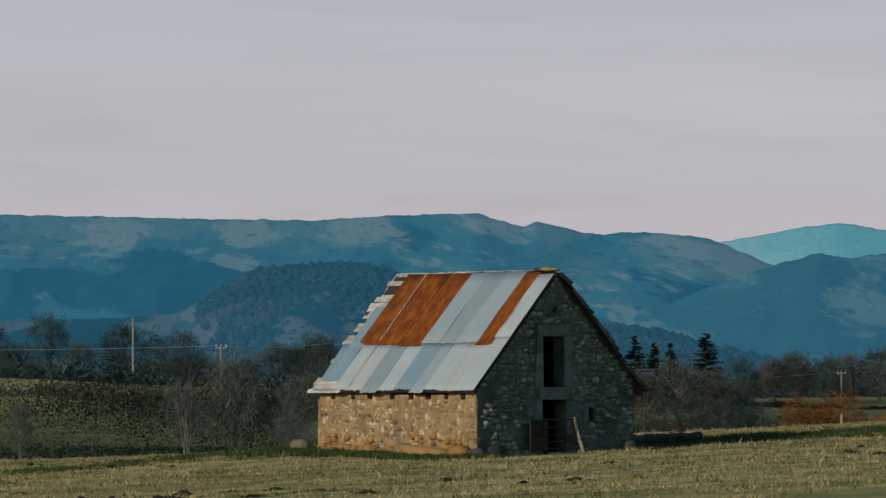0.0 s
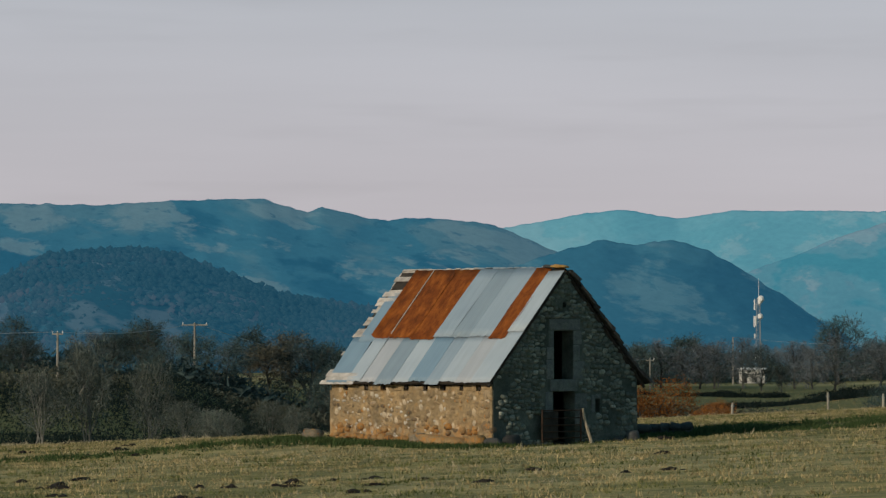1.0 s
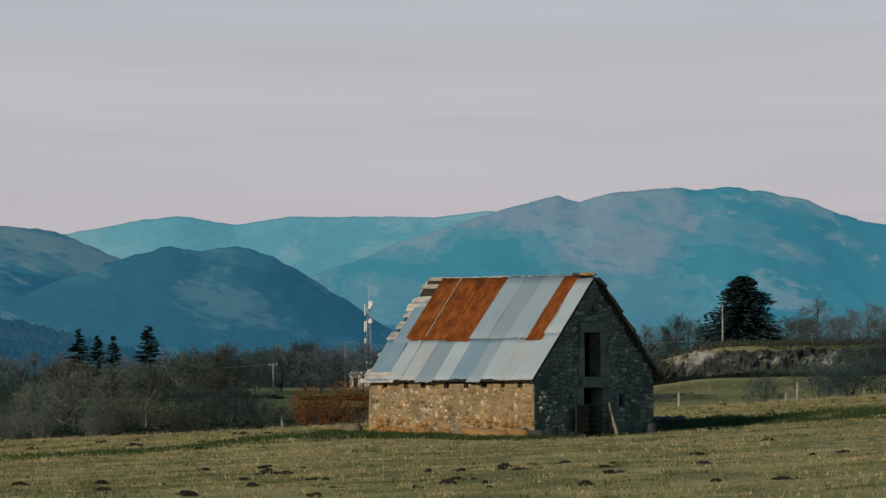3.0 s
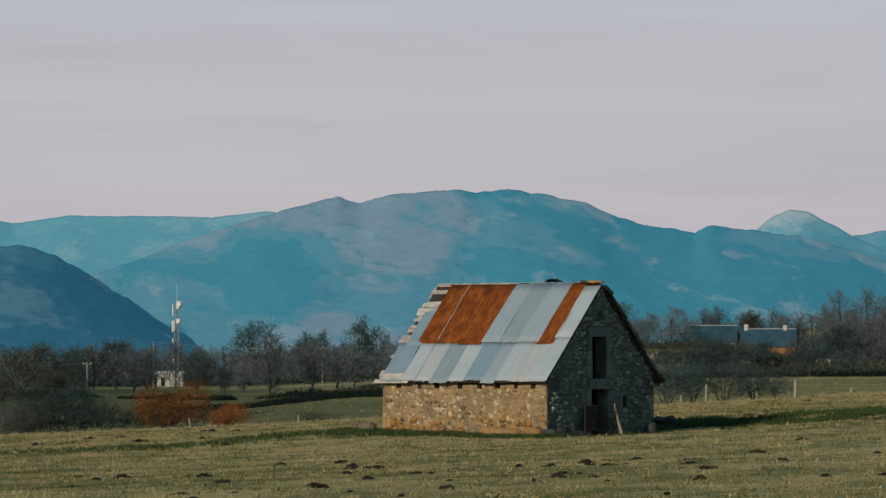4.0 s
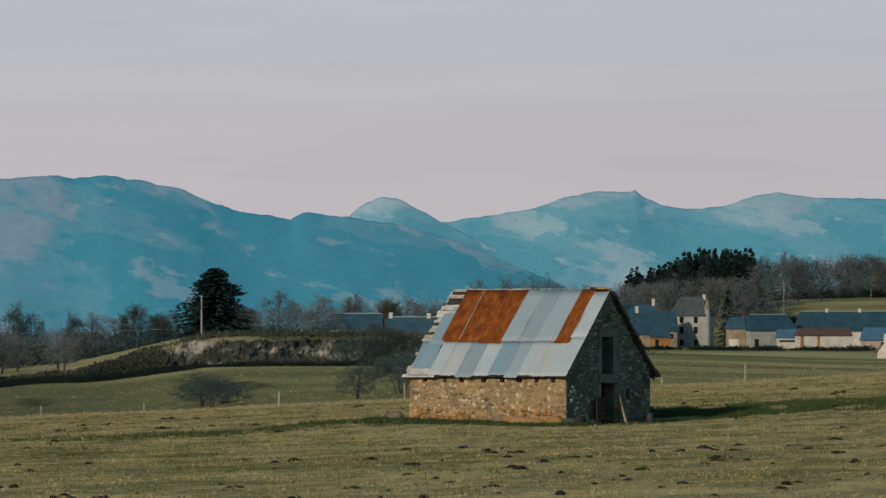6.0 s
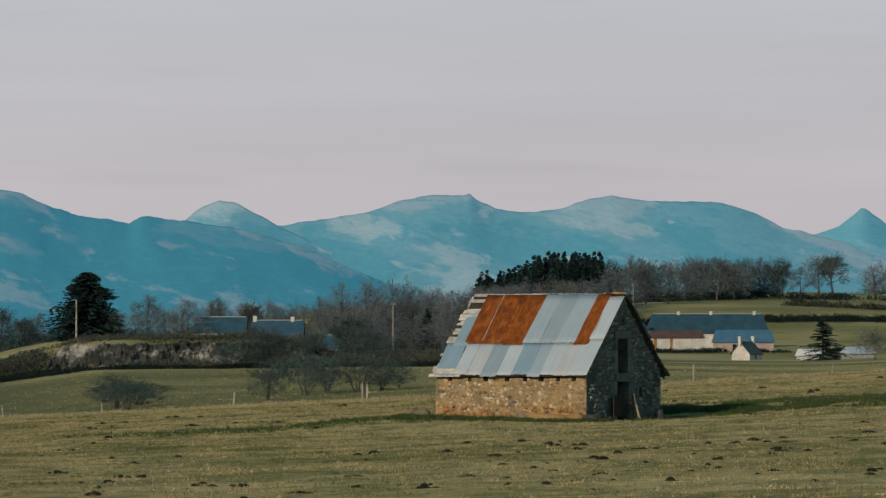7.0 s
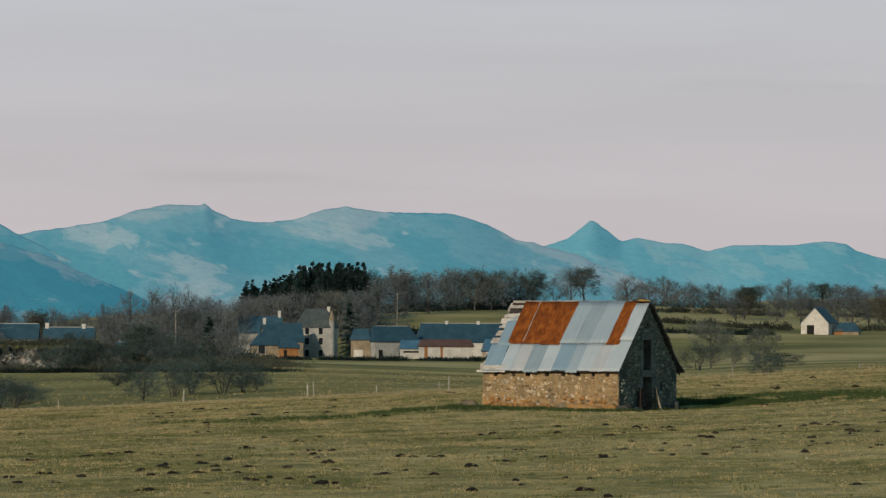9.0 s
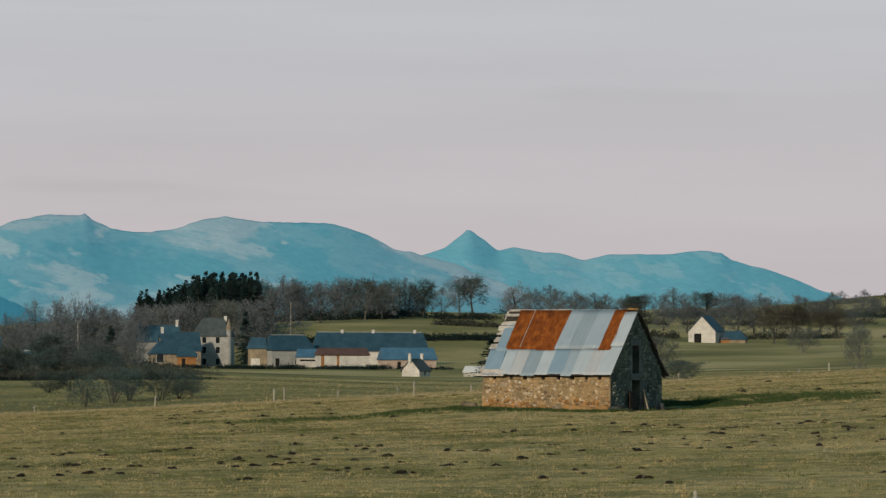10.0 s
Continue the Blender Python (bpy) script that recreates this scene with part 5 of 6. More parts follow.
# the bare rock of the old quarry in the bank
def rock_face(name, az0, az1, r, height, material, label):
    verts, faces, n, rows = [], [], 150, 9
    for j in range(rows):
        for i in range(n):
            az = az0 + (az1 - az0) * i / (n - 1)
            edge = r + 16 * noise.noise(Vector((az * 0.9, 0, 3)))
            x, y = polar(az, edge - 13 + 6.5 * (j / (rows - 1)) + 1.6 * noise.fractal(Vector((az * 9, j * 0.5, 2)), 0.8, 2.1, 4))
            foot = land(*polar(az, edge - 16)) - 0.4
            ends = smoothstep(0, 0.12, i / n) * (1 - smoothstep(0.88, 1, i / n))
            verts.append((x, y, foot + height * ends * (j / (rows - 1)) ** 0.8 + 0.5 * noise.fractal(Vector((az * 14, j * 0.8, 7)), 0.8, 2.1, 4)))
    for j in range(rows - 1):
        for i in range(n - 1):
            a = j * n + i
            faces.append((a, a + 1, a + n + 1, a + n))
    return tagged(from_lists(name, verts, faces, material), label, "rock", kind="structure")


m_rock = Mat("pale_quarry_rock", 0.95)
rock_col = m_rock.ramp(m_rock.noise(0.12, 6, 0.72), (0.42, (0.026, 0.031, 0.027)), (0.51, (0.075, 0.075, 0.062)), (0.59, (0.40, 0.375, 0.33)))
m_rock.color(m_rock.mix(0.7, rock_col, m_rock.ramp(m_rock.noise(2.5, 6, 0.7), (0.3, (0.5, 0.5, 0.5)), (0.7, (1.3, 1.3, 1.3))), "MULTIPLY")).bump(m_rock.noise(1.2, 6, 0.7), 1.0, 0.5)
rock_face("quarry_face", -41.0, -37.6, 822, 4.7, m_rock.m, "pale broken rock face of an old quarry bank")

# ---------------------------------------------------------------- buildings and poles
m_slate = varied("blue_slate_roof", (0.020, 0.058, 0.092), (0.038, 0.090, 0.132), 0.5, 4, 0.6, spread=0.12)
m_slate_grey = varied("grey_slate_roof", (0.045, 0.06, 0.066), (0.08, 0.098, 0.104), 0.5, 4, 0.7)
m_blue_tin = varied("blue_painted_tin_roof", (0.05, 0.13, 0.22), (0.08, 0.18, 0.28), 0.4, 4, 0.5)
m_brown_tin = varied("brown_tin_roof", (0.09, 0.05, 0.045), (0.14, 0.08, 0.065), 0.4, 4, 0.6)
m_wall_tan = varied("tan_stone_wall", (0.20, 0.165, 0.12), (0.34, 0.28, 0.20), 0.5, 3, 0.95)
m_wall_grey = varied("grey_rendered_wall", (0.26, 0.27, 0.27), (0.40, 0.40, 0.39), 0.4, 3, 0.95)
m_wall_white = varied("white_rendered_wall", (0.48, 0.46, 0.44), (0.66, 0.64, 0.60), 0.4, 3, 0.95)
m_wall_pink = varied("pinkish_block_wall", (0.40, 0.31, 0.26), (0.54, 0.43, 0.36), 0.4, 3, 0.95)
m_planks = varied("orange_stained_planks", (0.24, 0.11, 0.04), (0.38, 0.19, 0.07), 0.6, 5, 0.8)
m_pane = Mat("dark_window_glass", 0.1, 0, 0.5).color((0.012, 0.016, 0.02)).m
m_frame = Mat("white_painted_frame", 0.6).color((0.42, 0.42, 0.40)).m
# near-black panel colour that stands for the shade inside a doorway
m_door_dark = Mat("dark_open_doorway", 0.9).color((0.012, 0.012, 0.012)).m
m_steel = varied("galvanised_steel", (0.30, 0.31, 0.32), (0.45, 0.46, 0.47), 2, 12, 0.5, metal=0.3)
m_white = varied("white_plastic", (0.68, 0.68, 0.68), (0.82, 0.82, 0.82), 2, 12, 0.5)
m_pole = varied("grey_wooden_pole", (0.22, 0.20, 0.17), (0.38, 0.35, 0.30), 1, 12, 0.9)
m_post = varied("silver_fence_post", (0.26, 0.235, 0.19), (0.44, 0.40, 0.34), 2, 14, 0.9, spread=0.2)


def prism(bm, pts, y0, y1):
    """A slab with the outline pts in x, z between y0 and y1."""
    a = [bm.verts.new((x, y0, z)) for x, z in pts]
    b = [bm.verts.new((x, y1, z)) for x, z in pts]
    bm.faces.new(a)
    bm.faces.new(b[::-1])
    n = len(pts)
    for i in range(n):
        j = (i + 1) % n
        bm.faces.new((a[j], a[i], b[i], b[j]))
    bmesh.ops.recalc_face_normals(bm, faces=bm.faces)


def roof_bm(length, width, hw, hr, over=0.3, hip=0.0, thick=0.22):
    """Roof with its ridge along x; hip shortens the ridge at both ends."""
    bm = bmesh.new()
    L, W = length / 2 + over, width / 2 + over
    if not hip:
        drop = over * (hr - hw) / (width / 2)
        for side in (-1, 1):
            ring = [bm.verts.new((x, yy, zz)) for x in (-L, L) for yy, zz in ((side * W, hw - drop), (side * W, hw - drop - thick), (0, hr - thick), (0, hr))]
            for f in ((0, 1, 2, 3), (4, 7, 6, 5), (0, 3, 7, 4), (1, 5, 6, 2), (0, 4, 5, 1)):
                bm.faces.new([ring[i] for i in f])
        bmesh.ops.recalc_face_normals(bm, faces=bm.faces)
        return bm
    e = hw - over * (hr - hw) / (width / 2)
    ring = [(-L, -W, e), (L, -W, e), (L, W, e), (-L, W, e)]
    top = [bm.verts.new(c) for c in ring]
    low = [bm.verts.new((x * 0.985, y * 0.985, z - thick)) for x, y, z in ring]
    r0, r1 = bm.verts.new((-L + hip, 0, hr)), bm.verts.new((L - hip, 0, hr))
    for f in ((top[0], top[1], r1, r0), (top[2], top[3], r0, r1), (top[1], top[2], r1), (top[3], top[0], r0)):
        bm.faces.new(f)
    for i in range(4):
        j = (i + 1) % 4
        bm.faces.new((top[j], top[i], low[i], low[j]))
    bm.faces.new(low)
    bmesh.ops.recalc_face_normals(bm, faces=bm.faces)
    return bm


def house(name, label, x, y, turn, size, heights, wall_m, roof_m, hip=0.0, openings=(), chimneys=(), z=None, category="house", ridge_cap=False, group=""):
    """A gabled house; turn 0 lays its long front (local -y) square to the viewer. openings: x, z, w, h, kind on the front; kind 'd' door, 'w' window, 'g' a window in the right gable (x is then along the gable)."""
    length, width = size
    hw, hr = heights
    base = (land(x, y) if z is None else z) - 0.3
    ob = thing(name, label, category, pose(x, y, base, 0, 0, 33 + turn), group)
    bm = bmesh.new()
    box(bm, -length / 2, length / 2, -width / 2, width / 2, 0, hw)
    if not hip:
        for sx in (-1, 1):
            vs = [bm.verts.new((sx * length / 2, yy, zz)) for yy, zz in ((-width / 2, hw), (width / 2, hw), (0, hr - 0.15))]
            ws = [bm.verts.new((sx * (length / 2 - 0.4), yy, zz)) for yy, zz in ((-width / 2, hw), (width / 2, hw), (0, hr - 0.15))]
            bm.faces.new(vs)
            bm.faces.new(ws)
            for i in range(3):
                j = (i + 1) % 3
                bm.faces.new((vs[i], vs[j], ws[j], ws[i]))
        bmesh.ops.recalc_face_normals(bm, faces=bm.faces)
    part("wall", bm, wall_m, ob)
    rf = part("roof", roof_bm(length, width, hw, hr, 0.35, hip), roof_m, ob)
    if ridge_cap:
        bm = bmesh.new()
        rod(bm, (-length / 2 + hip, 0, hr + 0.03), (length / 2 - hip, 0, hr + 0.03), 0.09, 0.09, 5)
        part("ridge_cap", bm, m_frame, rf, "pale ridge flashing")
    for cx, ch in chimneys:
        bm = bmesh.new()
        box(bm, cx - 0.4, cx + 0.4, -0.35, 0.35, hr - 1.0, hr + ch, 0.03)
        box(bm, cx - 0.48, cx + 0.48, -0.43, 0.43, hr + ch - 0.25, hr + ch - 0.05)
        part("chimney", bm, m_wall_white, rf)
    for ox, oz, w, h, kind in openings:
        m = pose(length / 2, 0, 0, 0, 0, 90) if kind == "g" else pose(0, -width / 2, 0)
        bm = bmesh.new()
        if kind in "wg":
            for a, b, c, d in ((-w / 2 - 0.12, -w / 2, 0, h), (w / 2, w / 2 + 0.12, 0, h), (-w / 2 - 0.12, w / 2 + 0.12, h, h + 0.14), (-w / 2 - 0.18, w / 2 + 0.18, -0.14, 0)):
                box(bm, ox + a, ox + b, -0.08, 0.06, oz + c, oz + d)
            bmesh.ops.transform(bm, matrix=m, verts=bm.verts)
            win = part("window", bm, m_frame, ob)
            bm = bmesh.new()
            box(bm, ox - w / 2, ox + w / 2, -0.02, 0.04, oz, oz + h, 0, m)
            part("pane", bm, m_pane, win)
        else:
            box(bm, ox - w / 2, ox + w / 2, -0.04, 0.05, oz, oz + h, 0, m)
            part("door", bm, {"d": m_door_dark, "p": m_planks, "s": m_wall_white}[kind], ob)
    return ob


# the village on the far side of the low meadow
house("stone_house", "low stone house with a blue slate hip roof", -641, 927, 6, (7.6, 7.0), (4.6, 8.0), m_wall_tan, m_slate, 3.0, ((-1.2, 1.8, 1.9, 2.3, "w"), (-2.6, 0.6, 0.8, 1.0, "w")))
house("timber_barn", "small barn with orange plank front under slate", -635, 929.6, 6, (5.2, 6.0), (3.8, 6.4), m_planks, m_slate, 1.0, ((-1.0, 0.2, 1.0, 2.6, "d"),))
house("village_house", "long old house with slate roof and dormers", -648, 946, 12, (11.0, 8.0), (5.5, 10.3), m_wall_tan, m_slate, 0.0, ((1.5, 2.8, 1.0, 1.5, "w"), (4.0, 2.8, 1.0, 1.5, "w"), (-2, 2.8, 1.0, 1.5, "w")), ((-5.0, 1.4),))
house("village_house", "back house with a dark blue slate roof", -660, 953, 0, (12.0, 8.0), (8.0, 12.3), m_wall_grey, m_slate, 0.0, (), ((5.5, 1.6),))
manor = house("manor_house", "tall grey manor house with steep slate hip roof", -646, 961, -14, (10.2, 9.0), (9.4, 14.2), m_wall_grey, m_slate_grey, 2.2, ((-1.6, 6.9, 1.2, 1.8, "w"), (2.4, 6.9, 1.2, 1.8, "w"), (-1.6, 4.0, 1.2, 1.9, "w"), (2.4, 4.0, 1.2, 1.9, "w"), (-1.6, 0.7, 1.2, 1.8, "w"), (2.4, 0.7, 1.2, 1.8, "w")), ((3.6, 0.6),))
bm = bmesh.new()
rod(bm, (5.5, -3.9, 0), (5.5, -3.9, 10.9), 0.8, 0.78, 12)
turret = part("turret", bm, m_wall_grey, manor, "round stone corner turret")
bm = bmesh.new()
rod(bm, (5.5, -3.9, 10.8), (5.5, -3.9, 14.0), 1.0, 0.05, 12)
part("turret_roof", bm, m_wall_tan, turret, "pointed conical roof")
bm = bmesh.new()
box(bm, -8.5, -4.0, -8.2, -4.8, 0, 2.8)
part("porch_wall", bm, m_wall_white, manor, "white garden wall of the porch")
bm = bmesh.new()
box(bm, -9.5, -3.2, -8.6, -4.6, 5.0, 5.2)
for px in (-9.2, -6.4, -3.5):
    rod(bm, (px, -8.4, 0), (px, -8.4, 5.0), 0.12, 0.12, 5)
part("pergola", bm, m_steel, manor, "pale pergola frame")
house("farm_barn", "big barn with tan gable and slate roof", -617, 955, 22, (13.5, 9.0), (5.2, 9.2), m_wall_grey, m_slate, 1.6, ((-5.0, 0.3, 1.2, 2.2, "d"), (1.0, 0.3, 1.0, 1.8, "d"), (4.5, 1.0, 1.0, 1.2, "w")), ridge_cap=True)
house("farm_shed", "end shed with a tan rendered front and white door", -623.2, 949, -4, (5.4, 4.0), (6.0, 8.6), m_wall_tan, m_slate, 1.0, ((-0.6, 0.2, 2.6, 2.4, "s"),))
house("long_barn", "very long low barn with a dark slate roof", -604, 979, 3, (33.0, 11.0), (4.6, 9.6), m_wall_white, m_slate, 1.5, ((6, 0.3, 2.6, 3.0, "d"), (11, 0.3, 2.6, 3.0, "d")), ((-8, 0.7), (1, 0.7), (13, 0.7)), ridge_cap=True)
house("garage_shed", "white-walled shed with a brown tin roof", -589, 939, 10, (14.0, 6.5), (4.2, 5.9), m_wall_white, m_brown_tin, 0.4, ((-1.8, 0.1, 0.7, 3.8, "p"), (-6.2, 0.1, 0.9, 3.8, "p")))
house("lean_to_shed", "low shed with a blue tin roof", -604, 946, 4, (7.0, 6.0), (3.4, 5.4), m_wall_white, m_blue_tin, 0.4, ((0, 1.9, 6.0, 0.5, "d"),))
house("tin_shed", "pinkish shed with a bright blue tin roof", -569, 941, 8, (15.0, 8.0), (3.2, 6.2), m_wall_pink, m_blue_tin, 0.4, ((-3, 0.2, 1.0, 2.1, "d"),))
house("cottage", "small cottage with white gable and slate roof", -522, 866, 62, (6.6, 5.0), (2.2, 5.0), m_wall_white, m_slate_grey, 0.0, ((0.0, 0.6, 0.8, 1.0, "w"),), ((-3.7, 1.3), (3.7, 1.3)))
house("white_barn", "white barn with steep slate roof and open door", -605, 1194, -113, (10.0, 9.2), (4.2, 9.0), m_wall_white, m_slate, 0.0, ((0, 0.2, 1, 1, "d"),))
house("farm_lean_to", "lean-to with slate roof beside the white barn", -597.0, 1198, -12, (8.0, 6.0), (1.8, 4.2), m_wall_tan, m_slate, 2.0, ((-2.6, 0.1, 3.0, 1.8, "p"),))
house("pale_roofed_shed", "low shed with a pale tin roof by the fir", -507, 872, 0, (7.0, 6.0), (1.6, 3.0), m_wall_white, m_white, 0.6, ())
house("pale_roofed_shed", "low shed with a pale blue-grey tin roof", -497, 878, 20, (6.5, 6.0), (1.8, 3.2), m_wall_grey, m_zinc_white, 0.3, ())
house("field_shed", "small white shed at the meadow's far edge", -684, 933, 2, (6.0, 4.0), (2.6, 3.4), m_wall_white, m_zinc_white, 0.3, ((0, 0.2, 1.2, 1.9, "d"),))
house("slate_house", "house with a long dark slate roof above the bank", -568.5, 712, 0, (11.5, 7.0), (2.2, 5.4), m_wall_grey, m_slate, 0.0, (), (), ridge_cap=True)
house("slate_house", "house with orange plank porch above the bank", -557.5, 719, 0, (11.5, 7.0), (2.6, 6.0), m_planks, m_slate, 0.0, ((-2.3, 0.8, 1.0, 1.2, "w"),), ((-5.2, 1.0), (3.4, 0.8)), ridge_cap=True)
house("slate_house", "small house with a slate roof above the bank", -545.5, 726, -10, (6.0, 6.0), (2.4, 5.0), m_wall_white, m_slate, 0.6, ((1.2, 0.8, 0.9, 1.5, "w"),), (), ridge_cap=True)
# the open door in the gable of the white barn, a panel coloured as inner shade
wb = bpy.data.objects["white_barn"]
bm = bmesh.new()
box(bm, -0.08, 0.04, -1.2, 1.2, 0.2, 3.2, 0, pose(5.0, -1.4, 0))
part("gable_door", bm, m_door_dark, wb, "near-black panel for the shade inside the open doorway")


def power_pole(x, y, top, arm=1.6, label="grey wooden power pole with a crossarm", turn=40, z=None):
    base = land(x, y) - 0.2
    ob = thing("power_pole", label, "pole", pose(x, y, base, 0, 0, turn), "power poles")
    h = top - base
    bm = bmesh.new()
    rod(bm, (0, 0, 0), (0, 0, h), 0.19, 0.13, 8)
    part("shaft", bm, m_pole, ob)
    if arm:
        bm = bmesh.new()
        box(bm, -arm / 2, arm / 2, -0.06, 0.06, h - 0.35, h - 0.2, 0.01)
        part("crossarm", bm, m_pole, ob)
        for k in (-0.46, 0.0, 0.46):
            bm = bmesh.new()
            rod(bm, (k * arm, 0, h - 0.2), (k * arm, 0, h + 0.12), 0.07, 0.05, 6)
            part("insulator", bm, m_white, ob)
    return Vector((x, y, top))


P = [power_pole(-424.8, 269, 10.3, 0), power_pole(-377.5, 250.5, 6.3, 1.4), power_pole(-424, 306.5, 7.9, 3.6), power_pole(-571, 524, 2.9, 1.6), power_pole(-506.5, 403, 1.8, 2.0), power_pole(-476.6, 547.2, 13.0, 0), power_pole(-607, 628, 6.2, 2.8), power_pole(-701, 1091.7, 24.0, 0), power_pole(-593, 814, 15.0, 1.2), power_pole(-640, 610, 7.5, 0)]


def wire(points, sag, radius=0.018):
    cv = bpy.data.curves.new("power_line", "CURVE")
    cv.dimensions, cv.bevel_depth, cv.bevel_resolution = "3D", radius, 1
    for a, b in zip(points, points[1:]):
        sp = cv.splines.new("POLY")
        sp.points.add(16)
        for i in range(17):
            u = i / 16
            q = a.lerp(b, u)
            sp.points[i].co = (q.x, q.y, q.z - sag * 4 * u * (1 - u), 1)
    cv.materials.append(m_steel)
    return tagged(new("power_line", cv), "thin pale overhead line between the poles", "cable")


wire([Vector((-410, 190, 6.9)), P[1], P[2], P[4], P[3]], 0.7, 0.03)
wire([P[9], P[6], Vector((-560, 700, 10))], 0.8, 0.02)

# lattice mast with aerials and its hut
mast = thing("lattice_mast", "grey steel lattice radio mast with white aerials", "mast", pose(-648, 625, land(-648, 625) - 0.2))
H = 18.4
for k in range(3):
    an = 2.0944 * k
    bm = bmesh.new()
    rod(bm, (0.75 * math.cos(an), 0.75 * math.sin(an), 0), (0.4 * math.cos(an), 0.4 * math.sin(an), H), 0.075, 0.05, 5)
    part("leg", bm, m_steel, mast)
for j in range(16):
    bm = bmesh.new()
    z0, z1 = H * j / 16, H * (j + 1) / 16
    for k in range(3):
        a0, a1 = 2.0944 * k, 2.0944 * (k + 1)
        q0, q1 = 0.75 - 0.35 * z0 / H, 0.75 - 0.35 * z1 / H
        rod(bm, (q0 * math.cos(a0), q0 * math.sin(a0), z0), (q1 * math.cos(a1), q1 * math.sin(a1), z1), 0.035, 0.035, 4)
        rod(bm, (q1 * math.cos(a0), q1 * math.sin(a0), z1), (q1 * math.cos(a1), q1 * math.sin(a1), z1), 0.03, 0.03, 4)
    part("brace", bm, m_steel, mast)
bm = bmesh.new()
rod(bm, (0, 0, H - 0.4), (0, 0, H + 4.2), 0.06, 0.03, 5)
part("spike", bm, m_white, mast)
for x, y, z, h in ((-0.9, -0.3, H - 2.6, 2.4), (-1.0, -0.3, H - 6.2, 2.4), (-0.3, -0.5, H - 6.0, 2.2), (-1.0, -0.2, H - 8.6, 1.0), (-0.8, -0.2, H - 13.0, 0.9)):
    bm = bmesh.new()
    box(bm, x - 0.16, x + 0.16, y - 0.12, y + 0.12, z, z + h, 0.03)
    rod(bm, (x, y, z + h / 2), (0, 0, z + h / 2), 0.04, 0.04, 4)
    part("panel_aerial", bm, m_white, mast)
for x, z, r in ((1.5, H - 0.2, 0.75), (1.2, H - 0.9, 0.5), (1.3, H - 3.9, 0.65)):
    bm = bmesh.new()
    rod(bm, (x - 0.1, -0.7, z), (x + 0.1, -1.1, z), r, r * 0.7, 12)
    rod(bm, (x, -0.7, z), (0, 0, z), 0.05, 0.05, 4)
    part("dish", bm, m_white, mast)
bm = bmesh.new()
for k in range(6):
    a0, a1 = 1.0472 * k, 1.0472 * (k + 1)
    rod(bm, (1.2 * math.cos(a0), 1.2 * math.sin(a0), 8.0), (1.2 * math.cos(a1), 1.2 * math.sin(a1), 8.0), 0.05, 0.05, 4)
    rod(bm, (1.2 * math.cos(a0), 1.2 * math.sin(a0), 8.0), (0.5 * math.cos(a0), 0.5 * math.sin(a0), 9.0), 0.04, 0.04, 4)
part("platform", bm, m_steel, mast)
hut = house("equipment_hut", "white equipment hut at the mast's foot", -651.5, 626.5, 6, (5.6, 2.6), (3.4, 3.7), m_wall_white, m_white, 0.2, ((-1.5, 0.4, 0.9, 2.0, "d"),), category="hut")

# parked car on the lane
car = thing("car", "dark parked hatchback on the lane by the trees", "car", pose(-592, 622, land(-592, 622), 0, 0, 40))
m_car = Mat("dark_car_paint", 0.3, 0.2, 0.5).color((0.03, 0.035, 0.04)).m
m_tyre = Mat("black_rubber", 0.9).color((0.015, 0.015, 0.015)).m
bm = bmesh.new()
prism(bm, ((-2.05, 0.35), (2.05, 0.35), (2.1, 0.7), (1.95, 0.86), (0.95, 0.95), (-1.75, 0.98), (-2.05, 0.85)), -0.82, 0.82)
part("body", bm, m_car, car)
bm = bmesh.new()
prism(bm, ((-1.75, 0.97), (0.95, 0.94), (0.3, 1.42), (-1.25, 1.46)), -0.72, 0.72)
cabin = part("cabin", bm, m_car, car)
bm = bmesh.new()
prism(bm, ((-1.5, 1.0), (0.75, 0.98), (0.25, 1.36), (-1.15, 1.39)), -0.74, 0.74)
part("window", bm, m_pane, cabin)
for wx in (-1.3, 1.3):
    for wy in (-0.78, 0.78):
        bm = bmesh.new()
        rod(bm, (wx, wy - 0.1, 0.31), (wx, wy + 0.1, 0.31), 0.31, 0.31, 14)
        wheel = part("wheel", bm, m_tyre, car)
        bm = bmesh.new()
        rod(bm, (wx, wy - 0.108, 0.31), (wx, wy + 0.108, 0.31), 0.18, 0.18, 12)
        part("rim", bm, m_steel, wheel)

# fence posts along the pasture's far edge and one by the near fence
POSTS = ((-111.8, 103.2, 0.95), (-99.9, 104, 1.1), (-89.8, 107, 1.1), (-79.9, 92.8, 1.15), (-67.8, 93, 1.2), (-60.7, 92.7, 1.15), (-53.1, 93.8, 1.2), (-89.8, 117.4, 0.9), (-85.3, 120, 0.95), (-79.8, 123.2, 0.95), (-59.7, 123.3, 0.95), (-50.8, 128.4, 0.8), (-48.5, 129.5, 1.2), (-118, 99, 1.0), (69.3, -124.1, 1.7))
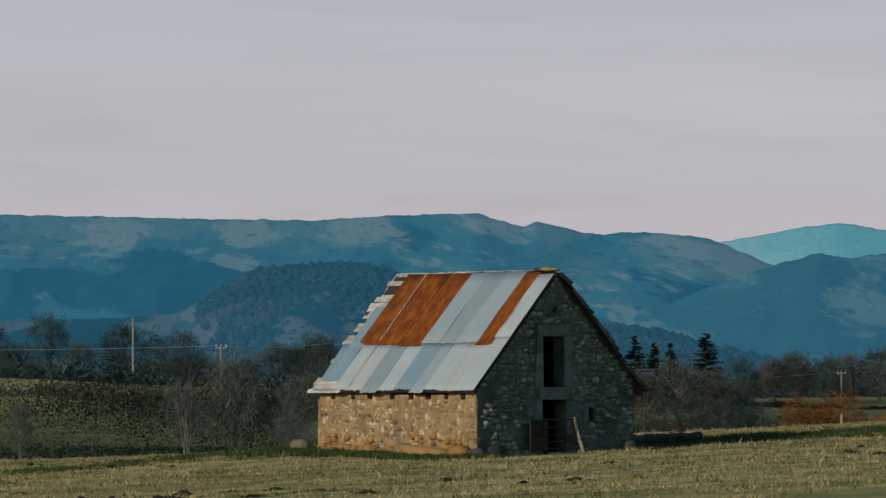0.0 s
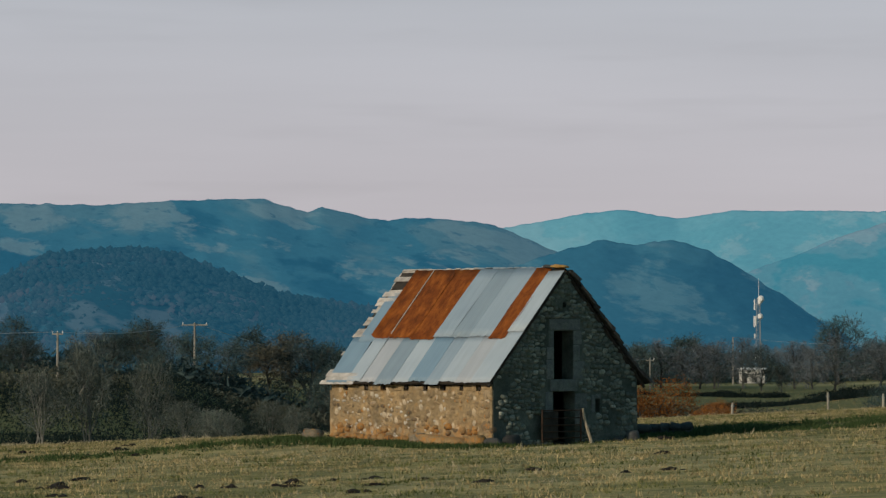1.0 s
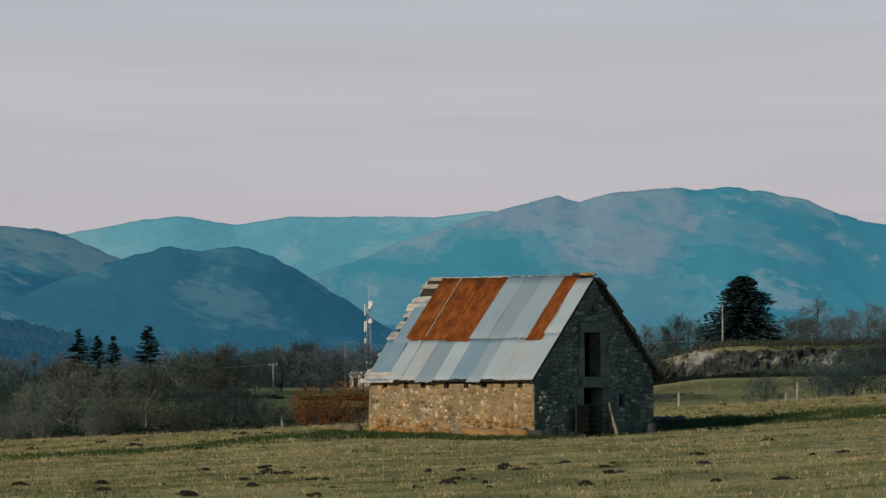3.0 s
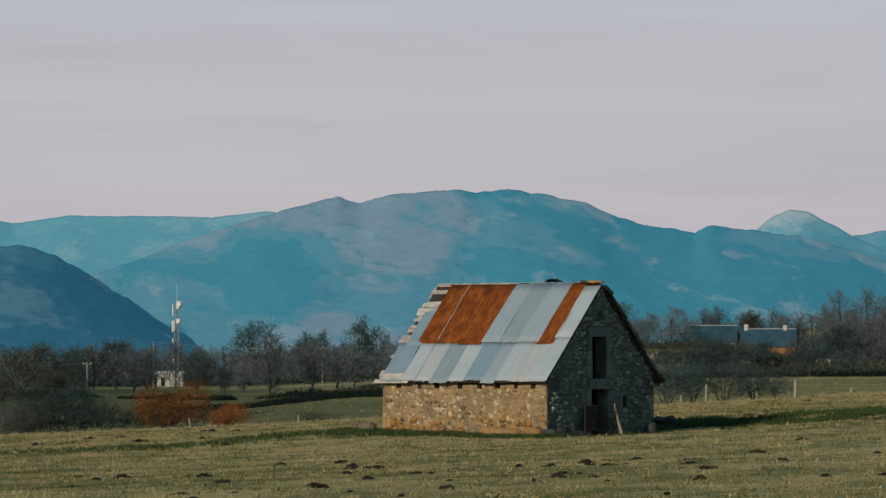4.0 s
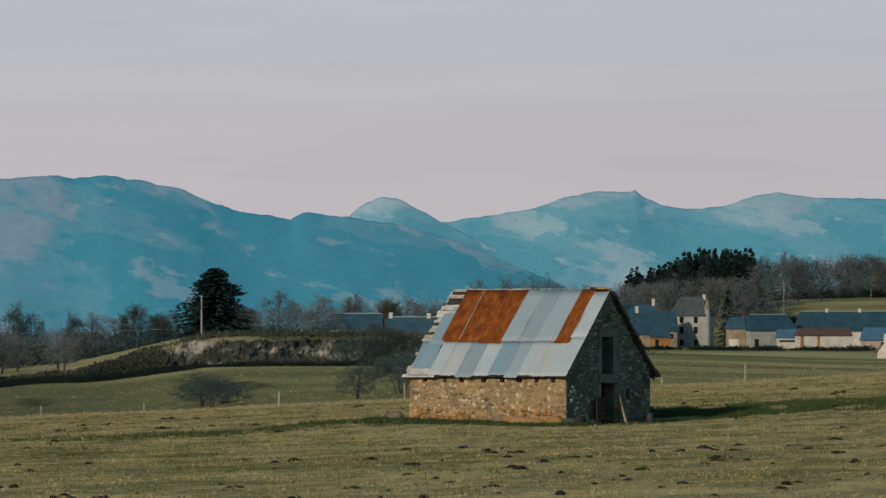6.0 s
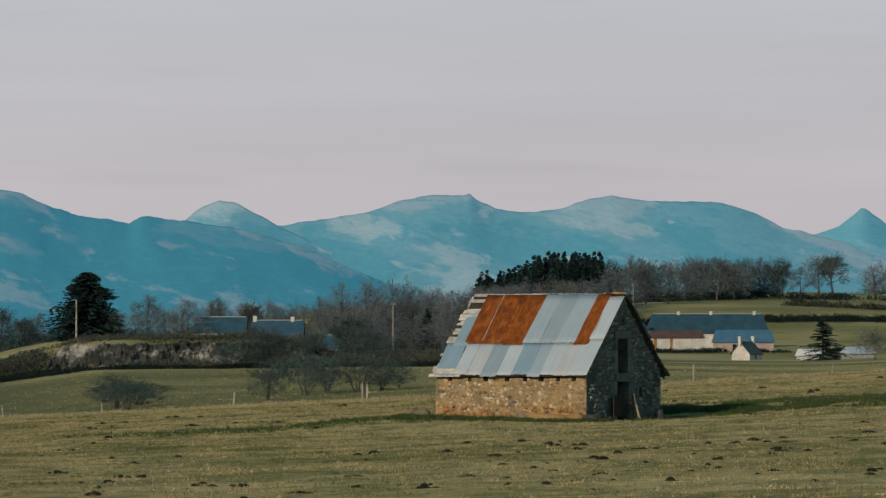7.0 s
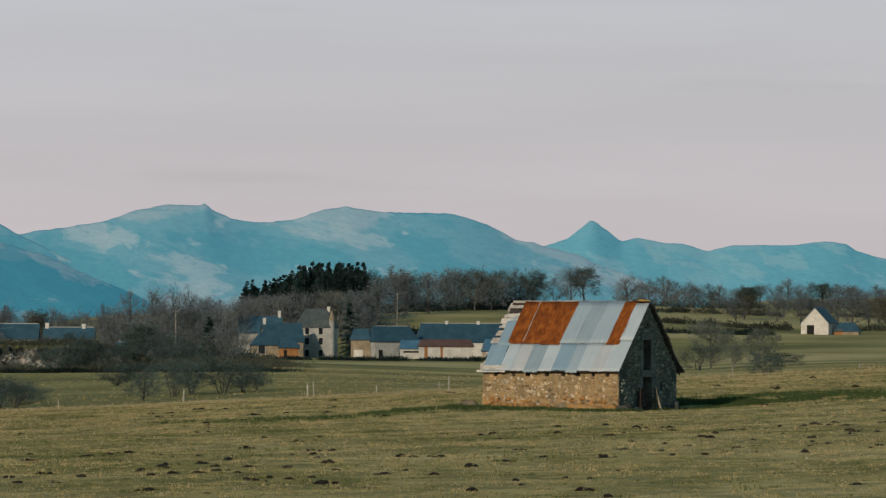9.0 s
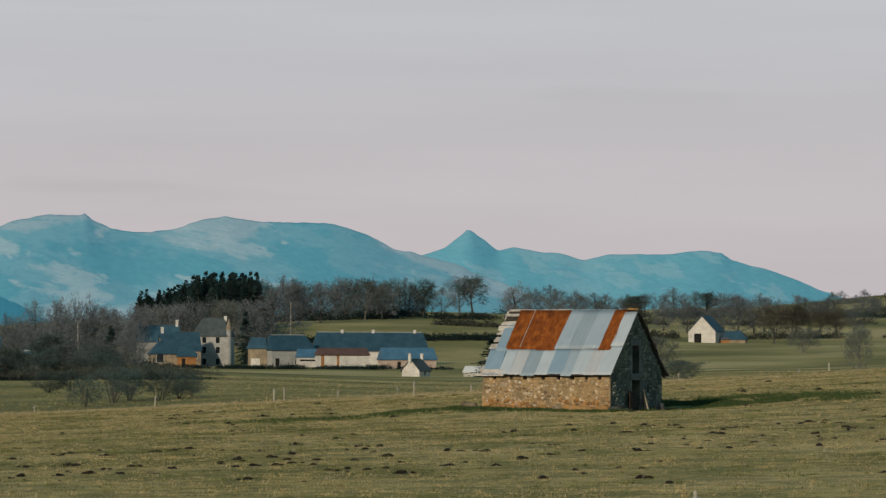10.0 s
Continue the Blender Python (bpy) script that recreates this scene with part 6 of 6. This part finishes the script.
for k, (x, y, h) in enumerate(POSTS):
    z = ground_z(x, y)
    ob = thing("fence_post", "short silver-grey weathered wooden fence post in the grass", "fence post", pose(x, y, z - 0.25, vr.uniform(-4, 4), vr.uniform(-4, 4), vr.uniform(0, 90)), "fence posts")
    bm = bmesh.new()
    rod(bm, (0, 0, 0), (0.01, 0.01, h * 0.6 + 0.25), 0.075, 0.07, 7)
    rod(bm, (0.01, 0.01, h * 0.6 + 0.24), (0.0, 0.02, h + 0.25), 0.071, 0.058, 7)
    for vv in bm.verts:
        vv.co += Vector([0.010 * noise.noise(vv.co * 8 + Vector((k, q * 5, 0))) for q in range(3)])
    part("shaft", bm, m_post, ob)
    bm = bmesh.new()
    box(bm, -0.085, 0.085, -0.085, 0.085, h + 0.02, h + 0.06, 0.01)
    part("wire_band", bm, m_steel, ob)

# ---------------------------------------------------------------- the ground sheet


def ground_material():
    m = Mat("winter_pasture", 0.95, 0, 0.1)
    big = m.noise(0.045, 5, 0.6)
    mid = m.noise(0.35, 5, 0.65)
    fine = m.noise(5.0, 5, 0.7)
    col = m.ramp(big, (0.36, (0.17, 0.165, 0.060)), (0.46, (0.285, 0.245, 0.108)), (0.6, (0.392, 0.328, 0.172)))
    col = m.mix(0.6, col, m.ramp(mid, (0.43, (0.44, 0.53, 0.46)), (0.57, (1.36, 1.27, 1.16))), "MULTIPLY")
    col = m.mix(0.7, col, m.ramp(m.noise(1.6, 7, 0.8), (0.38, (0.6, 0.64, 0.6)), (0.62, (1.25, 1.22, 1.18))), "MULTIPLY")
    # the low meadows beyond the pasture are another, greener turf
    away = m.node("ShaderNodeVectorMath")
    away.operation = "DISTANCE"
    away.inputs[1].default_value = (QX, QY, 0)
    m.link(m.pos, away.inputs[0])
    turf = m.ramp(m.noise(0.011, 4, 0.55), (0.36, (0.14, 0.138, 0.056)), (0.48, (0.225, 0.205, 0.088)), (0.56, (0.32, 0.275, 0.13)), (0.66, (0.42, 0.35, 0.19)))
    turf = m.mix(0.6, turf, m.ramp(m.noise(0.12, 5), (0.3, (0.8, 0.84, 0.8)), (0.7, (1.15, 1.12, 1.08))), "MULTIPLY")
    # the hollow's shade is put into the turf colour, darker as z falls
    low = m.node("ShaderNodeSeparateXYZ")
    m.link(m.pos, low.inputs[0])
    hollow_shade = m.ramp(m.noise(0.02, 5), (0.35, (0.062, 0.078, 0.036)), (0.65, (0.14, 0.142, 0.062)))
    turf = m.mix(m.value(low.outputs["Z"], -1.2, -3.4, 0, 0.85), turf, hollow_shade)
    col = m.mix(m.value(away.outputs["Value"], 352, 385, 0, 1), col, turf)
    m.color(col).bump(fine, 0.6, 0.08)
    return m.m


rs = [1.0] + list(np.linspace(12, 150, 30)) + list(np.linspace(152, 430, 150)) + list(np.geomspace(434, 2300, 130)) + list(np.geomspace(2400, 4900, 14))
azs = np.radians(np.concatenate([np.linspace(-180, -64, 18)[:-1], np.linspace(-64, -18, 230), np.linspace(-18, 180, 26)[1:-1]]))
verts, faces = [], []
for r in rs:
    for a in azs:
        x, y = QX + r * math.sin(a), QY + r * math.cos(a)
        verts.append((x, y, ground_z(x, y)))
n = len(azs)
for i in range(len(rs) - 1):
    for j in range(n):
        k = (j + 1) % n
        faces.append((i * n + j, i * n + k, (i + 1) * n + k, (i + 1) * n + j))
faces.append(tuple(range(n - 1, -1, -1)))
m_ground = ground_material()
tagged(from_lists("ground", verts, faces, m_ground, True), "dry winter pasture falling to low green meadows", "ground", kind="structure")

# ---------------------------------------------------------------- grass
m_grass = Mat("dry_grass_blades", 0.9, 0, 0.1)
straw = m_grass.ramp(m_grass.random(True), (0.0, (0.295, 0.236, 0.122)), (0.5, (0.372, 0.304, 0.164)), (1.0, (0.445, 0.372, 0.21)))
green = m_grass.ramp(m_grass.random(True), (0.0, (0.072, 0.095, 0.030)), (0.5, (0.118, 0.135, 0.046)), (1.0, (0.18, 0.18, 0.070)))
turf_tone = m_grass.mix(m_grass.value(m_grass.noise(0.20, 7, 0.74), 0.495, 0.545, 0, 0.95), straw, green)
# each tuft has one tone, from dead brown to bleached
turf_tone = m_grass.mix(0.95, turf_tone, m_grass.ramp(m_grass.noise(1.5, 4, 0.7), (0.36, (0.50, 0.56, 0.53)), (0.5, (0.98, 0.97, 0.95)), (0.64, (1.22, 1.19, 1.16))), "MULTIPLY")
m_grass.color(m_grass.mix(0.8, turf_tone, m_grass.ramp(m_grass.noise(0.45, 5, 0.7), (0.36, (0.48, 0.56, 0.5)), (0.5, (1.0, 0.98, 0.95)), (0.62, (1.32, 1.26, 1.2))), "MULTIPLY"))
m_grass = m_grass.m


def grass(name, count, inside, height, width, seed, material, label, blades=6, clump=0.09):
    """Tufts of thin blades strewn over the area for which inside(x, y) holds; drawn as one mass."""
    r = np.random.RandomState(seed)
    pts = []
    while sum(len(p) for p in pts) < count:
        pts.append(inside(r, count))
    p = np.concatenate(pts)[:count]
    z = np.array([ground_z(a, b) for a, b in p])
    tall = height * (0.35 + 1.2 * r.rand(count) ** 2.2)
    n = count * blades
    base = np.repeat(np.column_stack([p, z - 0.01]), blades, 0)
    base[:, :2] += r.normal(size=(n, 2)) * clump
    h = np.repeat(tall, blades) * (0.6 + 0.6 * r.rand(n))
    an = r.rand(n) * 6.283
    tip = base + np.column_stack([r.normal(size=n) * 0.45 * h, r.normal(size=n) * 0.45 * h, h])
    side = np.column_stack([np.cos(an), np.sin(an), np.zeros(n)]) * (width * (0.5 + r.rand(n)))[:, None]
    co = np.stack([base - side, base + side, tip], 1).reshape(-1, 3)
    me = bpy.data.meshes.new(name)
    me.vertices.add(n * 3)
    me.vertices.foreach_set("co", co.ravel())
    me.loops.add(n * 3)
    me.loops.foreach_set("vertex_index", np.arange(n * 3))
    me.polygons.add(n)
    me.polygons.foreach_set("loop_start", np.arange(0, n * 3, 3))
    me.polygons.foreach_set("loop_total", np.full(n, 3))
    me.update()
    me.validate()
    me.materials.append(material)
    return tagged(new(name, me), label, "grass", kind="stuff")


PASTURE = np.array(((78, -128), (48, -146), (22, -112), (-6, -68), (-46, -8), (-138, 66), (-104, 112), (-28, 120), (10, 28), (46, -12), (60, -62)), float)


def inside_field(p):
    """Which points lie in the stretch of pasture between the lane and the valley's edge."""
    hit = np.zeros(len(p), bool)
    for a, b in zip(PASTURE, np.roll(PASTURE, -1, 0)):
        cross = (a[1] > p[:, 1]) != (b[1] > p[:, 1])
        with np.errstate(divide="ignore", invalid="ignore"):
            hit ^= cross & (p[:, 0] < (b[0] - a[0]) * (p[:, 1] - a[1]) / (b[1] - a[1]) + a[0])
    return hit


def pasture_spots(r, count):
    p = np.column_stack([r.uniform(-138, 78, count * 4), r.uniform(-146, 120, count * 4)])
    keep = inside_field(p) & ~((p[:, 0] > -8.5) & (p[:, 0] < 0.1) & (p[:, 1] > -0.1) & (p[:, 1] < 6.4))
    return p[keep]


def edge_spots(r, count):
    az = np.radians(r.uniform(-58, -24, count))
    d = r.uniform(290, 385, count)
    return np.column_stack([QX + d * np.sin(az), QY + d * np.cos(az)])


def barn_spots(r, count):
    """Along the front wall and its corner, a strip running on westwards, and a dark patch north of the gable, lush
    grass and barn shade in one colour.
    """
    x, y = r.uniform(-10, 1.2, count), r.normal(size=count) * 0.5 - 0.75
    u = r.rand(count)
    strip = np.column_stack([-8 - 12 * u, -1.2 - 6.5 * u]) + r.normal(size=(count, 2)) * np.column_stack([2.0 + u, 1.0 + 1.8 * u])
    # north patch: greener grass that also paints in the barn's shadow
    shade_patch = np.column_stack([r.normal(size=count) * 4.0 + 0.5, 3.4 + np.abs(r.normal(size=count)) * 7.5])
    shade_patch = shade_patch[np.array([noise.noise(Vector((a * 0.35, b * 0.35, 8))) for a, b in shade_patch]) > -0.12]
    shade_patch = shade_patch[shade_patch[:, 1] + 3.2 > 5.6 + 0.5 * np.maximum(shade_patch[:, 0], 0)]
    both = np.concatenate([np.column_stack([x, y])[: count // 4], strip[: count // 26], shade_patch[: count]])
    both = both[~((both[:, 0] > -8.45) & (both[:, 0] < 0.05) & (both[:, 1] > -0.05) & (both[:, 1] < 6.3))]
    r.shuffle(both)
    return both


grass("pasture_grass", 140000, pasture_spots, 0.09, 0.020, 11, m_grass, "dry tufted winter grass over the pasture", 5)
m_bleached = leaf_material("bleached_seed_stalks", (0.30, 0.25, 0.155), (0.48, 0.41, 0.28), 0.1)
m_lush_shade = leaf_material("lush_and_shade_grass", (0.022, 0.044, 0.015), (0.068, 0.094, 0.034))

grass("edge_grass", 18000, edge_spots, 0.20, 0.016, 12, m_bleached, "taller pale grass along the pasture's far edge", 5)
grass("straw_tufts", 5000, pasture_spots, 0.12, 0.015, 14, m_bleached, "taller bleached straw tufts standing in the pasture", 8, 0.09)


def meadow_spots(r, count):
    az, d = np.radians(r.uniform(-49, -24, count)), 395 + 560 * r.rand(count) ** 1.3
    return np.column_stack([QX + d * np.sin(az), QY + d * np.cos(az)])


# sedge coloured near-black to carry the shade of the hollow
m_shade_sedge = leaf_material("shade_dark_sedge", (0.008, 0.023, 0.020), (0.022, 0.042, 0.028))


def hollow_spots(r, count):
    """The low ground behind the pasture, whose shade the sedge colour carries."""
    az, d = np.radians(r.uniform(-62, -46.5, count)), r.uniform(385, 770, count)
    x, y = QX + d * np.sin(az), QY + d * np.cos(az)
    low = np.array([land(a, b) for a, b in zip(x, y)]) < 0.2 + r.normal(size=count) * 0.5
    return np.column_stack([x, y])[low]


grass("hollow_sedge", 40000, hollow_spots, 0.26, 0.06, 16, m_shade_sedge, "sedge grass in the hollow, coloured dark for its shade", 4, 0.3)
grass("meadow_grass", 26000, meadow_spots, 0.2, 0.06, 15, m_grass, "short winter grass of the low meadows", 4, 0.25)
grass("barn_grass", 26000, barn_spots, 0.15, 0.026, 13, m_lush_shade, "darker green grass round the barn, part of it for the barn's shade", 6)

# ---------------------------------------------------------------- molehills
m_earth = varied("dark_fresh_earth", (0.010, 0.008, 0.006), (0.028, 0.022, 0.016), 4, 25, 0.98, spread=0.3, bump=0.9, dist=0.04)


def molehill_mesh(seed):
    """A crumbly heap of earth: one mound with smaller ones run together."""
    r = random.Random(seed)
    vs, fs = [], []
    for n in range(1 + seed % 4):
        cx, cy, size = (0, 0, 1.0) if n == 0 else (r.uniform(-1.5, 1.5), r.uniform(-0.9, 0.9), r.uniform(0.35, 0.8))
        o = len(vs)
        for rad, z in ((1.0, -0.12), (0.84, 0.26), (0.56, 0.66), (0.26, 0.9)):
            for k in range(9):
                a = 6.283 * k / 9
                q = rad * r.uniform(0.62, 1.3) * size
                vs.append((cx + q * math.cos(a), cy + q * math.sin(a), (z + r.uniform(-0.24, 0.24)) * size))
        vs.append((cx, cy, 0.95 * size))
        for i in range(3):
            for k in range(9):
                j = (k + 1) % 9
                fs.append((o + i * 9 + k, o + i * 9 + j, o + (i + 1) * 9 + j, o + (i + 1) * 9 + k))
        for k in range(9):
            fs.append((o + 27 + k, o + 27 + (k + 1) % 9, o + 36))
    me = bpy.data.meshes.new("molehill")
    me.from_pydata(vs, [], fs)
    me.materials.append(m_earth)
    return me


MOLE = [molehill_mesh(k) for k in range(12)]
mr = random.Random(5)
CLUSTERS = ((12, -72, 70, 13), (24, -60, 26, 8), (18, -80, 46, 8), (30, -30, 14, 6), (40, -55, 14, 6), (38, -46, 12, 7), (22, -31, 12, 6), (44, -80, 9, 6), (33, -38, 10, 5), (4, 13, 16, 2.5), (7, 20, 20, 4), (12, 27, 16, 5), (14, 3, 8, 6), (-24, 8, 9, 4), (-18, -4, 8, 5), (-40, 20, 8, 7), (0, 34, 12, 10), (-14, 52, 12, 14), (22, 18, 10, 8), (-60, 45, 10, 14), (58, -72, 8, 10), (5, -45, 10, 12), (-32, 38, 8, 12), (28, -12, 8, 8), (-8, -24, 8, 10))
for cx, cy, count, spread in CLUSTERS:
    for _ in range(count):
        x, y = cx + mr.gauss(0, spread), cy + mr.gauss(0, spread)
        if -9.5 < x < 2 and -1.5 < y < 7.5:
            continue
        s = mr.uniform(0.09, 0.25)
        ob = new("molehill", mr.choice(MOLE))
        ob.matrix_basis = pose(x, y, ground_z(x, y), 0, 0, mr.uniform(0, 360)) @ Matrix.Diagonal((s * mr.uniform(0.9, 1.7), s, s * mr.uniform(0.36, 0.6), 1))
        tagged(ob, "low dark molehill of fresh earth in the grass", "molehill", "molehills")

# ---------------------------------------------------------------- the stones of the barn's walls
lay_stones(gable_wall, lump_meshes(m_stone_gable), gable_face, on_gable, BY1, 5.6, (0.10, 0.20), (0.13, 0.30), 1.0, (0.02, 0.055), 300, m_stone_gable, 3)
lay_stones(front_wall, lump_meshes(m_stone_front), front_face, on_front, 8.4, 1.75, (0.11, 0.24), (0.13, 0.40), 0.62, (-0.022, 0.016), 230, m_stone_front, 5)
lay_stones(front_wall, lump_meshes(m_stone_pale), front_face, on_front_west, 8.4, 1.6, (0.08, 0.17), (0.08, 0.22), 0.13, (0.0, 0.02), 70, m_stone_pale, 9)
# footing: rounder stones standing proud at the foot of the sunny wall
base_meshes = lump_meshes(m_stone_base)
x = 0.15
while x < 8.3:
    w = rng.uniform(0.22, 0.50)
    ob = new("stone", rng.choice(base_meshes))
    ob.parent = front_wall
    ob.matrix_basis = front_face(x + w / 2, land(BX0 + x, -0.1) + 0.14 + rng.uniform(-0.04, 0.06), 0.03 + 0.08 * rng.random()) @ pose(0, 0, 0, rng.uniform(-14, 14)) @ Matrix.Diagonal((0.26, w, rng.uniform(0.2, 0.36), 1))
    x += w * 0.97
for s in range(22):
    ob = new("stone", rng.choice(base_meshes))
    ob.parent = front_wall
    w = rng.uniform(0.2, 0.36)
    ob.matrix_basis = front_face(rng.uniform(5.0, 8.2) if s % 3 else rng.uniform(0.3, 3.0), rng.uniform(0.30, 0.55), -0.015) @ pose(0, 0, 0, rng.uniform(-14, 14)) @ Matrix.Diagonal((0.24, w, w * 0.7, 1))
# corner stones
quoin_meshes = lump_meshes(m_stone_front)
z, k = 0.0, 0
while z < 1.75:
    h = rng.uniform(0.26, 0.44)
    for me_set, place_at, parent in ((quoin_meshes, front_face(8.14 - 0.08 * (k % 2), z + h / 2, -0.07), front_wall),):
        ob = new("stone", rng.choice(me_set))
        ob.parent = parent
        ob.matrix_basis = place_at @ Matrix.Diagonal((0.22, 0.40 + 0.2 * (k % 2), h, 1))
    z += h
    k += 1
# a low row of stones in the dark slab colour behind the barn
stone_row = thing("tumbled_stones", "low row of dark tumbled stones behind the barn", "wall", pose(-4.3, 12.4, land(-4.3, 12.4)))
row_meshes = lump_meshes(m_slab)
for k in range(34):
    u, tier = (k // 2) / 17, k % 2
    dx, dy = -5.2 * u, -3.3 * u
    w = rng.uniform(0.34, 0.52)
    ob = new("stone", rng.choice(row_meshes))
    ob.parent = stone_row
    lift = land(-4.3 + dx, 12.4 + dy) - land(-4.3, 12.4)
    ob.matrix_basis = pose(dx + rng.uniform(-0.1, 0.1), dy + rng.uniform(-0.1, 0.1), lift + 0.04 + 0.2 * tier, rng.uniform(-12, 12), rng.uniform(-12, 12), 32 + rng.uniform(-25, 25)) @ Matrix.Diagonal((w, 0.4, rng.uniform(0.26, 0.36), 1))
# loose boulders along the foot of the walls
m_boulder = stone_material("grey_boulder_stone", (0.12, 0.105, 0.08), (0.20, 0.17, 0.125), (0.27, 0.23, 0.17), 0.3, 0.3)
BOULDERS = ((-9.0, -0.35, 0.74, 0.5, 0.40, "grey boulder lying at the barn's corner"), (-9.5, -0.1, 0.55, 0.44, 0.38, "grey boulder lying at the barn's corner"), (-3.1, -0.55, 0.85, 0.6, 0.46, "rounded grey boulder at the foot of the wall"), (-1.75, -0.6, 1.9, 0.8, 0.36, "long flat orange-tinted stone slab lying in the grass"), (-0.35, -0.5, 1.0, 0.6, 0.40, "orange-lichened boulder at the foot of the wall"), (0.3, -0.3, 0.8, 0.5, 0.3, "dark corner boulder at the gable"), (0.3, 0.5, 0.5, 0.7, 0.42, "large dark boulder at the gable corner"), (0.06, 5.95, 0.6, 0.6, 0.55, "dark boulder at the far gable corner"), (0.1, 5.3, 0.36, 0.36, 0.28, "dark boulder at the gable foot"), (-7.4, -0.4, 0.7, 0.3, 0.16, "flat stone in the grass"))
for x, y, sx, sy, sz, text in BOULDERS:
    v, f = LUMPS[int(abs(x * 7)) % 12]
    q = Matrix.Rotation(radians(-90), 4, "Y")
    v = [Vector(c) * (1 + 0.34 * noise.noise(Vector(c) * 3.2 + Vector((x * 5, y * 3, 0)))) for c in v]
    # boulders on the gable side get the dark slab colour in place of shade
    ob = from_lists("boulder", [tuple(q @ Vector(c)) for c in v], f, m_slab if x > 0 else (m_boulder if "grey" in text else m_stone_base), True)
    ob.matrix_basis = pose(x, y, ground_z(x, y) + sz * 0.32 + 0.09, rng.uniform(-8, 8), rng.uniform(-8, 8), rng.uniform(-15, 15)) @ Matrix.Diagonal((sx, sy, sz, 1))
    tagged(ob, text, "boulder", "boulders by the barn")
